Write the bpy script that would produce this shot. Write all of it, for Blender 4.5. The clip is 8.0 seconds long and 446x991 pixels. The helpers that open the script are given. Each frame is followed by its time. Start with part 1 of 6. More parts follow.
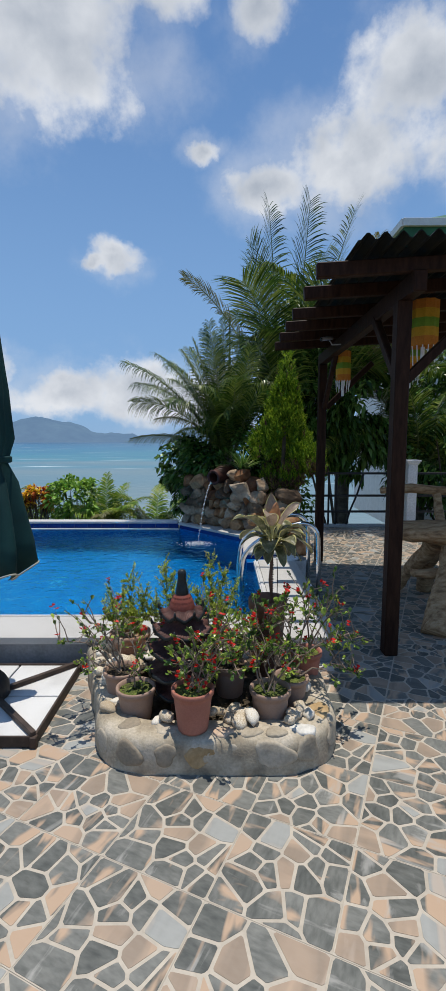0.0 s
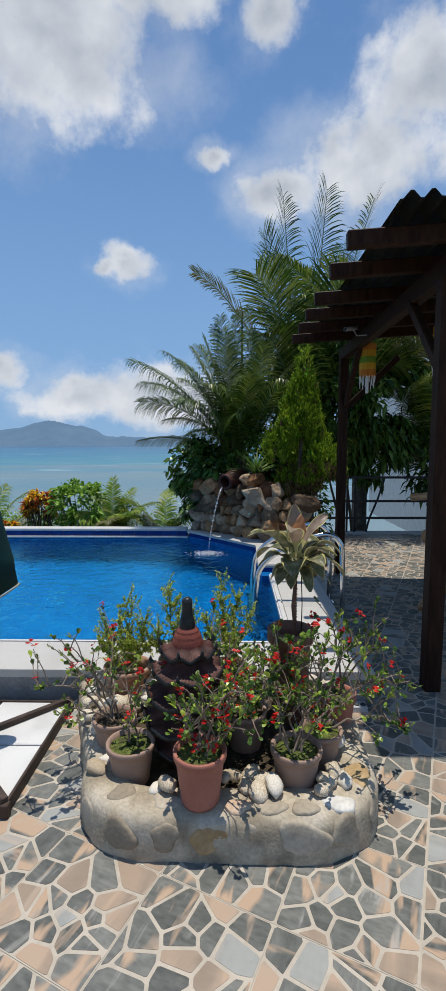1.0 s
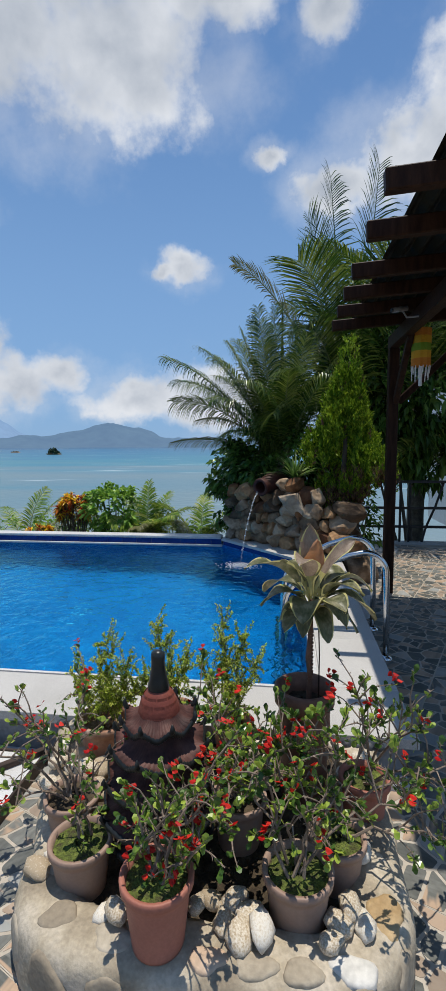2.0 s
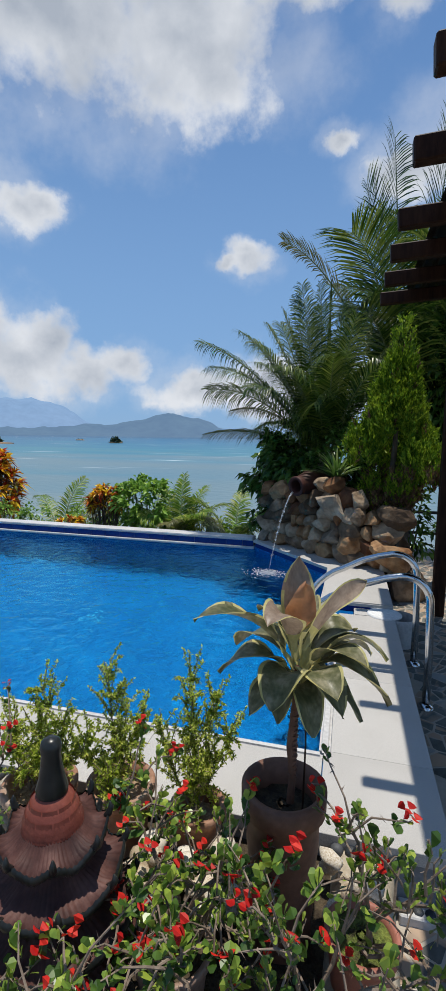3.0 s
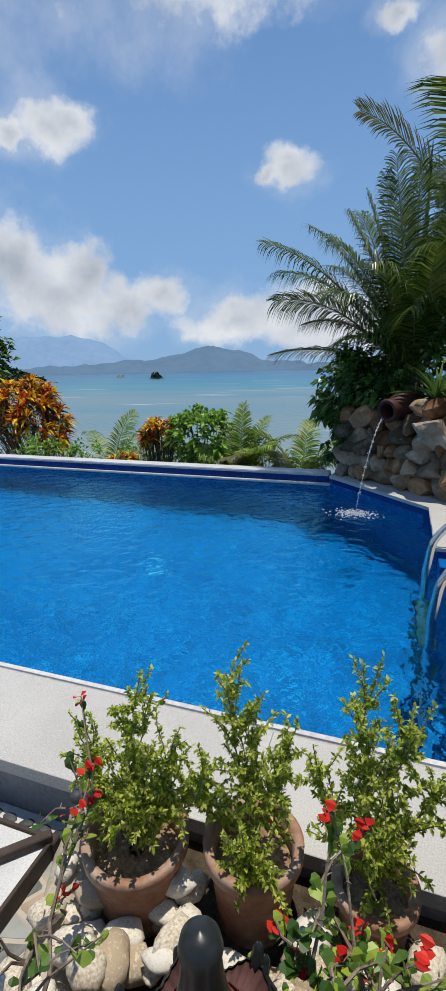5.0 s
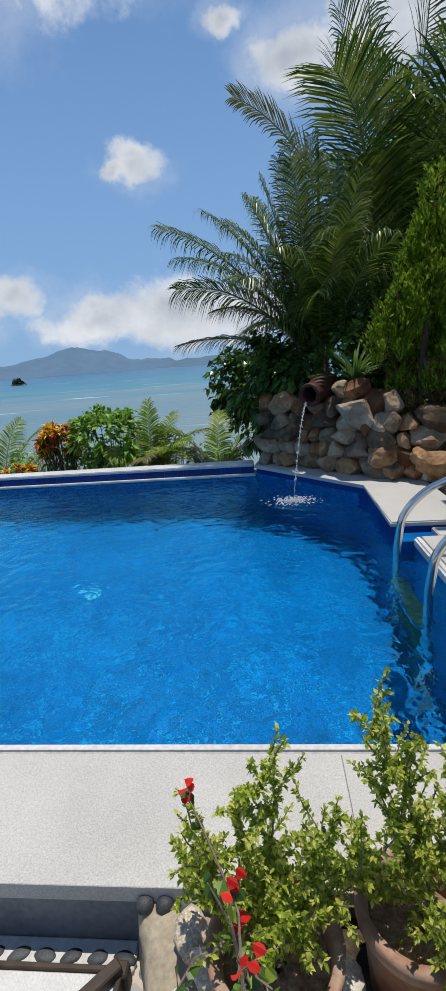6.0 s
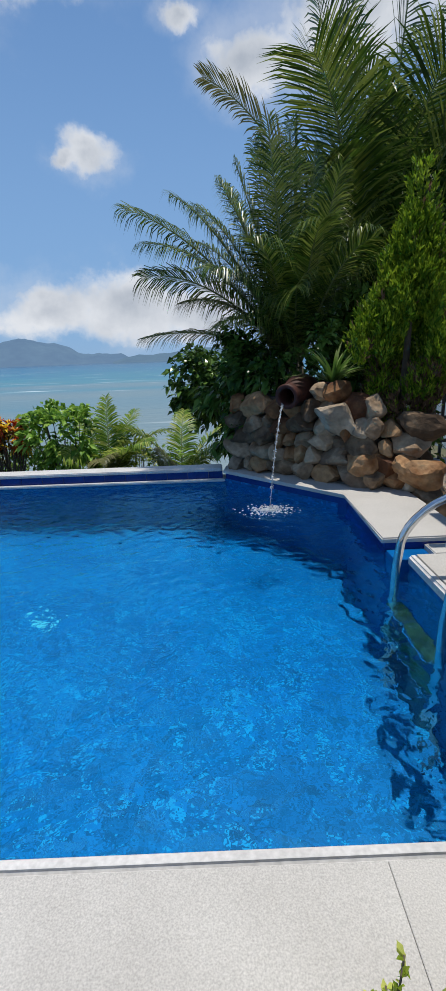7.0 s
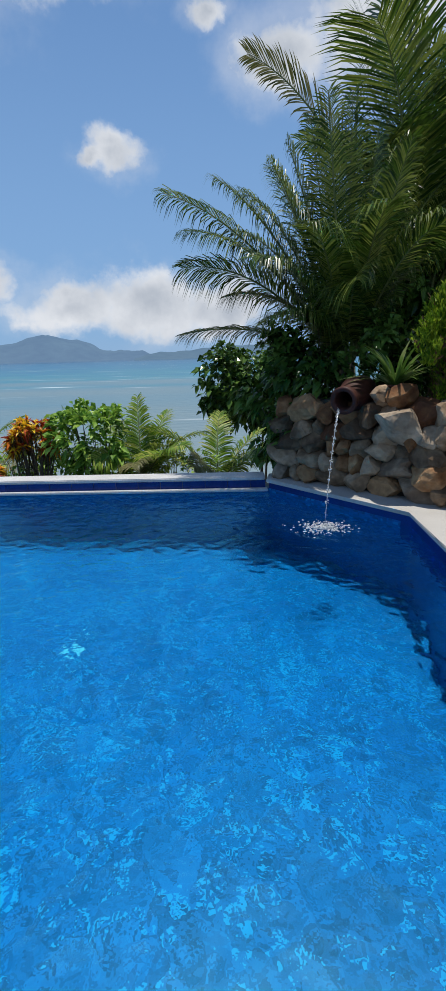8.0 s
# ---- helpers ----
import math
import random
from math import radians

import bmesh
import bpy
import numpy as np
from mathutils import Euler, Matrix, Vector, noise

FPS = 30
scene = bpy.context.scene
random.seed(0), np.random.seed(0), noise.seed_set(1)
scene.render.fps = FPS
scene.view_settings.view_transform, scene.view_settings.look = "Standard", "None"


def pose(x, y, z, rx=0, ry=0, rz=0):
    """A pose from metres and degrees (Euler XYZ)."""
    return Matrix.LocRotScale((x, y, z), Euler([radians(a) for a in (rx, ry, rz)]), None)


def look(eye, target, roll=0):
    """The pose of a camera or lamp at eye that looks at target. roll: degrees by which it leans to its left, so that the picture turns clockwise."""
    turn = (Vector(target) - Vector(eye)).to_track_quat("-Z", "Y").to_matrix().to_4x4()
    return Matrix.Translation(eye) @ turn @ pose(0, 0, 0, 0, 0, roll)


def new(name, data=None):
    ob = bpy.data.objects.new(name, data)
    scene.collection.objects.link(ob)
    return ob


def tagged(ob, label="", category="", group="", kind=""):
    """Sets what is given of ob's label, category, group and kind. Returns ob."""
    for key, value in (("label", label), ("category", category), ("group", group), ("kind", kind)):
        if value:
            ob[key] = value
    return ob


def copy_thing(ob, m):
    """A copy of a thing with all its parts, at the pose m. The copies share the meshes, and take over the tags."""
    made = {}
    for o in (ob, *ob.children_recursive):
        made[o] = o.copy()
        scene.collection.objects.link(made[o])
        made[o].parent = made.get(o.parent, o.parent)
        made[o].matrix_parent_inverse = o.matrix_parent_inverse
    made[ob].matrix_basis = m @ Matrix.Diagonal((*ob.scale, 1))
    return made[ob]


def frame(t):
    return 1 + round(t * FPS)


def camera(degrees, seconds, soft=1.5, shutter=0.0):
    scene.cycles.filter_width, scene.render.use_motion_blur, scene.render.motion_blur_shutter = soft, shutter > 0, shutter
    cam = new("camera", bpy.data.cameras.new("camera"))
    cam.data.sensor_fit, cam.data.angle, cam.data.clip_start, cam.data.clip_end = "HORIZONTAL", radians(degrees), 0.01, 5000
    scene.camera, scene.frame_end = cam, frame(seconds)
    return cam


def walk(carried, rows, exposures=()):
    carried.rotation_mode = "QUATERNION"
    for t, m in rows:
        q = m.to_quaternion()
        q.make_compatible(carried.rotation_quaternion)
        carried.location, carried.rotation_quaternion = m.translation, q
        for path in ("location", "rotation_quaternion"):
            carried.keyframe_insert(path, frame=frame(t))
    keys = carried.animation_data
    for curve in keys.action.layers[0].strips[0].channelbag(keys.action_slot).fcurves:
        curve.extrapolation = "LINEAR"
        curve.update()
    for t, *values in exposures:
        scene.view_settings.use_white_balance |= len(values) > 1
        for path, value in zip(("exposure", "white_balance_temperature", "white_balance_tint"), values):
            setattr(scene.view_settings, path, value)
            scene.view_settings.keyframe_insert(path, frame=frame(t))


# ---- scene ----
cam = camera(49.7, 8.0)
METRES, EYE, TILT, LEAN, TURN = 3.8, 1.44, -6.5, 0.0, 0.0
ROWS = [
    (0.0, 0.0, 0.0, 0.0, 0.0, -0.0, 0.0),
    (0.5, 0.0015, 0.0567, 0.0032, 1.08, 0.27, -0.17),
    (1.0, -0.0038, 0.114, 0.009, 1.3, 0.39, -0.02),
    (1.5, 0.0194, 0.1839, 0.0158, 5.09, 0.4, -0.14),
    (1.7, 0.0336, 0.2083, 0.0193, 6.6898, 0.5569, -0.3085),
    (2.8, 0.0879, 0.3629, 0.0475, 10.3832, -0.4475, -1.3969),
    (3.0, 0.0999, 0.393, 0.0459, 14.4, -0.68, -2.48),
    (3.5, 0.12, 0.4535, 0.0503, 17.03, -1.89, -3.71),
    (4.0, 0.1086, 0.4957, 0.0477, 23.22, -4.53, -3.84),
    (4.2, 0.0937, 0.5017, 0.0475, 25.2666, -5.7505, -3.4457),
    (5.3, -0.0591, 0.5463, 0.0258, 16.1133, -9.0101, -0.8179),
    (5.5, -0.0833, 0.5543, 0.0257, 13.86, -9.08, -0.76),
    (6.0, -0.1385, 0.5724, 0.025, 4.88, -9.13, 3.73),
    (6.5, -0.1701, 0.6145, 0.0283, 2.68, -9.21, 3.3),
    (7.0, -0.1836, 0.6615, 0.031, -0.7, -9.51, 2.08),
    (7.5, -0.2081, 0.7158, 0.0426, -1.77, -9.71, 2.51),
    (8.0, -0.2389, 0.7607, 0.0455, 1.61, -9.68, 1.31),
]
walk(cam, [(t, pose(0, 0, EYE, TILT, LEAN, TURN) @ pose(METRES * x, METRES * y, METRES * z, 90 + pitch, roll, yaw)) for t, x, y, z, yaw, pitch, roll in ROWS])

# ---- world, sun, exposure ----
SUN = Vector((0.03, 0.09, 1.0)).normalized()
scene.view_settings.exposure = 0.0
world = bpy.data.worlds.new("world")
scene.world = world
world.use_nodes = True
wt = world.node_tree
wn, wl = wt.nodes, wt.links
wn.clear()


def wmath(op, a, b=None, c=None):
    n = wn.new("ShaderNodeMath")
    n.operation = op
    for i, v in enumerate((a, b, c)):
        if v is None:
            continue
        if isinstance(v, (int, float)):
            n.inputs[i].default_value = v
        else:
            wl.new(v, n.inputs[i])
    return n.outputs[0]


tc = wn.new("ShaderNodeTexCoord")
sep = wn.new("ShaderNodeSeparateXYZ")
wl.new(tc.outputs["Generated"], sep.inputs[0])
az = wmath("MULTIPLY", wmath("ARCTAN2", wmath("MULTIPLY", sep.outputs[0], -1.0), sep.outputs[1]), 57.2958)
el = wmath("MULTIPLY", wmath("ARCSINE", sep.outputs[2]), 57.2958)
def wwarp(scale, amount, detail):
    n = wn.new("ShaderNodeTexNoise")
    n.inputs["Scale"].default_value, n.inputs["Detail"].default_value, n.inputs["Roughness"].default_value = scale, detail, 0.6
    wl.new(tc.outputs["Generated"], n.inputs["Vector"])
    q = wn.new("ShaderNodeSeparateColor")
    wl.new(n.outputs["Color"], q.inputs[0])
    return [wmath("MULTIPLY", wmath("SUBTRACT", q.outputs[i], 0.5), amount) for i in range(2)]


w1, w2 = wwarp(8.0, 5.0, 2.0), wwarp(24.0, 3.4, 8.0)
azw = wmath("ADD", az, wmath("ADD", w1[0], w2[0]))
elw = wmath("ADD", el, wmath("ADD", wmath("MULTIPLY", w1[1], 0.7), w2[1]))
azs = wmath("ADD", az, wmath("MULTIPLY", w2[0], 1.0))
els = wmath("ADD", el, wmath("MULTIPLY", w2[1], 0.7))
# cumulus: azimuth to the left, elevation, half width, half height, in degrees
CLOUDS = [
    (20, 36.5, 15.0, 8.0), (33, 36.5, 16, 8.5), (8, 41, 9, 4), (43, 33, 8, 5), (36.4, 22.3, 4.2, 2.9), (34.6, 22.6, 3.0, 1.8), (40.2, 21.3, 2.2, 1.6), (12.3, 19.1, 4.0, 2.0), (12.4, 19.9, 3.0, 2.0), (14.2, 18.8, 2.2, 1.1),
    (-14, 27.5, 9.0, 5.5), (-20, 33, 8, 6), (-5, 26, 6.5, 3.0), (-4, 39, 4, 3), (2.4, 29.0, 2.5, 1.4), (-28, 28, 9, 6),
    (37, 8.0, 9.5, 5.2), (34, 10, 5, 4), (41, 10.5, 6, 5), (49, 8.5, 8, 6), (30, 7.0, 6.5, 4.2), (26, 8.0, 4.2, 3.0), (18, 5.5, 8.0, 3.4), (9, 5.5, 7.5, 4.2), (1, 5, 7, 3.6), (55, 9, 10, 6),
    (70, 28, 12, 7), (-55, 22, 16, 8), (110, 30, 18, 9), (170, 26, 20, 9), (-110, 32, 20, 9),
]
field = None
for a0, e0, ra, rb in CLOUDS:
    da = wmath("DIVIDE", wmath("SUBTRACT", azw if rb > 3.35 else azs, a0), ra)
    db = wmath("DIVIDE", wmath("SUBTRACT", elw if rb > 3.35 else els, e0), rb)
    d = wmath("SUBTRACT", 1.0, wmath("SQRT", wmath("ADD", wmath("MULTIPLY", da, da), wmath("MULTIPLY", db, db))))
    field = d if field is None else wmath("SMOOTH_MAX", field, d, 0.12)
field = wmath("MAXIMUM", field, -0.9)


def wnoise(scale, detail, rough):
    n = wn.new("ShaderNodeTexNoise")
    n.inputs["Scale"].default_value, n.inputs["Detail"].default_value, n.inputs["Roughness"].default_value = scale, detail, rough
    wl.new(tc.outputs["Generated"], n.inputs["Vector"])
    return n.outputs["Fac"]


big, fine, broad = wnoise(6.5, 10.0, 0.6), wnoise(19.0, 8.0, 0.6), wnoise(6.5, 4.0, 0.5)
dens = wmath("ADD", field, wmath("ADD", wmath("MULTIPLY", wmath("SUBTRACT", big, 0.5), 1.3), wmath("MULTIPLY", wmath("SUBTRACT", fine, 0.5), 0.75)))
mask = wn.new("ShaderNodeMapRange")
mask.interpolation_type = "SMOOTHSTEP"
wl.new(dens, mask.inputs[0])
mask.inputs[1].default_value, mask.inputs[2].default_value = -0.02, 0.6
thin = wn.new("ShaderNodeMapRange")
thin.interpolation_type = "SMOOTHSTEP"
wl.new(wmath("ADD", field, wmath("MULTIPLY", wmath("SUBTRACT", wnoise(5.0, 9.0, 0.6), 0.5), 3.2)), thin.inputs[0])
thin.inputs[1].default_value, thin.inputs[2].default_value, thin.inputs[4].default_value = -0.4, 0.9, 0.36
sky = wn.new("ShaderNodeTexSky")
sky.sky_type, sky.sun_disc = "NISHITA", False
sky.sun_elevation, sky.sun_rotation = math.asin(SUN.z), math.atan2(SUN.x, SUN.y)
sky.air_density, sky.dust_density, sky.ozone_density = 1.0, 0.0, 3.0
lifted = wn.new("ShaderNodeVectorMath")
lifted.operation = "ADD"
lifted.inputs[1].default_value = (0.0, 0.0, 0.05)
wl.new(tc.outputs["Generated"], lifted.inputs[0])
above = wn.new("ShaderNodeTexNoise")
above.inputs["Scale"].default_value, above.inputs["Detail"].default_value, above.inputs["Roughness"].default_value = 6.5, 4.0, 0.5
wl.new(lifted.outputs[0], above.inputs["Vector"])
relief = wmath("MULTIPLY", wmath("SUBTRACT", above.outputs["Fac"], broad), 2.4)
shade = wn.new("ShaderNodeMapRange")
wl.new(wmath("ADD", wmath("SUBTRACT", dens, wmath("MULTIPLY", broad, 0.9)), relief), shade.inputs[0])
shade.inputs[1].default_value, shade.inputs[2].default_value = -0.35, 0.75
ccol = wn.new("ShaderNodeMix")
ccol.data_type = "RGBA"
wl.new(shade.outputs[0], ccol.inputs[0])
ccol.inputs[6].default_value, ccol.inputs[7].default_value = (7.5, 7.8, 8.3, 1), (4.0, 4.5, 5.3, 1)
mixer = wn.new("ShaderNodeMix")
mixer.data_type = "RGBA"
wl.new(wmath("MAXIMUM", mask.outputs[0], thin.outputs[0]), mixer.inputs[0])
tint = wn.new("ShaderNodeMix")
tint.data_type, tint.blend_type = "RGBA", "MULTIPLY"
tint.inputs[0].default_value, tint.inputs[7].default_value = 1.0, (0.82, 1.04, 1.2, 1)
wl.new(sky.outputs[0], tint.inputs[6])
low = wn.new("ShaderNodeMapRange")
low.interpolation_type = "SMOOTHSTEP"
wl.new(el, low.inputs[0])
low.inputs[1].default_value, low.inputs[2].default_value, low.inputs[3].default_value, low.inputs[4].default_value = 0.0, 42.0, 0.88, 0.16
haze = wn.new("ShaderNodeMix")
haze.data_type = "RGBA"
wl.new(low.outputs[0], haze.inputs[0])
wl.new(tint.outputs[2], haze.inputs[6])
haze.inputs[7].default_value = (2.25, 3.95, 6.7, 1)
wl.new(haze.outputs[2], mixer.inputs[6])
wl.new(ccol.outputs[2], mixer.inputs[7])
bg = wn.new("ShaderNodeBackground")
bg.inputs[1].default_value = 0.1
wl.new(mixer.outputs[2], bg.inputs[0])
wo = wn.new("ShaderNodeOutputWorld")
wl.new(bg.outputs[0], wo.inputs[0])

sun = new("sun", bpy.data.lights.new("sun", "SUN"))
sun.data.energy, sun.data.angle, sun.data.color = 4.0, radians(0.5), (1.0, 0.95, 0.86)
sun.matrix_world = look(SUN * 30, (0, 0, 0))


# ---- materials ----
def mat(name, c1, c2, c3=None, scale=6.0, rough=0.6, rough2=None, bump=0.25, bscale=60.0, island=0.0, obvar=0.0, metal=0.0, stretch=(1, 1, 1),
        fine=0.35, leaf=0.0, spec=0.3, depth=0.004):
    m = bpy.data.materials.new(name)
    m.use_nodes = True
    t = m.node_tree
    n, l = t.nodes, t.links
    p = n["Principled BSDF"]
    co = n.new("ShaderNodeTexCoord")
    mp = n.new("ShaderNodeMapping")
    mp.inputs["Scale"].default_value = stretch
    l.new(co.outputs["Object"], mp.inputs[0])
    if obvar:
        inf = n.new("ShaderNodeObjectInfo")
        vm = n.new("ShaderNodeVectorMath")
        vm.operation = "SCALE"
        vm.inputs[0].default_value = (7.3, 3.1, 5.7)
        l.new(inf.outputs["Random"], vm.inputs["Scale"])
        l.new(vm.outputs[0], mp.inputs["Location"])
    big = n.new("ShaderNodeTexNoise")
    big.inputs["Scale"].default_value, big.inputs["Detail"].default_value = scale, 5
    l.new(mp.outputs[0], big.inputs["Vector"])
    small = n.new("ShaderNodeTexNoise")
    small.inputs["Scale"].default_value, small.inputs["Detail"].default_value = bscale, 6
    l.new(mp.outputs[0], small.inputs["Vector"])
    ramp = n.new("ShaderNodeValToRGB")
    cs = [c for c in (c1, c2, c3) if c]
    ramp.color_ramp.elements[0].position, ramp.color_ramp.elements[1].position = 0.32, 0.68
    ramp.color_ramp.elements[0].color, ramp.color_ramp.elements[1].color = (*cs[0], 1), (*cs[-1], 1)
    if c3:
        ramp.color_ramp.elements.new(0.5).color = (*c2, 1)
    fac = big.outputs["Fac"]

    def mth(op, a, b):
        q = n.new("ShaderNodeMath")
        q.operation = op
        for i, v in enumerate((a, b)):
            if isinstance(v, (int, float)):
                q.inputs[i].default_value = v
            else:
                l.new(v, q.inputs[i])
        return q.outputs[0]

    val = mth("ADD", mth("MULTIPLY", mth("SUBTRACT", small.outputs["Fac"], 0.5), fine * 2), 1.0)
    if island:
        ge = n.new("ShaderNodeNewGeometry")
        r = ge.outputs["Random Per Island"]
        fac = mth("ADD", fac, mth("MULTIPLY", mth("SUBTRACT", r, 0.5), island))
        val = mth("MULTIPLY", val, mth("ADD", mth("MULTIPLY", r, island * 0.5), 1.0 - island * 0.25))
    if obvar:
        fac = mth("ADD", fac, mth("MULTIPLY", mth("SUBTRACT", inf.outputs["Random"], 0.5), obvar))
    l.new(fac, ramp.inputs[0])
    hs = n.new("ShaderNodeHueSaturation")
    l.new(ramp.outputs[0], hs.inputs["Color"])
    l.new(val, hs.inputs["Value"])
    l.new(hs.outputs[0], p.inputs["Base Color"])
    p.inputs["Metallic"].default_value = metal
    p.inputs["Specular IOR Level"].default_value = spec
    if rough2 is None:
        p.inputs["Roughness"].default_value = rough
    else:
        mr = n.new("ShaderNodeMapRange")
        l.new(small.outputs["Fac"], mr.inputs[0])
        mr.inputs[1].default_value, mr.inputs[2].default_value, mr.inputs[3].default_value, mr.inputs[4].default_value = 0.3, 0.7, rough, rough2
        l.new(mr.outputs[0], p.inputs["Roughness"])
    if bump:
        b = n.new("ShaderNodeBump")
        b.inputs["Strength"].default_value, b.inputs["Distance"].default_value = bump, depth
        l.new(small.outputs["Fac"], b.inputs["Height"])
        l.new(b.outputs[0], p.inputs["Normal"])
    if leaf:
        p.inputs["Specular IOR Level"].default_value = 0.22
        tr = n.new("ShaderNodeBsdfTranslucent")
        l.new(hs.outputs[0], tr.inputs[0])
        mx = n.new("ShaderNodeMixShader")
        mx.inputs[0].default_value = leaf
        l.new(p.outputs[0], mx.inputs[1])
        l.new(tr.outputs[0], mx.inputs[2])
        l.new(mx.outputs[0], n["Material Output"].inputs["Surface"])
    return m


M_GROUT = mat("tile_grout", (0.41, 0.357, 0.288), (0.50, 0.44, 0.358), scale=9, rough=0.5, bump=0.1, fine=0.15)
M_STONE = mat("tile_stone", (0.10, 0.104, 0.094), (0.165, 0.165, 0.148), scale=9, rough=0.3, rough2=0.5, bump=0.08, bscale=30, island=0.5, obvar=0.06, stretch=(1, 2.4, 1), fine=0.5)


def streak_stone(m):
    """Adds pale veins, slanting peach bands, and whole stones in peach or pale grey."""
    t = m.node_tree
    n, l = t.nodes, t.links
    p = n["Principled BSDF"]
    col = p.inputs["Base Color"].links[0].from_socket
    co = n["Texture Coordinate"].outputs["Object"]
    rnd_ = n.new("ShaderNodeNewGeometry").outputs["Random Per Island"]

    def noise_fac(scale, stretch, turn, detail):
        mp = n.new("ShaderNodeMapping")
        mp.inputs["Scale"].default_value, mp.inputs["Rotation"].default_value = stretch, (0, 0, turn)
        l.new(co, mp.inputs[0])
        sh = n.new("ShaderNodeVectorMath")
        sh.operation = "ADD"
        l.new(mp.outputs[0], sh.inputs[0])
        l.new(rnd_, sh.inputs[1])
        q = n.new("ShaderNodeTexNoise")
        q.inputs["Scale"].default_value, q.inputs["Detail"].default_value, q.inputs["Distortion"].default_value = scale, detail, 0.6
        l.new(sh.outputs[0], q.inputs["Vector"])
        return q.outputs["Fac"]

    def ranged(v, lo, hi, a=0.0, b=1.0):
        q = n.new("ShaderNodeMapRange")
        q.inputs[1].default_value, q.inputs[2].default_value, q.inputs[3].default_value, q.inputs[4].default_value = lo, hi, a, b
        l.new(v, q.inputs[0])
        return q.outputs[0]

    def over(base, c, fac):
        q = n.new("ShaderNodeMix")
        q.data_type = "RGBA"
        l.new(fac, q.inputs[0])
        l.new(base, q.inputs[6])
        q.inputs[7].default_value = (*c, 1)
        return q.outputs[2]

    band = noise_fac(9.0, (1.0, 0.25, 1.0), 0.7, 3)
    col = over(col, (0.47, 0.33, 0.225), ranged(band, 0.535, 0.60, 0.0, 0.95))
    col = over(col, (0.40, 0.385, 0.35), ranged(noise_fac(14.0, (1.0, 0.3, 1.0), -0.9, 5), 0.60, 0.68, 0.0, 0.6))
    wisp = n.new("ShaderNodeMath")
    wisp.operation = "GREATER_THAN"
    l.new(rnd_, wisp.inputs[0])
    wisp.inputs[1].default_value = 0.93
    pale = n.new("ShaderNodeMath")
    pale.operation = "MULTIPLY"
    l.new(wisp.outputs[0], pale.inputs[0])
    l.new(ranged(band, 0.3, 0.7, 0.95, 0.45), pale.inputs[1])
    col = over(col, (0.37, 0.37, 0.345), pale.outputs[0])
    few = n.new("ShaderNodeMath")
    few.operation = "LESS_THAN"
    l.new(rnd_, few.inputs[0])
    few.inputs[1].default_value = 0.18
    warm = n.new("ShaderNodeMath")
    warm.operation = "MULTIPLY"
    l.new(few.outputs[0], warm.inputs[0])
    l.new(ranged(band, 0.35, 0.6, 0.55, 0.95), warm.inputs[1])
    col = over(col, (0.43, 0.315, 0.225), warm.outputs[0])
    l.new(col, p.inputs["Base Color"])


streak_stone(M_STONE)
M_COPING = mat("white_granite", (0.425, 0.407, 0.38), (0.49, 0.472, 0.443), scale=3, rough=0.6, bump=0.12, bscale=260, fine=0.5, obvar=0.15)
M_LIP = mat("white_grout", (0.50, 0.49, 0.475), (0.58, 0.57, 0.555), scale=5, rough=0.5, bump=0.1)
M_DARKWALL = mat("grey_plaster", (0.16, 0.165, 0.17), (0.26, 0.265, 0.27), scale=4, rough=0.7, bump=0.2)
M_POOL = mat("blue_mosaic", (0.0005, 0.075, 0.27), (0.001, 0.125, 0.36), scale=2.5, rough=0.3, bump=0.0, bscale=14, fine=0.5)
M_NAVY = mat("navy_tile", (0.008, 0.025, 0.16), (0.012, 0.04, 0.22), scale=4, rough=0.2, bump=0.05, obvar=0.3)
M_CEMENT = mat("weathered_cement", (0.27, 0.22, 0.155), (0.41, 0.345, 0.25), (0.52, 0.45, 0.35), scale=9, rough=0.85, bump=0.5, bscale=90, fine=0.4)
M_BEAM = mat("dark_stained_timber", (0.020, 0.009, 0.006), (0.042, 0.020, 0.012), scale=6, spec=0.1, rough=0.55, bump=0.3, bscale=40, stretch=(6, 6, 1))
M_ROOF = mat("dark_corrugated_sheet", (0.012, 0.012, 0.010), (0.026, 0.026, 0.021), spec=0.1, scale=4, rough=0.6, bump=0.2)
M_HILL = mat("terrain_earth", (0.06, 0.075, 0.03), (0.14, 0.12, 0.07), scale=0.4, rough=0.95, bump=0.4, bscale=5)
M_SOIL = mat("dark_soil", (0.035, 0.025, 0.016), (0.10, 0.075, 0.045), scale=30, rough=0.95, bump=0.8, bscale=140, fine=0.6, depth=0.01)
M_DRYSOIL = mat("dry_litter_soil", (0.21, 0.125, 0.07), (0.44, 0.32, 0.20), scale=40, rough=0.95, bump=0.8, bscale=150, fine=0.7, depth=0.01)
M_MOSS = mat("mossy_soil", (0.07, 0.06, 0.03), (0.11, 0.14, 0.03), (0.20, 0.24, 0.05), scale=45, rough=0.95, bump=1.0, bscale=180, fine=0.6, depth=0.012)
M_POT_TAN = mat("tan_plastic_pot", (0.30, 0.20, 0.15), (0.38, 0.26, 0.20), scale=7, rough=0.5, bump=0.08, bscale=120, fine=0.15)
M_POT_RED = mat("red_clay_pot", (0.34, 0.13, 0.09), (0.42, 0.17, 0.12), scale=7, rough=0.55, bump=0.1, bscale=120, fine=0.2)
M_POT_TERRA = mat("aged_terracotta", (0.22, 0.095, 0.055), (0.33, 0.18, 0.115), (0.45, 0.36, 0.29), scale=9, rough=0.8, bump=0.3, bscale=80)
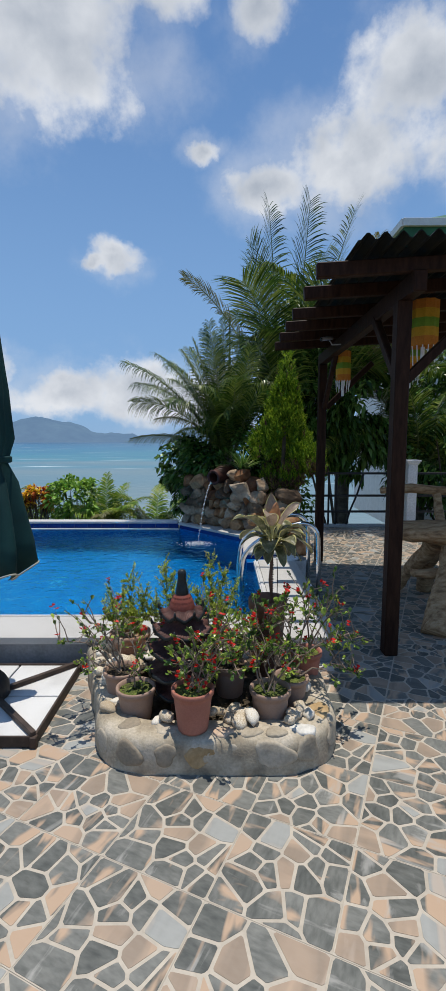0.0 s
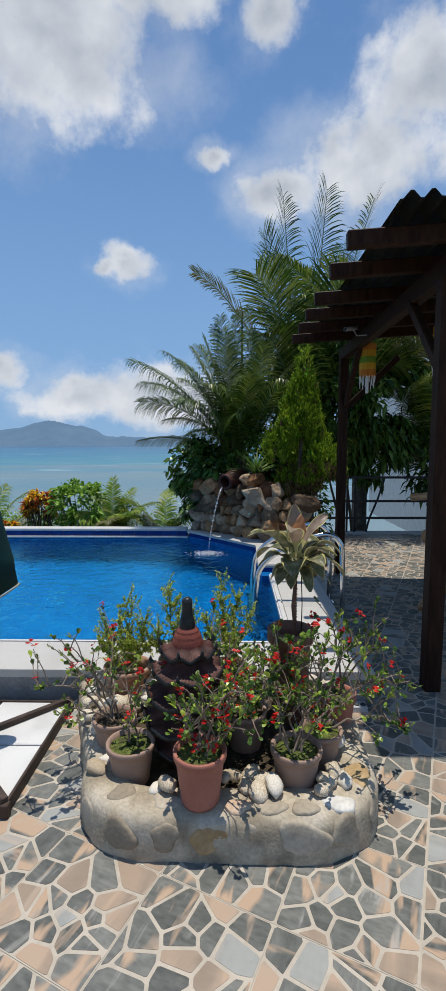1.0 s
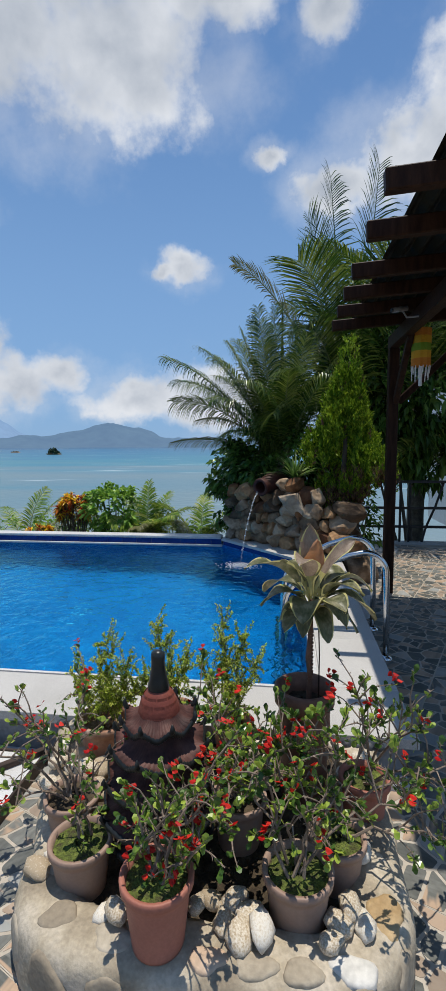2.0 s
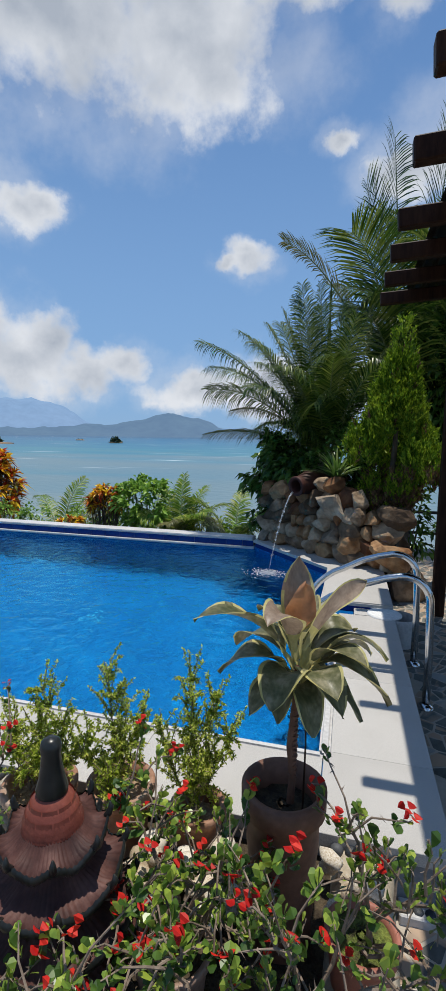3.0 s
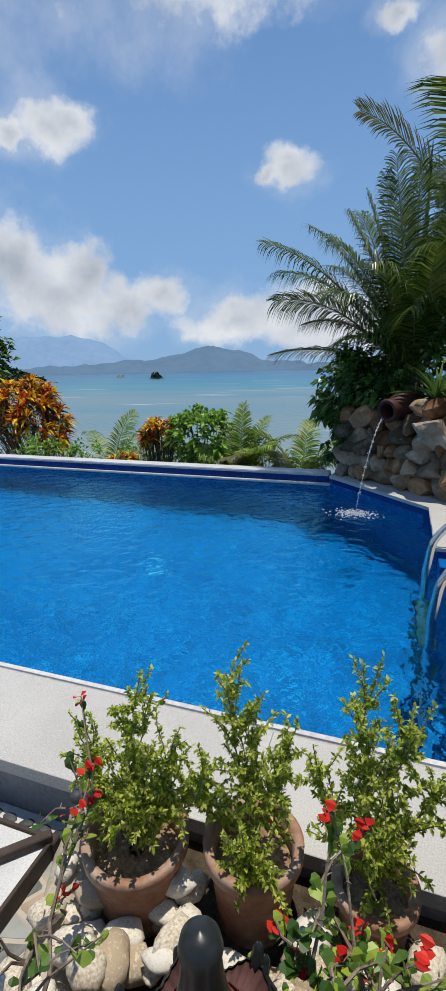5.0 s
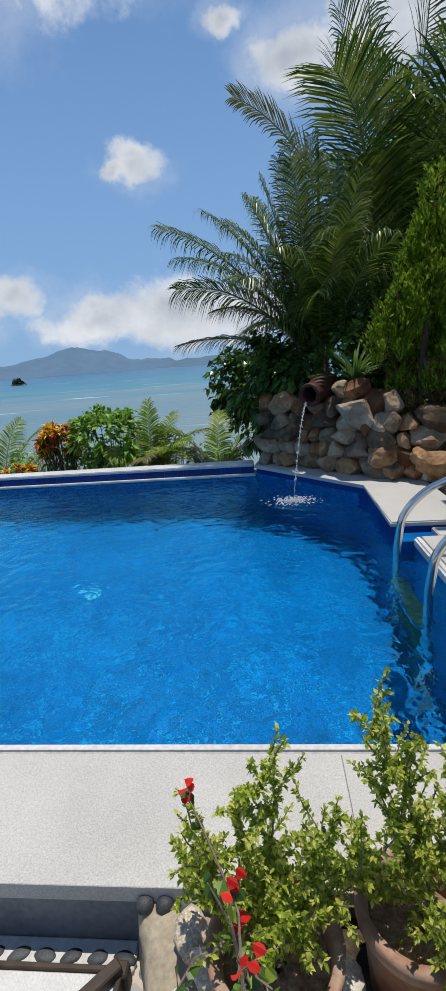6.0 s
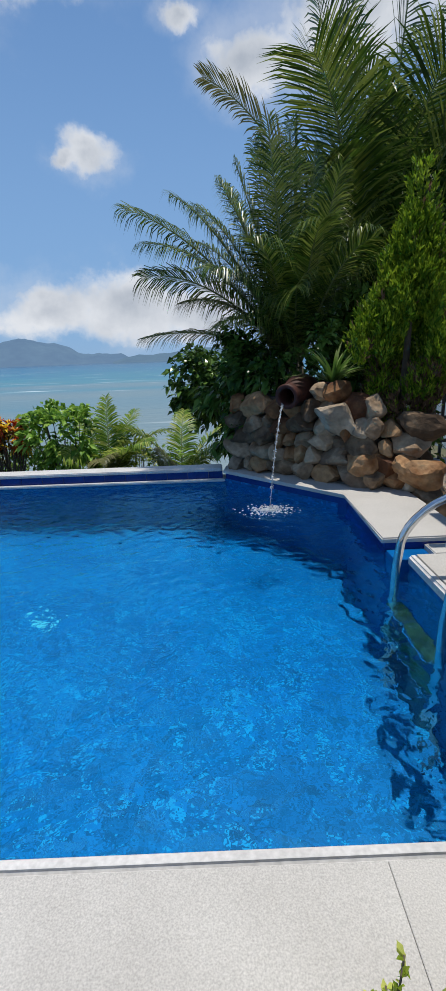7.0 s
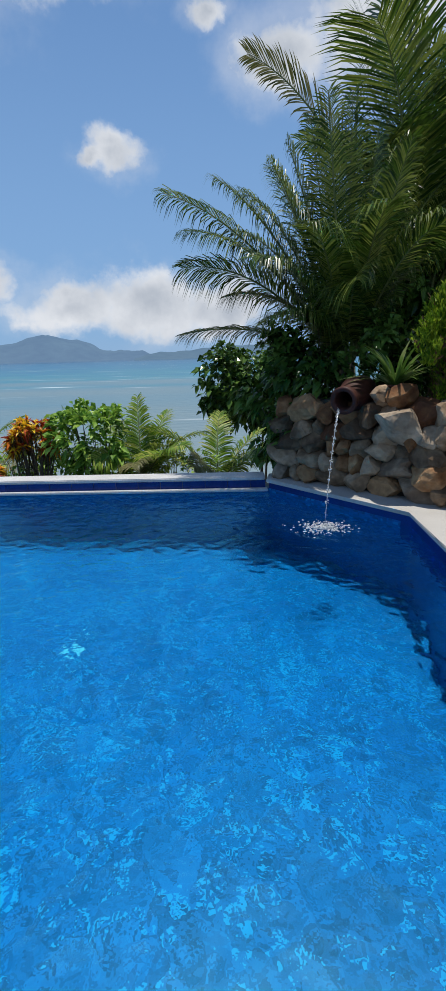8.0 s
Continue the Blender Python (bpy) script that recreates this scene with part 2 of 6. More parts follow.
M_POT_BROWN = mat("dark_brown_pot", (0.115, 0.055, 0.036), (0.23, 0.12, 0.08), scale=8, rough=0.55, bump=0.2, bscale=60)
M_EU_LEAF = mat("spurge_leaf", (0.06, 0.13, 0.024), (0.14, 0.25, 0.04), (0.36, 0.46, 0.065), scale=9, rough=0.3, bump=0, island=0.6, leaf=0.36, fine=0.2)
M_EU_LEAF.node_tree.nodes["Principled BSDF"].inputs["Specular IOR Level"].default_value = 0.5
M_FLOWER = mat("red_bract", (0.50, 0.012, 0.010), (0.68, 0.035, 0.02), scale=20, rough=0.5, bump=0, island=0.5, leaf=0.25, fine=0.15)
M_STEM = mat("thorny_stem", (0.15, 0.11, 0.08), (0.30, 0.235, 0.18), scale=30, rough=0.8, bump=0.4, bscale=160)
M_SHRUB_LEAF = mat("lime_leaf", (0.27, 0.37, 0.035), (0.45, 0.54, 0.065), (0.64, 0.66, 0.16), scale=8, rough=0.33, bump=0, island=0.7, leaf=0.56, fine=0.2)
M_TI = mat("ti_leaf", (0.085, 0.095, 0.042), (0.15, 0.15, 0.075), (0.29, 0.265, 0.165), scale=10, rough=0.3, rough2=0.45, bump=0.15, bscale=40, leaf=0.2, stretch=(3, 3, 1))
M_TI_EDGE = mat("ti_leaf_margin", (0.52, 0.47, 0.17), (0.64, 0.58, 0.28), scale=20, rough=0.35, bump=0, leaf=0.3)
M_TI_NEW = mat("ti_new_leaf", (0.48, 0.20, 0.09), (0.56, 0.30, 0.16), scale=12, rough=0.35, bump=0.1, leaf=0.3)
M_TI_TOP = mat("ti_upper_leaf", (0.25, 0.18, 0.13), (0.38, 0.29, 0.215), scale=14, rough=0.35, bump=0.1, leaf=0.3, stretch=(3, 3, 1))
M_MAROON = mat("maroon_terracotta", (0.045, 0.020, 0.017), (0.085, 0.036, 0.029), (0.16, 0.078, 0.062), scale=14, rough=0.65, bump=0.3, bscale=90)
M_REDBRICK = mat("red_glazed_clay", (0.18, 0.045, 0.03), (0.26, 0.075, 0.05), scale=14, rough=0.5, bump=0.2, bscale=90)
M_BLACKGLAZE = mat("black_glaze", (0.010, 0.012, 0.012), (0.025, 0.028, 0.028), scale=12, rough=0.3, bump=0.1)
M_PEBBLE = mat("pale_river_stone", (0.42, 0.33, 0.22), (0.62, 0.54, 0.42), (0.72, 0.67, 0.58), scale=8, rough=0.7, bump=0.3, bscale=60, obvar=0.5)
M_DARKPEB = mat("dark_pebble", (0.035, 0.04, 0.045), (0.09, 0.095, 0.10), scale=10, rough=0.5, bump=0.2, obvar=0.6)
M_INSET = mat("inset_stone", (0.28, 0.23, 0.165), (0.39, 0.33, 0.245), (0.48, 0.415, 0.32), scale=7, rough=0.8, bump=0.4, bscale=70, obvar=0.3)
M_OCHRE = mat("ochre_stone", (0.34, 0.22, 0.10), (0.46, 0.33, 0.18), scale=10, rough=0.8, bump=0.4, bscale=70)
M_WHITESTONE = mat("white_inset_stone", (0.56, 0.53, 0.47), (0.66, 0.63, 0.57), scale=10, rough=0.7, bump=0.3)
M_PEACH = mat("peach_inset_stone", (0.48, 0.33, 0.22), (0.58, 0.44, 0.32), scale=10, rough=0.7, bump=0.3)
M_ROCK = mat("field_stone", (0.085, 0.052, 0.029), (0.21, 0.138, 0.08), (0.39, 0.28, 0.18), scale=6, rough=0.8, bump=0.7, bscale=26, obvar=0.6, fine=0.6, depth=0.012)
M_ROCK_RUST = mat("rusty_field_stone", (0.09, 0.034, 0.013), (0.21, 0.095, 0.036), (0.35, 0.205, 0.10), scale=6, rough=0.8, bump=0.7, bscale=26, obvar=0.5, fine=0.6, depth=0.012)
M_ROCK_PALE = mat("pale_field_stone", (0.17, 0.12, 0.08), (0.33, 0.25, 0.17), (0.48, 0.39, 0.285), scale=6, rough=0.8, bump=0.7, bscale=26, obvar=0.4, fine=0.5, depth=0.012)
M_MORTAR = mat("dark_mortar", (0.03, 0.026, 0.02), (0.075, 0.065, 0.05), scale=10, rough=0.95, bump=0.5)
M_JAR = mat("dark_red_clay_jar", (0.035, 0.013, 0.010), (0.085, 0.028, 0.02), scale=9, rough=0.6, bump=0.3, bscale=50)
M_PALM = mat("palm_leaflet", (0.026, 0.066, 0.008), (0.066, 0.128, 0.014), (0.19, 0.235, 0.045), scale=2.0, rough=0.30, bump=0, island=0.6, leaf=0.3, fine=0.15)
M_PALM.node_tree.nodes["Principled BSDF"].inputs["Specular IOR Level"].default_value = 0.45
M_PALM_DRY = mat("yellowing_palm_leaflet", (0.10, 0.12, 0.035), (0.22, 0.20, 0.08), scale=2.0, rough=0.4, bump=0, island=0.5, leaf=0.25, fine=0.15)
M_PALM_SOFT = mat("young_palm_leaflet", (0.09, 0.19, 0.015), (0.19, 0.30, 0.03), (0.36, 0.38, 0.08), scale=2.0, rough=0.4, bump=0, island=0.5, leaf=0.3, fine=0.15)
M_RACHIS = mat("palm_rib", (0.10, 0.14, 0.04), (0.17, 0.19, 0.07), scale=8, rough=0.45, bump=0.1)
M_TRUNK = mat("palm_trunk", (0.10, 0.085, 0.065), (0.20, 0.17, 0.13), scale=10, rough=0.9, bump=0.6, bscale=40)
M_JUNIPER = mat("cypress_spray", (0.085, 0.18, 0.009), (0.16, 0.275, 0.014), (0.29, 0.39, 0.028), scale=4, rough=0.5, bump=0, island=0.6, leaf=0.4, fine=0.2)
M_BROWN_LEAF = mat("dry_brown_leaf", (0.10, 0.06, 0.03), (0.22, 0.13, 0.07), scale=9, rough=0.7, bump=0, island=0.5, leaf=0.2)
M_FICUS = mat("dark_glossy_leaf", (0.025, 0.065, 0.012), (0.06, 0.13, 0.02), (0.12, 0.21, 0.04), scale=3, rough=0.25, bump=0, island=0.5, leaf=0.15, fine=0.15)
M_FRESH = mat("fresh_green_leaf", (0.11, 0.24, 0.03), (0.20, 0.37, 0.045), (0.33, 0.49, 0.08), scale=4, rough=0.35, bump=0, island=0.5, leaf=0.3, fine=0.15)
M_CROTON = mat("croton_leaf", (0.50, 0.06, 0.015), (0.70, 0.27, 0.02), (0.80, 0.55, 0.03), scale=4, rough=0.35, bump=0, island=0.9, leaf=0.25, fine=0.2)
M_CROTON_DK = mat("croton_old_leaf", (0.10, 0.035, 0.02), (0.22, 0.09, 0.02), (0.20, 0.18, 0.03), scale=4, rough=0.35, bump=0, island=0.8, leaf=0.2, fine=0.2)
M_ALOE = mat("strap_leaf", (0.09, 0.18, 0.03), (0.17, 0.28, 0.06), (0.30, 0.36, 0.14), scale=5, rough=0.35, bump=0, island=0.5, leaf=0.25)
M_BARK = mat("bark", (0.07, 0.055, 0.04), (0.15, 0.12, 0.09), scale=8, rough=0.9, bump=0.6, bscale=30)
M_FOAM = mat("white_water", (0.75, 0.78, 0.8), (0.85, 0.87, 0.88), scale=20, rough=0.2, bump=0, leaf=0.4)
M_STEEL = mat("polished_steel", (0.62, 0.62, 0.61), (0.70, 0.70, 0.69), scale=4, rough=0.12, rough2=0.2, bump=0, metal=1.0, fine=0.1)
M_IRON = mat("black_iron", (0.012, 0.012, 0.013), (0.03, 0.03, 0.03), scale=8, rough=0.5, bump=0.2)
M_RUSTIRON = mat("dark_brown_iron", (0.035, 0.024, 0.018), (0.075, 0.05, 0.038), scale=12, rough=0.6, bump=0.3)
M_MARBLE = mat("pale_terrazzo_slab", (0.50, 0.49, 0.47), (0.60, 0.59, 0.57), (0.66, 0.65, 0.63), scale=5, rough=0.5, bump=0.15, bscale=200, fine=0.35)
M_CANVAS = mat("dark_green_canvas", (0.003, 0.028, 0.028), (0.006, 0.047, 0.044), scale=6, rough=0.75, bump=0.3, bscale=180, fine=0.25)
M_PIPING = mat("pale_piping", (0.32, 0.30, 0.24), (0.42, 0.40, 0.33), scale=9, rough=0.8, bump=0.1)
M_WHITE = mat("white_paint", (0.68, 0.68, 0.66), (0.78, 0.78, 0.76), scale=5, rough=0.55, bump=0.1)
M_GREENROOF = mat("green_roof", (0.02, 0.10, 0.045), (0.035, 0.15, 0.07), scale=3, rough=0.5, bump=0.15)
M_DRIFT = mat("driftwood", (0.20, 0.11, 0.05), (0.38, 0.23, 0.115), (0.50, 0.34, 0.19), scale=7, rough=0.7, bump=0.5, bscale=40, stretch=(1.5, 5, 5))
M_CLOTH_Y = mat("yellow_cloth", (0.62, 0.34, 0.03), (0.72, 0.42, 0.05), scale=9, rough=0.8, bump=0.2, bscale=200, leaf=0.3)
M_CLOTH_G = mat("green_cloth", (0.16, 0.30, 0.03), (0.24, 0.38, 0.05), scale=9, rough=0.8, bump=0.2, bscale=200, leaf=0.3)
M_CLOTH_O = mat("orange_cloth", (0.58, 0.20, 0.03), (0.66, 0.27, 0.05), scale=9, rough=0.8, bump=0.2, bscale=200, leaf=0.3)
M_GLASS_D = mat("dark_lens", (0.01, 0.01, 0.012), (0.02, 0.02, 0.022), scale=5, rough=0.15, bump=0)


# ---- builders ----
class Geo:
    """Collects vertices and faces of one mesh."""

    def __init__(self):
        self.v, self.f, self.m = [], [], []

    def add(self, verts, faces, mi=0):
        o = len(self.v)
        self.v.extend([tuple(p) for p in verts])
        self.f.extend([tuple(i + o for i in q) for q in faces])
        self.m.extend([mi] * len(faces))

    def mesh(self, name, smooth=False):
        me = bpy.data.meshes.new(name)
        me.from_pydata(self.v, [], self.f)
        me.polygons.foreach_set("material_index", self.m)
        if smooth:
            me.polygons.foreach_set("use_smooth", [True] * len(self.f))
        me.update()
        return me


def part(name, geo, material, parent=None, label="", smooth=False):
    """Links a Geo or a bmesh as one mesh object, under a thing or a part."""
    if isinstance(geo, Geo):
        me = geo.mesh(name, smooth)
    else:
        bmesh.ops.recalc_face_normals(geo, faces=geo.faces)
        me = bpy.data.meshes.new(name)
        geo.to_mesh(me)
        geo.free()
        if smooth:
            me.polygons.foreach_set("use_smooth", [True] * len(me.polygons))
    for m in material if isinstance(material, (list, tuple)) else [material]:
        me.materials.append(m)
    ob = new(name, me)
    if parent:
        ob.parent = parent
    if label:
        ob["label"] = label
    return ob


def thing(name, label, category, at=(0, 0, 0), group="", kind=""):
    ob = new(name)
    ob.empty_display_size = 0.1
    ob.location = at
    return tagged(ob, label, category, group, kind)


def block(x0, x1, y0, y1, z0, z1, bevel=0.004, seg=1):
    bm = bmesh.new()
    bmesh.ops.create_cube(bm, size=1, matrix=Matrix.Translation(((x0 + x1) / 2, (y0 + y1) / 2, (z0 + z1) / 2)) @ Matrix.Diagonal((x1 - x0, y1 - y0, z1 - z0, 1)))
    if bevel:
        bmesh.ops.bevel(bm, geom=bm.edges[:], offset=bevel, segments=seg, affect="EDGES")
    return bm


def timber(a, b, w, h, bevel=0.006):
    """A beam from a to b, w across and h deep."""
    a, b = Vector(a), Vector(b)
    d = b - a
    bm = block(-w / 2, w / 2, -h / 2, h / 2, 0, d.length, bevel)
    q = d.to_track_quat("Z", "Y")
    bmesh.ops.transform(bm, matrix=Matrix.Translation(a) @ q.to_matrix().to_4x4(), verts=bm.verts)
    return bm


def prism(poly, z0, z1):
    g = Geo()
    n = len(poly)
    g.add([(x, y, z0) for x, y in poly] + [(x, y, z1) for x, y in poly],
          [tuple(range(n - 1, -1, -1)), tuple(range(n, 2 * n))] + [(i, (i + 1) % n, n + (i + 1) % n, n + i) for i in range(n)])
    return g


def rounded(poly, z0, z1, bevel=0.008):
    bm = bmesh.new()
    lo = [bm.verts.new((x, y, z0)) for x, y in poly]
    hi = [bm.verts.new((x, y, z1)) for x, y in poly]
    n = len(poly)
    bm.faces.new(lo[::-1])
    top = bm.faces.new(hi)
    for i in range(n):
        bm.faces.new((lo[i], lo[(i + 1) % n], hi[(i + 1) % n], hi[i]))
    bmesh.ops.bevel(bm, geom=list(top.edges), offset=bevel, segments=2, affect="EDGES")
    return bm


def tube(g, pts, radii, seg=8, caps=True, mi=0):
    """A round rod through pts."""
    pts = [Vector(p) for p in pts]
    if isinstance(radii, (int, float)):
        radii = [radii] * len(pts)
    side = None
    vs, fs = [], []
    for i, p in enumerate(pts):
        d = (pts[min(i + 1, len(pts) - 1)] - pts[max(i - 1, 0)]).normalized()
        side = d.orthogonal().normalized() if side is None else (side - d * side.dot(d)).normalized()
        up = d.cross(side)
        for k in range(seg):
            a = 2 * math.pi * k / seg
            vs.append(p + (side * math.cos(a) + up * math.sin(a)) * radii[i])
    for i in range(len(pts) - 1):
        for k in range(seg):
            fs.append((i * seg + k, i * seg + (k + 1) % seg, (i + 1) * seg + (k + 1) % seg, (i + 1) * seg + k))
    if caps:
        fs.append(tuple(range(seg - 1, -1, -1)))
        fs.append(tuple((len(pts) - 1) * seg + k for k in range(seg)))
    g.add(vs, fs, mi)


def lathe(g, profile, seg=28, at=(0, 0, 0), wave=None, mi=0):
    """Turns (radius, height) pairs round the upright axis; wave(angle, i) scales the radius."""
    vs, fs = [], []
    for i, (r, z) in enumerate(profile):
        for k in range(seg):
            a = 2 * math.pi * k / seg
            s, dz = wave(a, i) if wave else (1, 0)
            vs.append((at[0] + r * s * math.cos(a), at[1] + r * s * math.sin(a), at[2] + z + dz))
    for i in range(len(profile) - 1):
        for k in range(seg):
            fs.append((i * seg + k, i * seg + (k + 1) % seg, (i + 1) * seg + (k + 1) % seg, (i + 1) * seg + k))
    g.add(vs, fs, mi)


def pebble(g, c, r, squash=(1, 1, 0.7), rough=0.18, seed=0, sub=2, turn=0.0, mi=0, tilt=None):
    """An uneven rounded stone."""
    bm = bmesh.new()
    bmesh.ops.create_icosphere(bm, subdivisions=sub, radius=1)
    m = Matrix.Rotation(turn, 3, "Z") @ (tilt or Matrix.Identity(3))
    off = Vector((seed * 3.7, seed * 1.3, seed * 2.1))
    vs = []
    for v in bm.verts:
        k = 1 + rough * noise.noise(v.co * 1.1 + off) * 1.6 + rough * 0.5 * noise.noise(v.co * 2.7 + off)
        vs.append(Vector(c) + m @ Vector((v.co.x * squash[0], v.co.y * squash[1], v.co.z * squash[2])) * r * k)
    bm.faces.ensure_lookup_table()
    g.add(vs, [[v.index for v in f.verts] for f in bm.faces], mi)
    bm.free()


# ---- ground, sea, distance ----
SEA = -12.0


def land(x, y):
    """Height of the hillside."""
    if -8.2 < x < 1.2 and 2.6 < y < 7.2:
        return -2.0
    edge = 7.3 + max(0.0, min(1.2, (x - 0.6) * 4)) + max(0.0, x - 4.0) * 1.3
    d = y - edge
    if d < 0:
        return -0.12
    z = -0.35 - 0.52 * d
    z += 0.25 * noise.noise(Vector((x * 0.3, y * 0.3, 0)))
    return max(z, SEA - 1.0 - min(3.0, d * 0.01))


axis = [-4600, -2500, -1200, -600, -300, -160, -90, -60, -40, -30, -24, -20] + [-17 + 0.5 * i for i in range(69)] + [20, 24, 30, 40, 60, 90, 160, 300, 600, 1200, 2500, 4600]
g = Geo()
n = len(axis)
g.add([(x, y, land(x, y)) for y in axis for x in axis], [(j * n + i, j * n + i + 1, (j + 1) * n + i + 1, (j + 1) * n + i) for j in range(n - 1) for i in range(n - 1)])
ground = tagged(part("ground", g, M_HILL, smooth=True), "earthy hillside falling from the terrace to the sea", "ground", kind="structure")


def sea_material():
    m = bpy.data.materials.new("sea_water")
    m.use_nodes = True
    t = m.node_tree
    n, l = t.nodes, t.links
    p = n["Principled BSDF"]
    ge = n.new("ShaderNodeNewGeometry")
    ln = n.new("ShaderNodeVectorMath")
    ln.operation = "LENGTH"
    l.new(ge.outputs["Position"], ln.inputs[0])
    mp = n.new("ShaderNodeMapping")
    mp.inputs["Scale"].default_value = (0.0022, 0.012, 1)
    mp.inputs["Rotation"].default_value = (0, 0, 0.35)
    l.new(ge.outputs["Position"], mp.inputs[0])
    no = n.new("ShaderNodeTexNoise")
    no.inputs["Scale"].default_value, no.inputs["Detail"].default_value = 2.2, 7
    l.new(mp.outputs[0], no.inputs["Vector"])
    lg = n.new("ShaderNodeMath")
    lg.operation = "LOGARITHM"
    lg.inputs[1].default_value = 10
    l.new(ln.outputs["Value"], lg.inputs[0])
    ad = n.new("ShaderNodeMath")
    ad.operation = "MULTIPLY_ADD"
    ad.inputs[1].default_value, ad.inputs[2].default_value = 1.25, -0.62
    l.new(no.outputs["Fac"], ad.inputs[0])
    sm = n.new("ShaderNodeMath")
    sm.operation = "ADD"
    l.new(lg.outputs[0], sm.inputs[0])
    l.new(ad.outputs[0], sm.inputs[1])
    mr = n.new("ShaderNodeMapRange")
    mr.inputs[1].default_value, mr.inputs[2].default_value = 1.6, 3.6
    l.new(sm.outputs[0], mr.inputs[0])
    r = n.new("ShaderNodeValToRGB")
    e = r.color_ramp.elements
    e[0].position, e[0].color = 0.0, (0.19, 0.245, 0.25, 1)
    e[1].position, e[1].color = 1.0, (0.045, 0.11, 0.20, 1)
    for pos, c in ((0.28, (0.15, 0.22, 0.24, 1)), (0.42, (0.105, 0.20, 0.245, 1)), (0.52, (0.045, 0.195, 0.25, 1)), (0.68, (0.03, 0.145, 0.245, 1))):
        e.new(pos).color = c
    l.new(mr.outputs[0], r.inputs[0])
    # broken white lines of surf over the reef
    mp2 = n.new("ShaderNodeMapping")
    mp2.inputs["Scale"].default_value = (0.006, 0.05, 1)
    mp2.inputs["Rotation"].default_value = (0, 0, 0.3)
    l.new(ge.outputs["Position"], mp2.inputs[0])
    n2 = n.new("ShaderNodeTexNoise")
    n2.inputs["Scale"].default_value, n2.inputs["Detail"].default_value, n2.inputs["Roughness"].default_value = 2.0, 3, 0.55
    l.new(mp2.outputs[0], n2.inputs["Vector"])
    f = n.new("ShaderNodeMapRange")
    f.inputs[1].default_value, f.inputs[2].default_value = 0.64, 0.72
    l.new(n2.outputs["Fac"], f.inputs[0])
    mx = n.new("ShaderNodeMix")
    mx.data_type = "RGBA"
    mx.inputs[7].default_value = (0.65, 0.7, 0.7, 1)
    l.new(f.outputs[0], mx.inputs[0])
    l.new(r.outputs[0], mx.inputs[6])
    l.new(mx.outputs[2], p.inputs["Base Color"])
    p.inputs["Roughness"].default_value = 0.35
    p.inputs["IOR"].default_value = 1.33
    p.inputs["Specular IOR Level"].default_value = 0.25
    w = n.new("ShaderNodeTexNoise")
    w.inputs["Scale"].default_value, w.inputs["Detail"].default_value = 0.35, 4
    l.new(ge.outputs["Position"], w.inputs["Vector"])
    b = n.new("ShaderNodeBump")
    b.inputs["Strength"].default_value, b.inputs["Distance"].default_value = 0.5, 0.4
    l.new(w.outputs["Fac"], b.inputs["Height"])
    l.new(b.outputs[0], p.inputs["Normal"])
    return m


g = Geo()
ring = [2 * math.pi * i / 64 for i in range(64)]
rad = [0, 60, 150, 400, 1000, 2500, 4900]
g.add([(r * math.sin(a), r * math.cos(a), SEA) for r in rad[1:] for a in ring] + [(0, 0, SEA)],
      [(j * 64 + i, j * 64 + (i + 1) % 64, (j + 1) * 64 + (i + 1) % 64, (j + 1) * 64 + i) for j in range(5) for i in range(64)] + [(384, (i + 1) % 64, i) for i in range(64)])
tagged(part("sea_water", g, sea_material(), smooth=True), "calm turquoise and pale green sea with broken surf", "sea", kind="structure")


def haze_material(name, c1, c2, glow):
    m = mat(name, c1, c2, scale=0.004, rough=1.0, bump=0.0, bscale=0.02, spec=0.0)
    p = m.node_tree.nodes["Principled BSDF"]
    # blue distance haze put in as a glow of the surface itself
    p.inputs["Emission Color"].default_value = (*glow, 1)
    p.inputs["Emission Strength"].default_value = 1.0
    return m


def hills(name, label, dist, bumps, a0, a1, material, rough, base=0.15):
    """A range of hills: bumps of azimuth to the left, elevation and width in degrees."""
    g = Geo()
    cols, rws = 160, 7
    for j in range(rws):
        for i in range(cols):
            a = a0 + (a1 - a0) * i / (cols - 1)
            e = base + sum(h * math.exp(-(((a - c) / w) ** 2)) for c, h, w in bumps)
            e += rough * noise.fractal(Vector((a * 0.45, dist * 0.01, 0)), 0.7, 2.0, 5)
            e *= min(1, (a - a0) * 0.6, (a1 - a) * 0.6)
            k = j / (rws - 1)
            d = dist * (1 + 0.16 * k)
            top = d * math.tan(radians(max(e, 0))) + 12
            z = SEA - 2 + top * math.sin(k * math.pi / 2) * (1 + 0.10 * noise.noise(Vector((a * 0.9, k * 3, 4))) * (1 - k) * 2)
            g.v.append((-d * math.sin(radians(a)), d * math.cos(radians(a)), z))
    g.f = [(j * cols + i, j * cols + i + 1, (j + 1) * cols + i + 1, (j + 1) * cols + i) for j in range(rws - 1) for i in range(cols - 1)]
    g.m = [0] * len(g.f)
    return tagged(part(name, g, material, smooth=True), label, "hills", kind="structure")


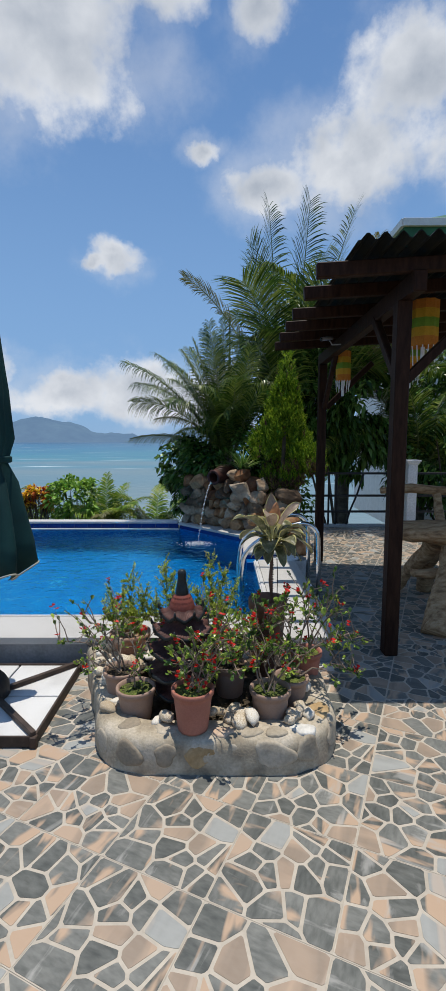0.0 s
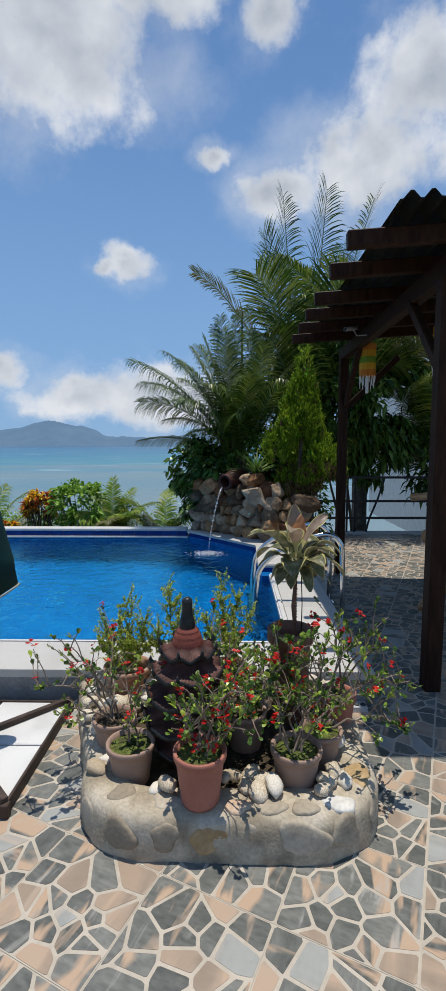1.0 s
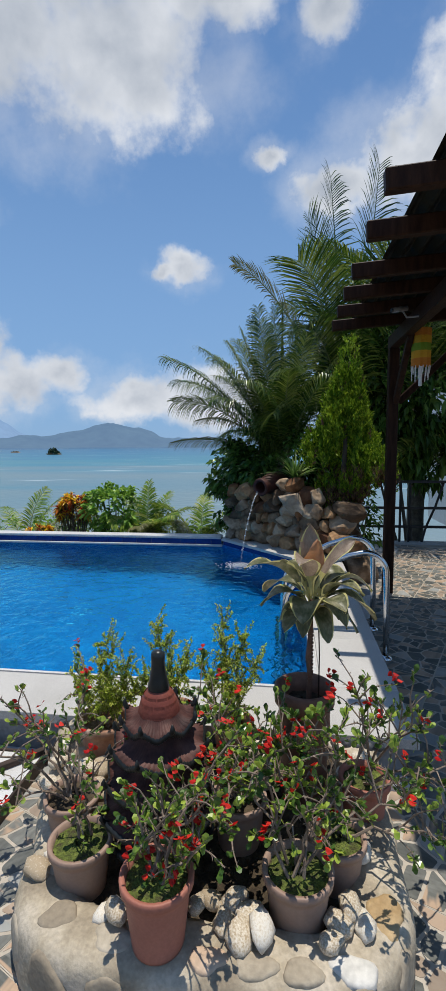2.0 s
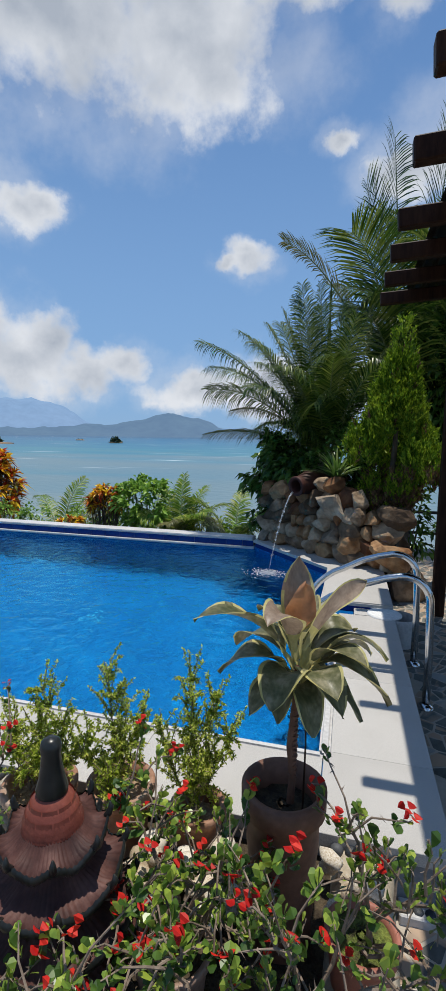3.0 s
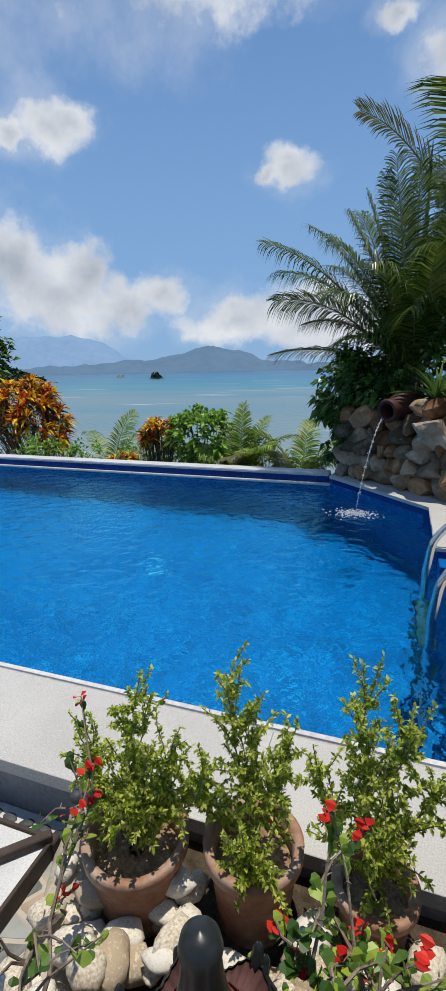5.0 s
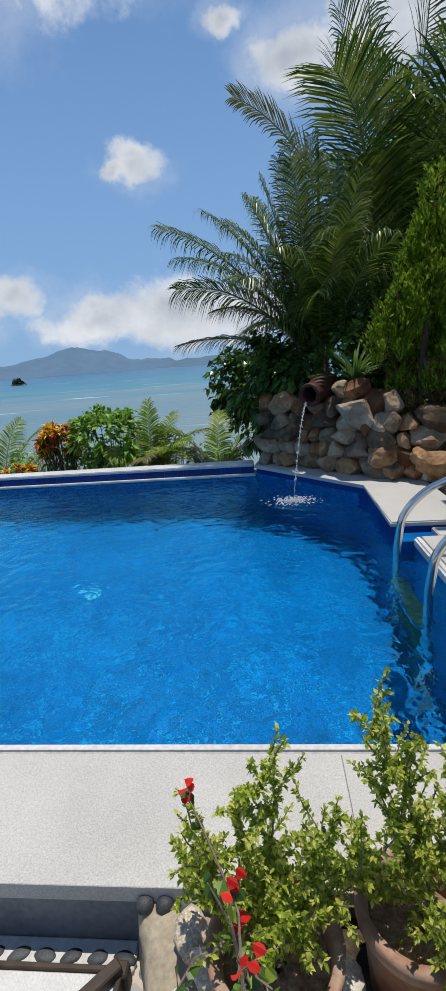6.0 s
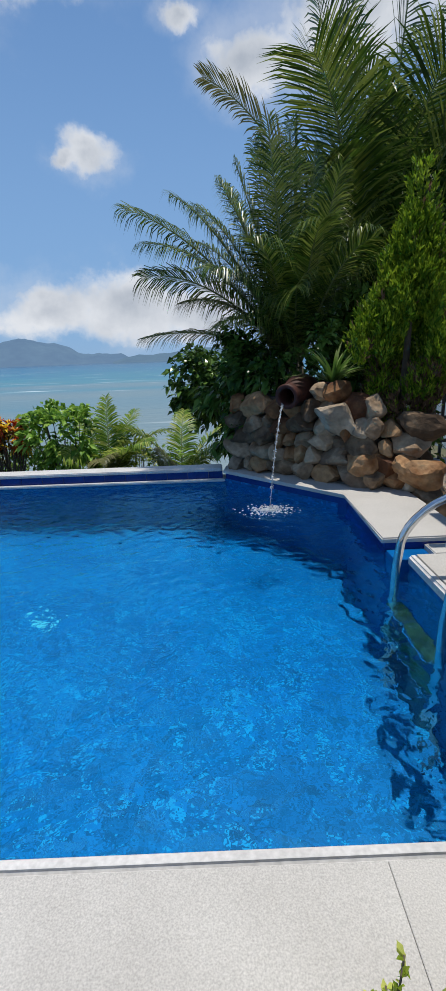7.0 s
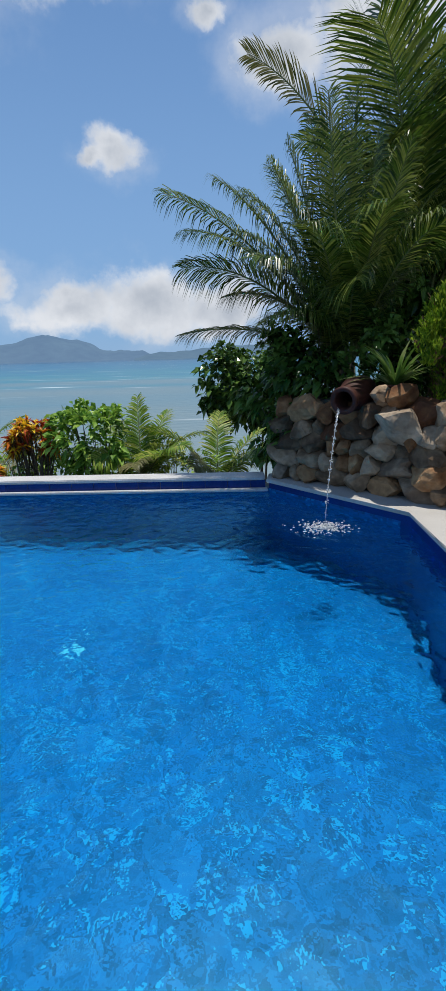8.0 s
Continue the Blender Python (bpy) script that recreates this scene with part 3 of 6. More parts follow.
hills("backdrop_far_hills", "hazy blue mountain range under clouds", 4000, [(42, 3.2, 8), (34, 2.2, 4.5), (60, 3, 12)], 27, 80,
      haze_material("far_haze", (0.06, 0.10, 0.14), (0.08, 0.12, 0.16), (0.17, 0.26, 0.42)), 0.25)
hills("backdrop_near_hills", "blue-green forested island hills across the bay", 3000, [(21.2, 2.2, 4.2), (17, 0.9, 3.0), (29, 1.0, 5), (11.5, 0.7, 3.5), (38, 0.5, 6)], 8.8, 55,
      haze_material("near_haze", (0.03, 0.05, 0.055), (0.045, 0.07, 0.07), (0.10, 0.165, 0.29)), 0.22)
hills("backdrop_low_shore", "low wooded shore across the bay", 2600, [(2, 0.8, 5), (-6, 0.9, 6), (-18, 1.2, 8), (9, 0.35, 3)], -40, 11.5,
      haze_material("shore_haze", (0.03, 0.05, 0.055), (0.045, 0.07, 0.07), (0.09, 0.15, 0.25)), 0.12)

# ---- pool ----
M_DRAIN = mat("pale_blue_plastic", (0.10, 0.36, 0.52), (0.14, 0.42, 0.58), scale=6, rough=0.5, bump=0)


def caustic_mosaic_material():
    """Small glass tiles in mixed blues; their uneven tones imitate caustic light."""
    m = mat("blue_caustic_mosaic", (0.0002, 0.082, 0.266), (0.0004, 0.107, 0.318), scale=1.6, rough=0.3, bump=0, bscale=9, fine=0.25)
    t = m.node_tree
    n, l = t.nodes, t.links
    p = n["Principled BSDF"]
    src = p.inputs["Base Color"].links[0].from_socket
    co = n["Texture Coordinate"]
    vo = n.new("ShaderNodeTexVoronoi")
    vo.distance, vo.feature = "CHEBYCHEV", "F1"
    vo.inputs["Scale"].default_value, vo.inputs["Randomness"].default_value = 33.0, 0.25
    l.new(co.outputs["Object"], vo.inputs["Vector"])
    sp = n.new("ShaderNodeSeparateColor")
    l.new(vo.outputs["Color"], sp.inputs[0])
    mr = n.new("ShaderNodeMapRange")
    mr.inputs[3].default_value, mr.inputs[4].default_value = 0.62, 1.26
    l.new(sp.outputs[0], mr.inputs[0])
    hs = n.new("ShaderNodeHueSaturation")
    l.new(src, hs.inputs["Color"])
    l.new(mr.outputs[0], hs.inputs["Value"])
    # one tile in twelve is painted a lighter turquoise, as a caustic fleck
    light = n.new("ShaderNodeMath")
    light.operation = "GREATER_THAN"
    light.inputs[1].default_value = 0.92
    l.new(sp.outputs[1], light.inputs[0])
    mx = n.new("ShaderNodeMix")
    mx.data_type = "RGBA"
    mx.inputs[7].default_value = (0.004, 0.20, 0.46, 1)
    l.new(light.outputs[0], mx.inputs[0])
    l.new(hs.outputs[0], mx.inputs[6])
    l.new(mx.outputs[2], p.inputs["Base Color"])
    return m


M_CAUSTIC_MOSAIC = caustic_mosaic_material()
ZC, ZR, ZW = 0.20, 0.242, 0.128
ZL = 0.157
POOL_B = -1.06
inner = [(-7.6, 3.33), (0.33, 3.33), (0.33, 4.95), (0.245, 5.09), (0.268, 6.01), (-0.635, 6.99), (-7.6, 6.99)]
pool = thing("pool", "blue-tiled swimming pool with raised white coping", "pool", kind="structure")
# inner shell: walls and floor as one skin with thickness outside
g = Geo()
n = len(inner)
out = [(-7.8, 3.15), (0.5, 3.15), (0.5, 5.0), (0.42, 5.15), (0.43, 6.08), (-0.56, 7.17), (-7.8, 7.17)]
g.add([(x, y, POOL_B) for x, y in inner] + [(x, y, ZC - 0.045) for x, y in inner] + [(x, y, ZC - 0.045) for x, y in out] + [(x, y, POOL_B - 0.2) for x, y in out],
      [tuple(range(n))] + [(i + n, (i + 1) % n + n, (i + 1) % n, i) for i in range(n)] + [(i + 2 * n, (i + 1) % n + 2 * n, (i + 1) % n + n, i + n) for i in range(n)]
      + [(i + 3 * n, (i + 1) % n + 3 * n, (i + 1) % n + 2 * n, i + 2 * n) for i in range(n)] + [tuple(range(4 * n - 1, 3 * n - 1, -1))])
part("basin", g, M_CAUSTIC_MOSAIC, pool, "deep blue mosaic basin with caustic light put into its tile colours")


def water_material():
    m = bpy.data.materials.new("pool_water")
    m.use_nodes = True
    t = m.node_tree
    n, l = t.nodes, t.links
    n.remove(n["Principled BSDF"])
    gl = n.new("ShaderNodeBsdfGlass")
    gl.inputs["IOR"].default_value, gl.inputs["Roughness"].default_value = 1.33, 0.0
    gl.inputs["Color"].default_value = (0.35, 0.96, 1.0, 1)
    ge = n.new("ShaderNodeTexCoord")
    a = n.new("ShaderNodeTexNoise")
    a.inputs["Scale"].default_value, a.inputs["Detail"].default_value, a.inputs["Distortion"].default_value = 10.0, 1.2, 0.35
    b = n.new("ShaderNodeTexNoise")
    b.inputs["Scale"].default_value, b.inputs["Detail"].default_value = 34.0, 2.0
    l.new(ge.outputs["Object"], a.inputs["Vector"])
    l.new(ge.outputs["Object"], b.inputs["Vector"])
    b1, b2 = n.new("ShaderNodeBump"), n.new("ShaderNodeBump")
    b1.inputs["Strength"].default_value, b1.inputs["Distance"].default_value = 0.75, 0.024
    b2.inputs["Strength"].default_value, b2.inputs["Distance"].default_value = 0.5, 0.006
    l.new(a.outputs["Fac"], b1.inputs["Height"])
    l.new(b.outputs["Fac"], b2.inputs["Height"])
    l.new(b1.outputs[0], b2.inputs["Normal"])
    l.new(b2.outputs[0], gl.inputs["Normal"])
    l.new(gl.outputs[0], n["Material Output"].inputs["Surface"])
    return m


g = Geo()
g.add([(x, y, ZW) for x, y in inner], [tuple(range(n))])
water = tagged(part("pool_water", g, water_material()), "clear rippled pool water", "water", kind="structure")
water.visible_shadow = False

# round floor drain
g = Geo()
lathe(g, [(0.0, 0.012), (0.045, 0.012), (0.054, 0.006), (0.058, 0.0)], 24, (-1.955, 5.53, POOL_B + 0.001))
part("floor_drain", g, M_DRAIN, pool, "round pale drain cover on the pool floor")
# near and side coping in slabs on a grey plinth
coping = thing("pool_coping", "raised white granite coping round the pool on a grey plinth", "coping", kind="structure")
part("plinth", block(-7.8, 0.70, 2.946, 3.16, -0.1, ZC - 0.046, 0.003), M_DARKWALL, coping, "dark grey plastered plinth")
part("plinth", block(0.501, 0.70, 3.162, 6.3, -0.1, ZC - 0.046, 0.003), M_DARKWALL, coping, "dark grey plastered plinth")
xs = [-7.8, -6.4, -5.2, -4.0, -2.8, -1.58, -0.36, 0.335]
for a, b in zip(xs, xs[1:]):
    part("slab", block(a + 0.0005, b - 0.0005, 2.93, 3.30, ZC - 0.045, ZC, 0.0015), M_COPING, coping)
part("lip", block(-7.8, 0.335, 3.301, 3.345, ZC - 0.06, ZC + 0.001, 0.012, 3), M_LIP, coping, "rounded white pool edge")
ys = [2.93, 3.345, 3.98, 4.55, 4.94]
for a, b in zip(ys, ys[1:]):
    part("slab", block(0.3385 if a < 3.3 else 0.365, 0.745, a + 0.0005, b - 0.0005, ZC - 0.045, ZC, 0.0015), M_COPING, coping)
    if a > 4.5:
        part("lip", block(0.318, 0.3635, 3.3465, b - 0.001, ZC - 0.06, ZC + 0.001, 0.012, 3), M_LIP, coping, "rounded white pool edge")
part("slab", rounded([(0.47, 4.943), (0.745, 4.943), (0.745, 5.085), (0.47, 5.085)], ZC - 0.045, ZC, 0.005), M_COPING, coping)
part("notch_step", block(0.25, 0.468, 4.943, 5.085, ZC - 0.3, ZC - 0.03, 0.003), M_POOL, coping, "small blue tiled step")
# raised part below the rock wall
raised = [(0.222, 5.088), (0.745, 5.088), (0.745, 6.15), (0.52, 6.30), (-0.38, 7.19), (-0.625, 7.19), (-0.66, 6.985), (0.246, 6.002)]
part("raised_slab", rounded(raised, ZR - 0.03, ZR, 0.008), M_COPING, coping, "raised white coping below the rock wall")
part("raised_riser", prism([(0.243, 5.089), (0.74, 5.089), (0.74, 6.14), (0.52, 6.28), (-0.38, 7.18), (-0.622, 7.18), (-0.634, 6.993), (0.265, 6.013)], ZC - 0.4, ZR - 0.031), M_NAVY, coping, "navy tiled riser")
# far rim: ledge, band of navy tiles, white cap
rim = thing("pool_rim", "white capped far rim with a band of navy tiles", "pool rim", kind="structure")
part("ledge", block(-7.8, -0.645, 6.962, 7.022, ZL - 0.024, ZL, 0.006, 2), M_LIP, rim)
part("core", block(-7.8, -0.665, 7.034, 7.20, -0.4, ZR - 0.019, 0), M_DARKWALL, rim)
x = -7.8
while x < -0.7:
    part("tile", block(x + 0.002, min(x + 0.198, -0.665), 7.024, 7.033, ZL - 0.02, ZR - 0.02, 0.0015), M_NAVY, rim)
    x += 0.2
part("cap", block(-7.8, -0.668, 7.008, 7.215, ZR - 0.018, ZR + 0.012, 0.008, 2), M_LIP, rim)

# ---- pergola frame ----
pergola = thing("pergola", "dark-stained timber pergola with a corrugated roof", "pergola", (1.15, 4.4, 0))


def ppart(name, bm, m=M_BEAM, label=""):
    ob = part(name, bm, m, pergola, label)
    ob.matrix_parent_inverse = Matrix.Translation((-1.15, -4.4, 0))
    return ob


ROOFZ = 2.435


def roof_z(x):
    return ROOFZ + 0.06 * (x - 0.6)


for px, py in ((1.13, 3.14), (1.15, 5.68), (4.1, 3.14), (4.1, 5.68)):
    ppart("post", block(px - 0.046, px + 0.046, py - 0.046, py + 0.046, 0, roof_z(px) - 0.16, 0.006))
for px in (1.15, 4.1):
    ppart("beam", block(px - 0.04, px + 0.04, 2.92, 5.76, roof_z(px) - 0.16, roof_z(px) - 0.04, 0.006))
for py in (2.97, 3.41, 3.95, 4.37, 4.81, 5.25):
    ppart("rafter", timber((0.55, py, roof_z(0.55)), (4.6, py, roof_z(4.6)), 0.055, 0.085))
for px, py, dx, dy in ((1.13, 3.14, 0, 0.55), (1.17, 5.68, 0, -0.55), (1.13, 3.14, 0.55, 0), (1.17, 5.68, 0.55, 0)):
    ppart("brace", timber((px + dx * 0.06, py + dy * 0.06, 1.82), (px + dx, py + dy, 2.33), 0.05, 0.06))
g = Geo()
cols, y0, y1 = 42 * 6, 2.74, 5.7
for k, dz in ((0, 0.0), (1, 0.006)):
    for yy in (y0, y1):
        for i in range(cols + 1):
            xx = 0.73 + 3.92 * i / cols
            g.v.append((xx, yy, roof_z(xx) + 0.085 + dz + 0.02 * math.sin(xx / 0.095 * 2 * math.pi)))
c = cols + 1
g.f = [(i, i + 1, c + i + 1, c + i) for i in range(cols)] + [(2 * c + i, 3 * c + i, 3 * c + i + 1, 2 * c + i + 1) for i in range(cols)] + [(i, 2 * c + i, 2 * c + i + 1, i + 1) for i in range(cols)]
g.m = [0] * len(g.f)
ppart("roof_sheet", g, M_ROOF, "dark corrugated roofing sheet")


# ---- planter ----
def planter_path(inset):
    """The planter's outline from the plinth along its sides and rounded front, inset metres inwards."""
    bl, br = (-0.87 + inset, 2.944), (0.574 - inset, 2.944)
    fl, fr, fy, r = -0.615 + inset, 0.545 - inset, 1.94 + inset, max(0.30 - inset, 0.06)
    pts = []
    a = (fl, fy + r)
    for i in range(30):
        k = i / 30
        pts.append((bl[0] + (a[0] - bl[0]) * k, bl[1] + (a[1] - bl[1]) * k))
    for i in range(14):
        t = radians(180 + 90 * i / 14)
        pts.append((fl + r + r * math.cos(t), fy + r + r * math.sin(t)))
    for i in range(26):
        pts.append((fl + r + (fr - fl - 2 * r) * i / 26, fy))
    for i in range(14):
        t = radians(270 + 90 * i / 14)
        pts.append((fr - r + r * math.cos(t), fy + r + r * math.sin(t)))
    for i in range(31):
        k = i / 30
        pts.append((fr + (br[0] - fr) * k, fy + r + (br[1] - fy - r) * k))
    return [Vector(p) for p in pts]


planter = thing("planter", "low rounded cement planter with flat stones set in its wall", "planter")
PROFILE = [(-0.004, -0.02), (-0.010, 0.015), (-0.006, 0.045), (-0.003, 0.075), (0.0, 0.105), (0.005, 0.128), (0.016, 0.145), (0.036, 0.155), (0.065, 0.160), (0.10, 0.163), (0.15, 0.158), (0.18, 0.135), (0.195, 0.09), (0.20, 0.04)]
g = Geo()
cnt = len(planter_path(0))
for ins, z in PROFILE:
    for q in planter_path(ins):
        q = Vector((q.x, q.y, z))
        w = noise.noise(q * 7) * (0.011 if z < 0.13 else 0.014) + noise.noise(q * 24) * 0.006 + noise.noise(q * 60) * 0.003
        g.v.append(q + (q - Vector((-0.05, 2.6, 0.08))).normalized() * w)
g.f = [(j * cnt + i, j * cnt + i + 1, (j + 1) * cnt + i + 1, (j + 1) * cnt + i) for j in range(len(PROFILE) - 1) for i in range(cnt - 1)]
g.m = [0] * len(g.f)
part("wall", g, M_CEMENT, planter, "weathered cement wall", smooth=True)
g = Geo()
ip = planter_path(0.17)
g.add([(p.x, p.y, 0.11 + 0.01 * noise.noise(Vector((p.x * 9, p.y * 9, 0)))) for p in ip], [tuple(range(len(ip)))])
part("soil", g, M_SOIL, planter, "dark soil")
rnd = random.Random(4)


def inset(at, normal, rx, rz, m, seed):
    """A flat stone bedded in the wall, proud by a few millimetres."""
    g = Geo()
    k, n = random.Random(seed), 22
    ph = [k.uniform(0, 6.28) for _ in range(3)]
    rim = []
    for i in range(n):
        a = 2 * math.pi * i / n
        w = 1 + 0.10 * math.cos(2 * a + ph[0]) + 0.10 * math.cos(3 * a + ph[1]) + 0.05 * math.cos(5 * a + ph[2])
        rim.append((rx * w * math.cos(a), rz * w * math.sin(a)))
    vs = [(x * q, y * q, z + 0.0016 * noise.noise(Vector((x * 60 * q, y * 60 * q, seed)))) for q, z in ((1.04, -0.014), (1.0, -0.002), (0.93, 0.0025), (0.8, 0.0045), (0.4, 0.006)) for x, y in rim]
    g.add(vs, [(j * n + i, j * n + (i + 1) % n, (j + 1) * n + (i + 1) % n, (j + 1) * n + i) for j in range(4) for i in range(n)] + [tuple(range(4 * n, 5 * n))])
    ob = part("inset_stone", g, m, planter, smooth=True)
    ob.matrix_local = Matrix.Translation(at) @ Vector(normal).to_track_quat("Z", "Y").to_matrix().to_4x4()


front = planter_path(0.0)
for j, (sx, rx, rz, m) in enumerate(((-0.56, 0.05, 0.05, M_INSET), (-0.405, 0.062, 0.055, M_INSET), (-0.255, 0.050, 0.048, M_INSET), (-0.10, 0.068, 0.050, M_OCHRE), (0.05, 0.066, 0.048, M_INSET), (0.225, 0.088, 0.060, M_INSET), (0.39, 0.060, 0.052, M_INSET), (0.50, 0.045, 0.045, M_INSET))):
    i = min(range(30, 85), key=lambda q: abs(front[q].x - sx) + abs(front[q].y - 1.94) * 0.2)
    p, q = front[i - 1], front[i + 1]
    nrm = Vector((q.y - p.y, -(q.x - p.x), 0.1 * (q - p).length)).normalized()
    inset((front[i].x + nrm.x * 0.001, front[i].y + nrm.y * 0.001, 0.090 + 0.008 * rnd.uniform(-1, 1)), nrm, rx, rz, m, j + 3)
for j, (tx, ty, rx, ry, m) in enumerate(((0.36, 2.02, 0.055, 0.036, M_WHITESTONE), (0.235, 2.0, 0.045, 0.035, M_INSET), (0.12, 2.0, 0.05, 0.035, M_INSET), (0.0, 2.0, 0.05, 0.03, M_PEACH), (-0.25, 2.02, 0.06, 0.035, M_INSET), (-0.42, 2.06, 0.05, 0.04, M_INSET),
                                        (0.46, 2.17, 0.05, 0.06, M_OCHRE), (-0.53, 2.2, 0.04, 0.06, M_INSET), (0.48, 2.42, 0.045, 0.07, M_INSET), (-0.66, 2.5, 0.045, 0.07, M_INSET))):
    inset((tx, ty, 0.161), (0, -0.12, 1), rx, ry, m, j + 21)

# loose river stones in the planter
proto = []
for s in range(4):
    g = Geo()
    pebble(g, (0, 0, 0), 1.0, (1.0, 0.78, 0.66), 0.22, s + 40, 2)
    me = g.mesh("river_stone", True)
    me.materials.append(M_PEBBLE)
    proto.append(me)
spots = [(0.03, 2.09), (0.075, 2.05), (0.10, 2.11), (0.05, 2.15), (-0.01, 2.15), (0.13, 2.06), (0.33, 2.12), (0.37, 2.17), (0.40, 2.13), (0.31, 2.07), (-0.30, 2.08), (-0.26, 2.06), (-0.52, 2.24), (-0.55, 2.18), (-0.05, 2.11),
         (-0.62, 2.44), (-0.66, 2.53), (-0.62, 2.6), (-0.68, 2.66), (-0.7, 2.74), (-0.66, 2.8), (-0.6, 2.52), (-0.57, 2.47), (-0.55, 2.58), (-0.64, 2.7), (-0.72, 2.84), (-0.55, 2.66), (-0.48, 2.5), (-0.44, 2.62),
         (-0.4, 2.7), (-0.2, 2.68), (-0.1, 2.7), (0.02, 2.68), (0.1, 2.72), (0.4, 2.72), (0.46, 2.78), (0.38, 2.84), (0.43, 2.68), (-0.35, 2.62), (-0.05, 2.62), (0.05, 2.58), (-0.02, 2.75), (0.44, 2.45), (0.41, 2.36), (-0.42, 2.66), (-0.46, 2.72), (-0.36, 2.68), (-0.16, 2.71), (-0.12, 2.66), (-0.2, 2.62), (0.08, 2.78), (0.1, 2.66), (-0.43, 2.78), (-0.15, 2.8), (-0.6, 2.62), (-0.5, 2.62), (-0.28, 2.66), (-0.04, 2.7), (0.05, 2.7)]
for i, (sx, sy) in enumerate(spots):
    r = rnd.uniform(0.028, 0.040) if i < 15 else rnd.uniform(0.026, 0.044)
    ob = new("river_stone", proto[i % 4])
    ob.matrix_world = Matrix.Translation((sx, sy, (0.148 if i < 15 else 0.13) + r * 0.5 + rnd.choice((0, 0.01, 0.03)))) @ Euler((rnd.uniform(-0.3, 0.3), rnd.uniform(-0.3, 0.3), rnd.uniform(0, 6))).to_matrix().to_4x4() @ Matrix.Diagonal((r * 1.25, r * 1.1, r, 1))
    tagged(ob, "smooth pale river stone lying in the planter", "stone", "river stones in the planter")
    if i >= 15:
        copy_thing(ob, Matrix.Translation(ob.location + Vector((rnd.uniform(-0.03, 0.03), rnd.uniform(-0.035, 0.0), 0.04))) @ Matrix.Rotation(rnd.uniform(0, 6), 4, "Z"))
# dark pebbles along the foot of the pool plinth
edge = thing("pebble_border", "row of dark pebbles set in pale grout along the plinth", "pebble border", kind="structure")
part("bed", block(-7.7, -0.875, 2.884, 2.945, -0.03, 0.016, 0.004), M_LIP, edge)
part("bed", block(0.59, 0.70, 2.88, 2.945, -0.03, 0.03, 0.004), M_LIP, edge)
g = Geo()
pebble(g, (0, 0, 0), 1.0, (1.0, 0.8, 0.6), 0.15, 71, 2)
pm = g.mesh("pebble", True)
pm.materials.append(M_DARKPEB)
for i in range(32):
    ob = new("pebble", pm)
    ob.parent = edge
    px = -0.9 - i * 0.062 if i < 28 else 0.612 + (i - 28) * 0.034
    ob.matrix_local = Matrix.Translation((px, 2.905, 0.014 if i < 28 else 0.03)) @ Matrix.Rotation(rnd.uniform(-0.5, 0.5), 4, "Z") @ Matrix.Diagonal((rnd.uniform(0.023, 0.029) if i < 28 else 0.0155, 0.021, 0.016, 1))
for i in range(9):
    ob = new("pebble", pm)
    ob.parent = edge
    ob.matrix_local = Matrix.Translation((-0.84 + i * 0.045 if i < 4 else 0.40 + (i - 4) * 0.045, 2.922, 0.162)) @ Matrix.Rotation(rnd.uniform(-0.5, 0.5), 4, "Z") @ Matrix.Diagonal((0.021, 0.026, 0.03, 1))


# ---- plants: leaves ----
UP = Vector((0, 0, 1))


def leaf(g, p, d, length, width, droop=0.2, fold=0.25, mi=0, face=None):
    """A folded pointed leaf from p along d."""
    d = d.normalized()
    s = d.cross(face or UP)
    s = s.normalized() if s.length > 1e-3 else Vector((1, 0, 0))
    nrm = s.cross(d)
    m = p + d * length * 0.5 - UP * droop * length * 0.2
    t = p + d * length - UP * droop * length
    g.add([p, m + s * width / 2 + nrm * fold * width, m - s * width / 2 + nrm * fold * width, m, t], [(0, 3, 1), (0, 2, 3), (1, 3, 4), (3, 2, 4)], mi)


def rounded_leaf(g, p, d, length, width, mi=0, face=None):
    """A spoon-shaped leaf, widest past its middle."""
    d = d.normalized()
    s = d.cross(face or UP)
    s = s.normalized() if s.length > 1e-3 else Vector((1, 0, 0))
    n = s.cross(d)
    a, b, c = p + d * length * 0.35, p + d * length * 0.72, p + d * length
    g.add([p, a + s * width * 0.3, a - s * width * 0.3, b + s * width * 0.5 + n * width * 0.12, b - s * width * 0.5 + n * width * 0.12, c + s * width * 0.18, c - s * width * 0.18],
          [(0, 2, 1), (1, 2, 4, 3), (3, 4, 6, 5)], mi)


def jitter(r, k):
    return Vector((r.uniform(-k, k), r.uniform(-k, k), r.uniform(-k, k)))


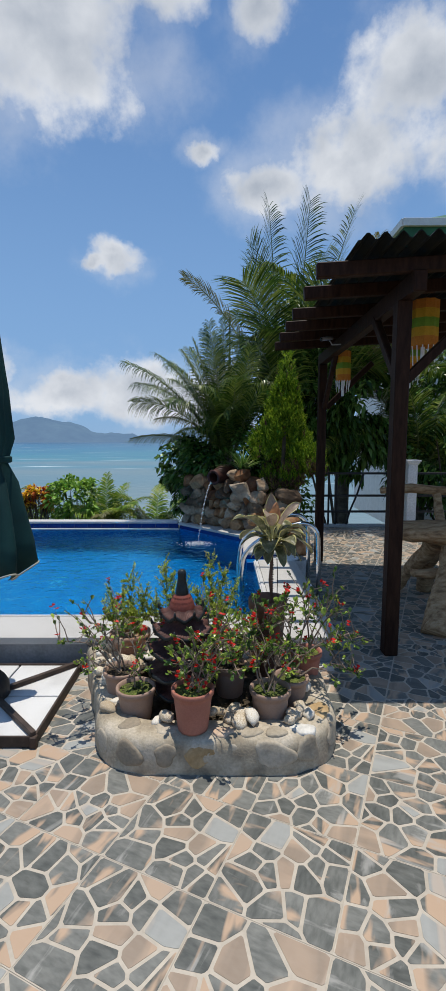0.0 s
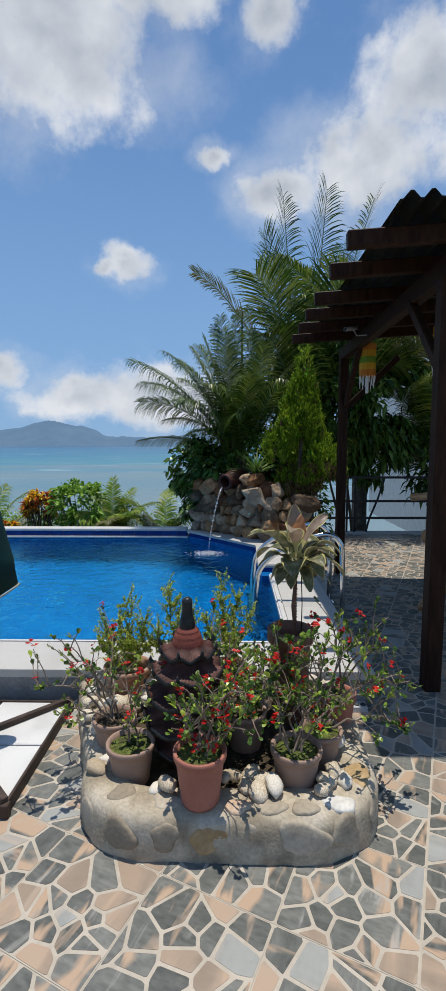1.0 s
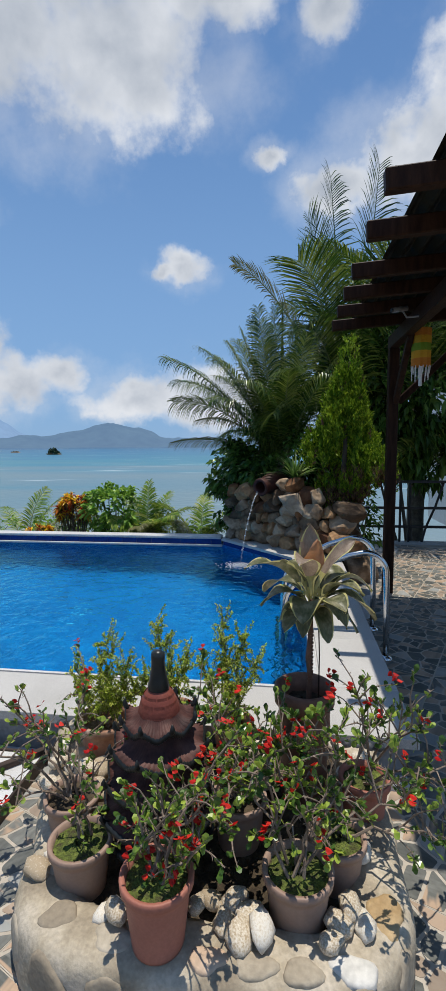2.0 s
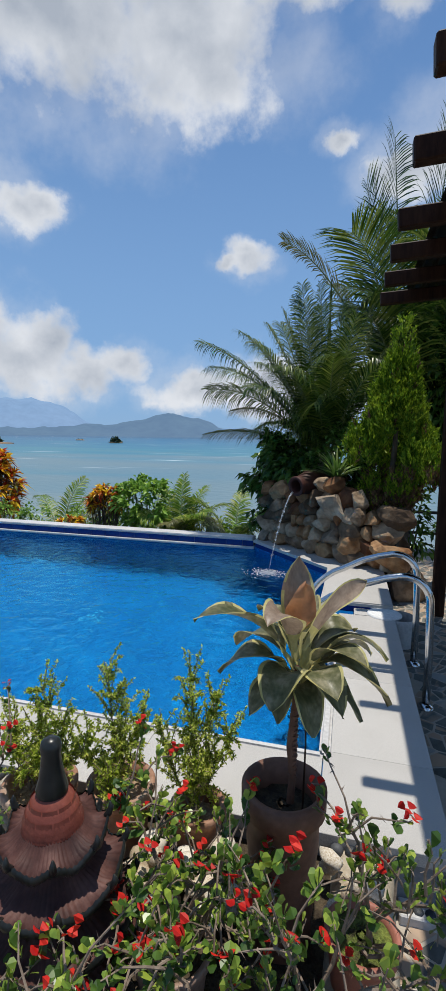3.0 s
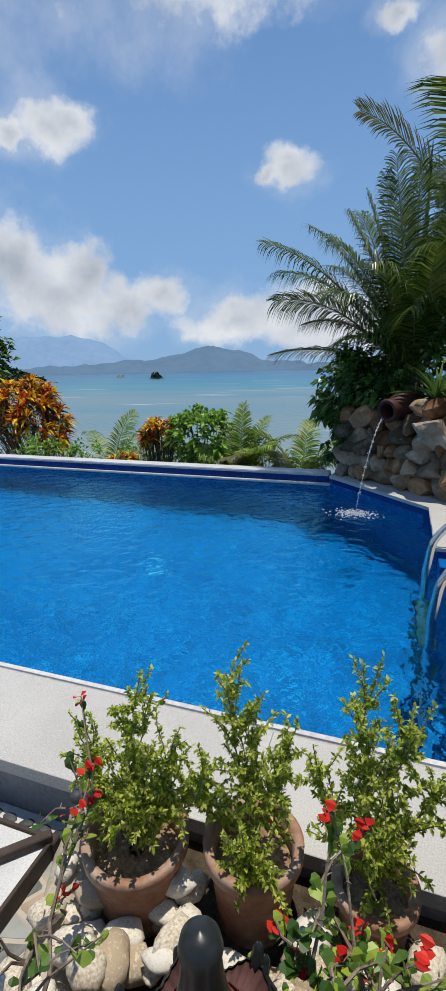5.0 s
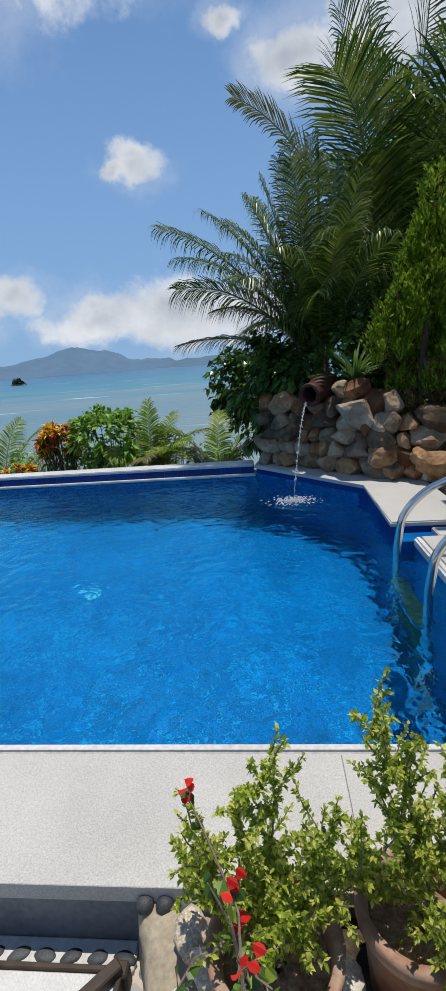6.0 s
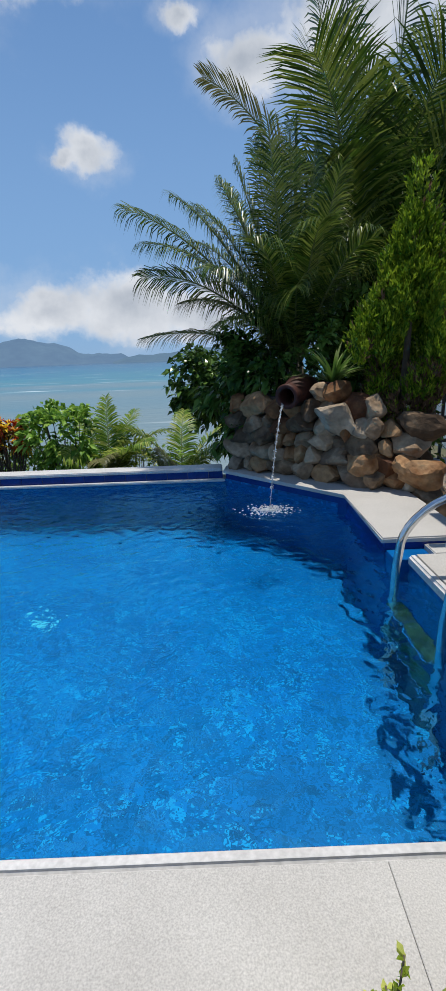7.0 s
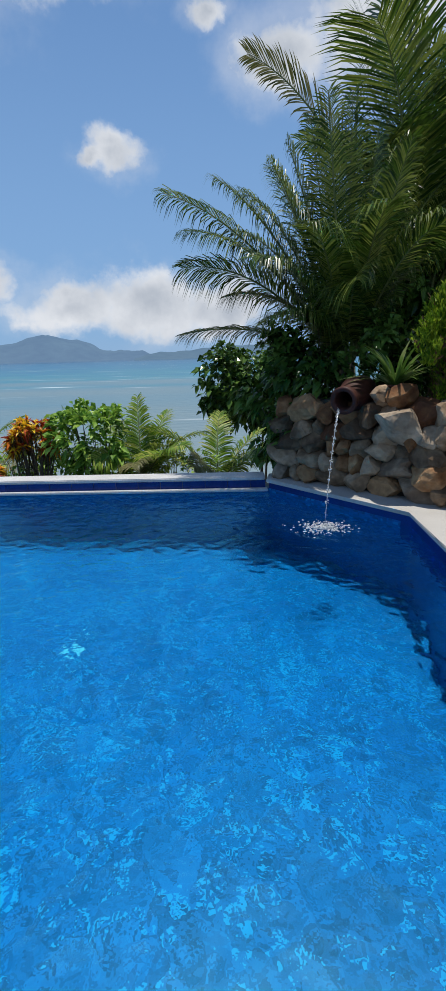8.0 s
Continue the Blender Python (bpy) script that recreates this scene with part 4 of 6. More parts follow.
def pot_parts(th, radius, height, m, soil_m, rim=0.012, ribs=False, soil=0.9):
    """A tapered pot with a rolled rim and an inside, and its soil."""
    g = Geo()
    rb = radius * 0.74
    prof = [(0.0, 0.0), (rb, 0.0), (rb * 1.02, 0.01)]
    for i in range(1, 9):
        k = i / 9
        prof.append((rb + (radius - rim * 0.4 - rb) * k + (0.004 * (i % 2) if ribs else 0), height * 0.86 * k))
    prof += [(radius - rim * 0.4, height * 0.86), (radius + rim * 0.3, height * 0.875), (radius + rim * 0.35, height * 0.99), (radius, height), (radius - rim * 0.7, height * 0.99), (radius - rim * 1.1, height * 0.86), (radius * 0.84, height * 0.5)]
    lathe(g, prof, 32)
    part("pot", g, m, th, smooth=True)
    g = Geo()
    rs = radius - rim * 1.1
    rr = random.Random(int(radius * 1000 + height * 777))
    vs = [(0, 0, height * soil + 0.012)]
    for j in range(1, 6):
        for i in range(24):
            a = 2 * math.pi * i / 24
            q = rs * j / 5
            vs.append((q * math.cos(a), q * math.sin(a), height * soil + 0.012 * (1 - j / 5) + rr.uniform(-0.004, 0.005)))
    g.add(vs, [(0, 1 + i, 1 + (i + 1) % 24) for i in range(24)] + [(1 + j * 24 + i, 1 + j * 24 + (i + 1) % 24, 25 + j * 24 + (i + 1) % 24, 25 + j * 24 + i) for j in range(4) for i in range(24)])
    part("soil", g, soil_m, th, smooth=True)


def arch(p, q, lift, r, k=7, wob=0.012):
    """A wobbly curve from p to q that rises on the way."""
    p, q = Vector(p), Vector(q)
    return [p.lerp(q, i / k) + UP * lift * math.sin(math.pi * i / k) * (1 - 0.3 * i / k) + jitter(r, wob) * (i > 0) for i in range(k + 1)]


def spurge(at, radius, height, m, soil_m, ends, label, seed, dens=1.0, soil=0.9):
    """A potted crown-of-thorns: thorny arching stems, spoon-shaped leaves, red bracts. ends: offsets of the stem tips."""
    r = random.Random(seed)
    th = thing("potted_spurge", label, "potted plant", at, "potted spurge plants in the planter")
    pot_parts(th, radius, height, m, soil_m, soil=soil)
    gs, gl, gf = Geo(), Geo(), Geo()

    def twig(path, r0):
        tube(gs, path, [r0 * (1 - 0.6 * i / (len(path) - 1)) for i in range(len(path))], 5)
        for i in range(1, len(path)):
            for _ in range(3):
                p = path[i - 1].lerp(path[i], r.random())
                gs.add([p + jitter(r, 0.003), p + jitter(r, 0.003), p + jitter(r, 1).normalized() * 0.013], [(0, 1, 2)])

    def tuft(p, d, n, spread):
        for _ in range(n):
            dd = (d + jitter(r, 1.0) * spread + UP * 0.25).normalized()
            size = r.uniform(0.016, 0.034)
            rounded_leaf(gl, p - d * r.uniform(0, 0.05), dd, size, size * 0.62, 0, UP + jitter(r, 0.7))

    def bloom(p):
        for _ in range(r.choice((1, 2, 2, 3))):
            c = p + jitter(r, 0.014)
            tube(gs, [p, c], 0.0012, 3, False)
            f = (UP + jitter(r, 0.9)).normalized()
            for sgn in (1, -1):
                s = f.orthogonal().normalized() * sgn
                s.rotate(Matrix.Rotation(0.4, 3, f))
                rounded_leaf(gf, c, s + f * 0.25, 0.0165, 0.021, 0, f)

    for e in ends:
        base = Vector((r.uniform(-1, 1) * radius * 0.3, r.uniform(-1, 1) * radius * 0.3, height * soil))
        tip = Vector(e)
        path = arch(base, Vector((tip.x * 1.12, tip.y * 1.12, tip.z * 0.9)), r.uniform(0.03, 0.13), r)
        twig(path, 0.0052)
        for i in range(3, len(path)):
            d = (path[i] - path[i - 1]).normalized()
            if i > 4 and r.random() < 0.75 * dens:
                tuft(path[i], d, int(r.randint(3, 6) * dens), 0.9)
            for _ in range(2 if r.random() < 0.5 * dens else 1):
                q = path[i] + (jitter(r, 0.11) + UP * 0.05)
                sub = arch(path[i], q, 0.02, r, 3, 0.006)
                twig(sub, 0.003)
                tuft(q, (q - path[i]).normalized(), int(r.randint(4, 7) * dens) + 1, 0.8)
                if r.random() < 0.17:
                    bloom(q + UP * 0.015)
        tuft(path[-1], (path[-1] - path[-2]).normalized(), 8, 0.8)
        if r.random() < 0.8:
            bloom(path[-1] + UP * 0.02)
    part("stem", gs, M_STEM, th, "grey-brown thorny stems")
    tagged(part("foliage", gl, M_EU_LEAF, th, "small green spoon-shaped leaves"), kind="stuff")
    tagged(part("flower", gf, M_FLOWER, th, "small bright red flowers"), kind="stuff")
    return th


def ends_round(n, spread, z0, z1, seed, bias=(0, 0)):
    r = random.Random(seed)
    out = []
    for i in range(n):
        a = 2 * math.pi * (i + r.random() * 0.7) / n
        q = spread * r.uniform(0.45, 1.0)
        out.append((q * math.cos(a) + bias[0], q * math.sin(a) + bias[1], r.uniform(z0, z1)))
    return out


spurge((-0.135, 2.035, 0.160), 0.092, 0.19, M_POT_RED, M_MOSS, ends_round(5, 0.13, 0.22, 0.34, 1, (0.05, 0.05)) + [(0.10, 0.06, 0.42), (0.02, 0.02, 0.30)], "red plastic pot with a flowering crown-of-thorns", 1)
spurge((-0.42, 2.205, 0.085), 0.092, 0.18, M_POT_TAN, M_MOSS, [(0.0, -0.01, 0.30), (0.02, 0.06, 0.36)], "tan plastic pot with mossy soil and a small sprig", 2, 0.8)
spurge((-0.525, 2.375, 0.085), 0.09, 0.185, M_POT_TAN, M_SOIL, [(-0.22, -0.15, 0.44), (-0.12, -0.16, 0.28), (-0.1, 0.02, 0.42), (-0.16, 0.0, 0.50), (0.0, 0.05, 0.46), (-0.19, 0.10, 0.36), (-0.085, 0.30, 0.40)], "tan plastic pot with arching thorny red-flowered stems", 3, 0.7)
spurge((0.225, 2.175, 0.085), 0.095, 0.19, M_POT_TAN, M_MOSS, ends_round(5, 0.16, 0.28, 0.55, 4, (0.02, 0.05)) + [(-0.20, 0.08, 0.40), (0.26, 0.0, 0.44)], "tan plastic pot with a bushy red-flowered spurge", 4)
spurge((0.345, 2.32, 0.085), 0.085, 0.175, M_POT_TAN, M_MOSS, ends_round(3, 0.17, 0.36, 0.58, 5, (0.04, 0.0)) + [(0.28, -0.06, 0.24), (0.24, 0.02, 0.46)], "tan plastic pot with mossy soil and trailing red-flowered stems", 5)
spurge((0.462, 2.565, 0.085), 0.085, 0.20, M_POT_RED, M_MOSS, [(0.12, -0.2, 0.56), (0.06, -0.25, 0.66), (0.17, -0.26, 0.44), (0.16, -0.29, 0.24), (-0.05, -0.1, 0.62)], "red pot with long arching thorny stems", 6, 0.8)
spurge((0.035, 2.43, 0.085), 0.09, 0.19, M_POT_TAN, M_SOIL, ends_round(14, 0.25, 0.26, 0.50, 7, (0.0, 0.02)) + [(0.2, -0.1, 0.52)], "pot hidden under a dense red-flowered spurge", 7, 1.25)


def lime_shrub(at, radius, height, tips, label, seed):
    """A clay pot with upright twigs of small lime-green leaves."""
    r = random.Random(seed)
    th = thing("potted_shrub", label, "potted plant", at, "lime shrubs along the pool coping")
    pot_parts(th, radius, height, M_POT_TERRA, M_DRYSOIL, rim=0.018, soil=0.76)
    gs, gl = Geo(), Geo()

    def sprig(path, n):
        for i in range(1, len(path)):
            for _ in range(n):
                k = r.random()
                p = path[i - 1].lerp(path[i], k)
                d = ((path[i] - path[i - 1]).normalized() * 0.5 + jitter(r, 1.0)).normalized()
                size = r.uniform(0.008, 0.0165)
                leaf(gl, p, d, size, size * 0.5, 0.1, 0.15, 0, UP + jitter(r, 0.6))

    for tip in tips:
        path = arch((r.uniform(-0.3, 0.3) * radius, r.uniform(-0.3, 0.3) * radius, height * 0.86), tip, 0.0, r, 6, 0.012)
        tube(gs, path, [0.0035 - 0.0004 * i for i in range(7)], 5)
        sprig(path[2:], 14)
        for i in range(2, 7):
            for _ in range(r.randint(4, 7)):
                q = path[i] + jitter(r, 0.10 - 0.009 * i) + UP * r.uniform(0.01, 0.09)
                sub = arch(path[i], q, 0.01, r, 3, 0.004)
                tube(gs, sub, 0.0012, 4, False)
                sprig(sub, 17)
    part("stem", gs, M_STEM, th, "thin woody stems")
    tagged(part("foliage", gl, M_SHRUB_LEAF, th, "tiny lime-green leaves"), kind="stuff")


lime_shrub((-0.555, 2.77, 0.075), 0.115, 0.235, [(0.0, 0.05, 0.52), (-0.12, 0.02, 0.40), (0.10, 0.0, 0.44), (-0.16, 0.05, 0.32), (0.03, -0.06, 0.36), (-0.05, 0.1, 0.40), (0.16, 0.04, 0.36)], "aged orange clay pot with a bushy lime-green shrub", 11)
lime_shrub((-0.295, 2.832, 0.075), 0.106, 0.245, [(-0.07, 0.05, 0.56), (-0.02, 0.03, 0.50), (0.07, 0.02, 0.44), (-0.16, -0.02, 0.34), (0.02, -0.12, 0.30)], "aged clay pot with a leggy lime-green shrub", 12)
lime_shrub((-0.035, 2.853, 0.075), 0.085, 0.205, [(-0.05, 0.03, 0.58), (0.04, 0.05, 0.54), (-0.12, -0.02, 0.42), (0.10, 0.02, 0.44), (0.02, -0.06, 0.36), (-0.04, 0.08, 0.48)], "brown clay pot with a leafy lime-green shrub", 13)


# ---- ti plant ----
def ti_leaf(g, base, az, pitch, length, width, droop, twist, seed, mis=(0, 1)):
    """A broad lance-shaped leaf on a stalk; its margin takes the second material."""
    r = random.Random(seed)
    rows, cols = 11, 8
    us = (-1.0, -0.81, -0.5, -0.12, 0.12, 0.5, 0.81, 1.0)
    d = Vector((math.cos(az) * math.cos(pitch), math.sin(az) * math.cos(pitch), math.sin(pitch)))
    p = Vector(base)
    step = length / (rows - 1)
    ph = r.uniform(0, 6)
    vs = []
    for j in range(rows):
        k = j / (rows - 1)
        side = d.cross(UP)
        side = side.normalized() if side.length > 0.05 else Vector((-math.sin(az), math.cos(az), 0))
        side = (side + side.cross(d) * math.sin(twist * k)).normalized()
        nrm = side.cross(d).normalized()
        w = width * (0.10 if k < 0.12 else max(0.02, math.sin(math.pi * min(1, (k - 0.06) / 0.94) ** 0.85) ** 0.75))
        for i in range(cols):
            u = us[i]
            vs.append(p + side * u * w / 2 + nrm * (abs(u) ** 1.5 * w * 0.20 + 0.016 * math.sin(ph + k * 8 + u * 2) * abs(u)))
        p = p + d * step
        d = (d - UP * droop * step / length * (0.4 + 1.6 * k)).normalized()
    for j in range(rows - 1):
        for i in range(cols - 1):
            q = j * cols + i
            g.f.append((q, q + 1, q + cols + 1, q + cols))
            g.m.append(mis[1] if i in (0, cols - 2) and (i + j + seed) % 9 != 0 else mis[0])
    g.v.extend([tuple(v) for v in vs])


ti = thing("ti_plant", "variegated ti plant with cream-edged leaves in a tall dark pot", "potted plant", (0.256, 2.665, 0.075))
pot_parts(ti, 0.104, 0.475, M_POT_BROWN, M_SOIL, rim=0.02, ribs=True, soil=0.86)
g = Geo()
trunk = [Vector((0.015, 0.01, 0.40)), Vector((0.02, 0.005, 0.50)), Vector((0.012, 0.0, 0.58)), Vector((0.02, 0.0, 0.68)), Vector((0.022, 0.0, 0.80))]
tube(g, trunk, [0.011, 0.009, 0.010, 0.009, 0.007], 9)
for i in range(14):
    k = i / 13
    c = trunk[1].lerp(trunk[3], k)
    tube(g, [c - UP * 0.003, c + UP * 0.003], 0.0118 - 0.0015 * (i % 2), 9)
part("stem", g, M_POT_BROWN, ti, "ringed brown stem")
g = Geo()
tube(g, [(0.05, -0.01, 0.40), (0.052, -0.012, 0.6), (0.046, -0.01, 0.76)], 0.0025, 5)
part("support_stick", g, M_BEAM, ti, "thin dark support stick")
TI = [  # tip from the foot of the crown, lift on the way, width, twist
    ((-0.245, -0.125, 0.135), 0.16, 0.105, 0.3), ((-0.060, -0.185, 0.165), 0.17, 0.085, -0.4), ((-0.190, -0.090, -0.005), 0.13, 0.095, 0.3), ((-0.050, -0.170, -0.035), 0.15, 0.115, 0.1),
    ((-0.045, -0.085, -0.115), 0.16, 0.085, 0.2), ((0.150, 0.080, 0.205), 0.06, 0.062, 0.5), ((0.205, 0.035, 0.020), 0.21, 0.085, -0.3), ((0.160, -0.070, 0.035), 0.15, 0.085, -0.3),
    ((0.212, -0.010, -0.070), 0.17, 0.090, -0.2), ((0.090, -0.160, 0.005), 0.13, 0.090, 0.1), ((0.105, -0.080, -0.080), 0.15, 0.075, 0.2), ((-0.190, 0.090, -0.010), 0.17, 0.090, 0.2),
    ((0.175, 0.150, -0.020), 0.17, 0.085, -0.2), ((-0.070, 0.200, 0.020), 0.18, 0.090, 0.2), ((0.060, 0.210, 0.000), 0.18, 0.090, -0.2), ((0.130, 0.110, 0.060), 0.15, 0.070, 0.2),
    ((-0.120, 0.030, 0.120), 0.13, 0.065, 0.2), ((0.010, 0.130, 0.130), 0.12, 0.070, 0.1), ((-0.110, -0.110, -0.090), 0.10, 0.080, 0.2), ((0.040, -0.110, -0.120), 0.10, 0.080, -0.2),
    ((0.150, -0.030, -0.110), 0.10, 0.075, 0.1), ((-0.130, 0.020, -0.100), 0.10, 0.080, -0.1), ((0.100, 0.100, -0.110), 0.10, 0.080, 0.1),
]


def ti_arch(g, base, tip, lift, width, twist, seed, mis=(0, 1)):
    """A lance-shaped leaf that arches from a short stalk to its hanging tip."""
    r = random.Random(seed)
    base, tip = Vector(base), Vector(tip)
    c = base.lerp(tip, 0.45) + UP * lift
    rows, us = 14, (-1.0, -0.84, -0.5, -0.10, 0.10, 0.5, 0.84, 1.0)
    ph = r.uniform(0, 6)
    flat = Vector((tip.x - base.x, tip.y - base.y, 0)).normalized()
    side0 = flat.cross(UP)
    vs = []
    for j in range(rows):
        k = j / (rows - 1)
        p = base * (1 - k) ** 2 + c * 2 * k * (1 - k) + tip * k * k
        d = ((c - base) * (1 - k) + (tip - c) * k).normalized()
        side = Matrix.Rotation(twist * k, 3, d) @ side0
        nrm = side.cross(d).normalized()
        w = width * (0.13 if k < 0.2 else 0.13 + 0.87 * max(0.0, math.sin(math.pi * ((k - 0.2) / 0.8) ** 0.8)) ** 0.8) if k < 0.99 else width * 0.02
        for u in us:
            vs.append(p + side * u * w / 2 + nrm * (abs(u) ** 1.4 * w * 0.16 + 0.008 * math.sin(ph + k * 9 + u * 2) * abs(u)))
    n = len(us)
    o = len(g.v)
    for j in range(rows - 1):
        for i in range(n - 1):
            q = o + j * n + i
            g.f.append((q, q + 1, q + n + 1, q + n))
            g.m.append(mis[1] if j < 3 or (i in (0, n - 2) and (i + 2 * j + seed) % 8 != 0) else mis[0])
    g.v.extend([tuple(v) for v in vs])


CROWN = Vector((0.026, 0.0, 0.745))
for i, (o, lift, w, tw) in enumerate(TI):
    g = Geo()
    foot = CROWN + Vector((o[0], o[1], 0)).normalized() * 0.010 + UP * (0.012 * (i % 3) + 0.35 * max(0.0, o[2]))
    ti_arch(g, foot, CROWN + Vector((0.008, 0, 0.06)) + Vector(o), lift * 0.85, w * 1.08, tw, i + 2)
    part("leaf", g, [M_TI_TOP if i in (1, 5) else M_TI, M_TI_EDGE], ti, smooth=True)
g = Geo()
ti_leaf(g, (0.02, 0.012, 0.86), radians(100), radians(84), 0.215, 0.088, -0.05, 0.3, 30)
part("leaf", g, [M_TI_TOP, M_TI_EDGE], ti, "upright pinkish top leaf", smooth=True)
g = Geo()
ti_leaf(g, (0.025, -0.012, 0.88), radians(-60), radians(80), 0.15, 0.072, 0.35, 0.5, 33)
part("leaf", g, [M_TI_NEW, M_TI_NEW], ti, "young orange leaf", smooth=True)


# ---- pagoda ornament ----
pagoda = thing("pagoda_ornament", "maroon clay garden pagoda with tiered wavy roofs and a black finial", "garden ornament", (-0.205, 2.335, 0.085))
tiers = [(0.152, 0.11), (0.180, 0.215), (0.168, 0.318), (0.146, 0.415), (0.112, 0.495)]
for j, (rr, z) in enumerate(tiers):
    g = Geo()
    ph = j * 0.4

    def wave(a, i, ph=ph):
        s = max(0.0, math.cos(4 * a + ph / 2)) ** 2 + max(0.0, -math.cos(4 * a + ph / 2)) ** 2
        k = (0, 0.1, 0.45, 1.0, 1.0, 0.9, 0)[i]
        return 1 + (0.09 * s - 0.045) * k, 0.024 * s * k + (0.0022 * math.cos(64 * a) if 0 < i < 4 else 0)

    lathe(g, [(rr * 0.48, 0.052), (rr * 0.60, 0.026), (rr * 0.80, 0.006), (rr * 0.99, -0.006), (rr * 1.0, -0.016), (rr * 0.93, -0.020), (rr * 0.5, -0.004)], 192, (0, 0, z), wave)
    part("roof_tier", g, M_MAROON, pagoda, "wavy ribbed roof tier", smooth=True)
    g = Geo()
    lathe(g, [(rr * 0.975, -0.001), (rr * 1.012, -0.004), (rr * 1.016, -0.017), (rr * 0.95, -0.023)], 192, (0, 0, z), lambda a, i: wave(a, 3))
    part("roof_edge", g, M_BLACKGLAZE, pagoda, "black glazed wavy roof edge", smooth=True)
    for q in range(8):
        g = Geo()
        a = 2 * math.pi * q / 8 - ph / 8
        c = Vector((math.cos(a), math.sin(a), 0)) * rr * 1.04
        tube(g, [c * 0.93 + UP * (z + 0.012), c * 1.02 + UP * (z + 0.020), c * 1.06 + UP * (z + 0.034), c * 1.04 + UP * (z + 0.046)], [0.006, 0.0085, 0.007, 0.002], 6)
        part("roof_horn", g, M_BLACKGLAZE, pagoda, "dark upturned roof tip", smooth=True)
    g = Geo()
    z0 = 0.0 if j == 0 else tiers[j - 1][1] + 0.045
    rb = rr * 0.52
    for q in range(6):
        a = 2 * math.pi * q / 6
        tube(g, [(rb * math.cos(a), rb * math.sin(a), z0), (rb * math.cos(a), rb * math.sin(a), z)], 0.014, 8)
        part("column", g, M_MAROON, pagoda, smooth=True)
        g = Geo()
    lathe(g, [(rb * 0.72, z0), (rb * 0.72, z)], 24)
    lathe(g, [(rb * 1.15, z0), (rb * 1.15, z0 + 0.014), (rb * 0.6, z0 + 0.016)], 32)
    part("storey", g, M_MAROON, pagoda, "clay storey drum", smooth=True)
g = Geo()
lathe(g, [(0.062, 0.515), (0.066, 0.52), (0.064, 0.535), (0.058, 0.556), (0.048, 0.578), (0.034, 0.594), (0.028, 0.60)], 36)
part("dome", g, M_REDBRICK, pagoda, "red brick-patterned dome", smooth=True)
for row, (rz, rr) in enumerate(((0.535, 0.0655), (0.556, 0.060), (0.577, 0.0505))):
    cntb = 11 - row
    for q in range(cntb):
        g = Geo()
        a0 = 2 * math.pi * (q + 0.5 * (row % 2)) / cntb
        a1 = a0 + 2 * math.pi / cntb * 0.9
        vs = []
        for zz, ri in ((rz - 0.009, rr), (rz + 0.008, rr - 0.0035)):
            for s in range(4):
                a = a0 + (a1 - a0) * s / 3
                vs.append((ri * math.cos(a), ri * math.sin(a), zz))
        g.add(vs, [(s, s + 1, s + 5, s + 4) for s in range(3)])
        part("brick", g, M_REDBRICK, pagoda)
g = Geo()
lathe(g, [(0.033, 0.597), (0.034, 0.607), (0.028, 0.628), (0.0225, 0.660), (0.0205, 0.685), (0.0225, 0.70), (0.020, 0.712), (0.012, 0.719), (0.0, 0.721)], 24)
part("finial", g, M_BLACKGLAZE, pagoda, "glossy black finial", smooth=True)


# ---- rock wall with its spout ----
def rock(r, seed, sx, sy, sz):
    """A blocky field stone, centred at its own origin."""
    bm = bmesh.new()
    bmesh.ops.create_icosphere(bm, subdivisions=3, radius=1)
    off = Vector((seed * 5.1, seed * 2.3, seed * 3.9))
    q = random.Random(seed)
    cuts = [(jitter(q, 1).normalized(), q.uniform(0.62, 0.95)) for _ in range(12)]
    for v in bm.verts:
        c = v.co.copy()
        n = (abs(c.x) ** 3.6 + abs(c.y) ** 3.6 + abs(c.z) ** 3.6) ** (1 / 3.6)
        c = c / n
        k = 1 + 0.26 * noise.noise(c * 0.9 + off) + 0.10 * noise.noise(c * 2.1 + off) + 0.05 * noise.noise(c * 6 + off)
        c = c * k
        for nrm, lim in cuts:
            over = c.dot(nrm) - lim
            if over > 0:
                c = c - nrm * over
        c = c * (1 + 0.05 * noise.noise(c * 4 + off) + 0.035 * noise.noise(c * 9 + off))
        v.co = Vector((c.x * sx, c.y * sy, c.z * sz)) * 1.16
    return bm


rock_wall = thing("rock_wall", "rough stacked field-stone wall behind the pool", "rock wall", kind="structure")
WL = [Vector((-0.60, 7.07)), Vector((0.40, 6.17)), Vector((0.80, 6.0)), Vector((1.04, 6.25))]
seglen = [(b - a).length for a, b in zip(WL, WL[1:])]


def wall_at(s):
    for a, b, l in zip(WL, WL[1:], seglen):
        if s <= l or b is WL[-1]:
            return a.lerp(b, min(1, s / l)), (b - a).normalized()
        s -= l


rr = random.Random(12)
total = sum(seglen)
z, course = ZR, 0
g = Geo()
for s0, s1 in ((0.0, seglen[0]), (seglen[0], seglen[0] + seglen[1]), (seglen[0] + seglen[1], total)):
    (a, d), (b, _) = wall_at(s0 + 1e-4), wall_at(s1 - 1e-4)
    nn = Vector((-d.y, d.x))
    hgt = 0.92 if s0 < 1 else 0.62
    a2, b2 = a + nn * 0.10, b + nn * 0.10
    a3, b3 = a + nn * 0.45, b + nn * 0.45
    g.add([(p.x, p.y, zz) for zz in (-0.2, hgt) for p in (a2, b2, b3, a3)], [(0, 1, 5, 4), (1, 2, 6, 5), (2, 3, 7, 6), (3, 0, 4, 7), (4, 5, 6, 7)])
part("core", g, M_MORTAR, rock_wall, "dark mortar core")
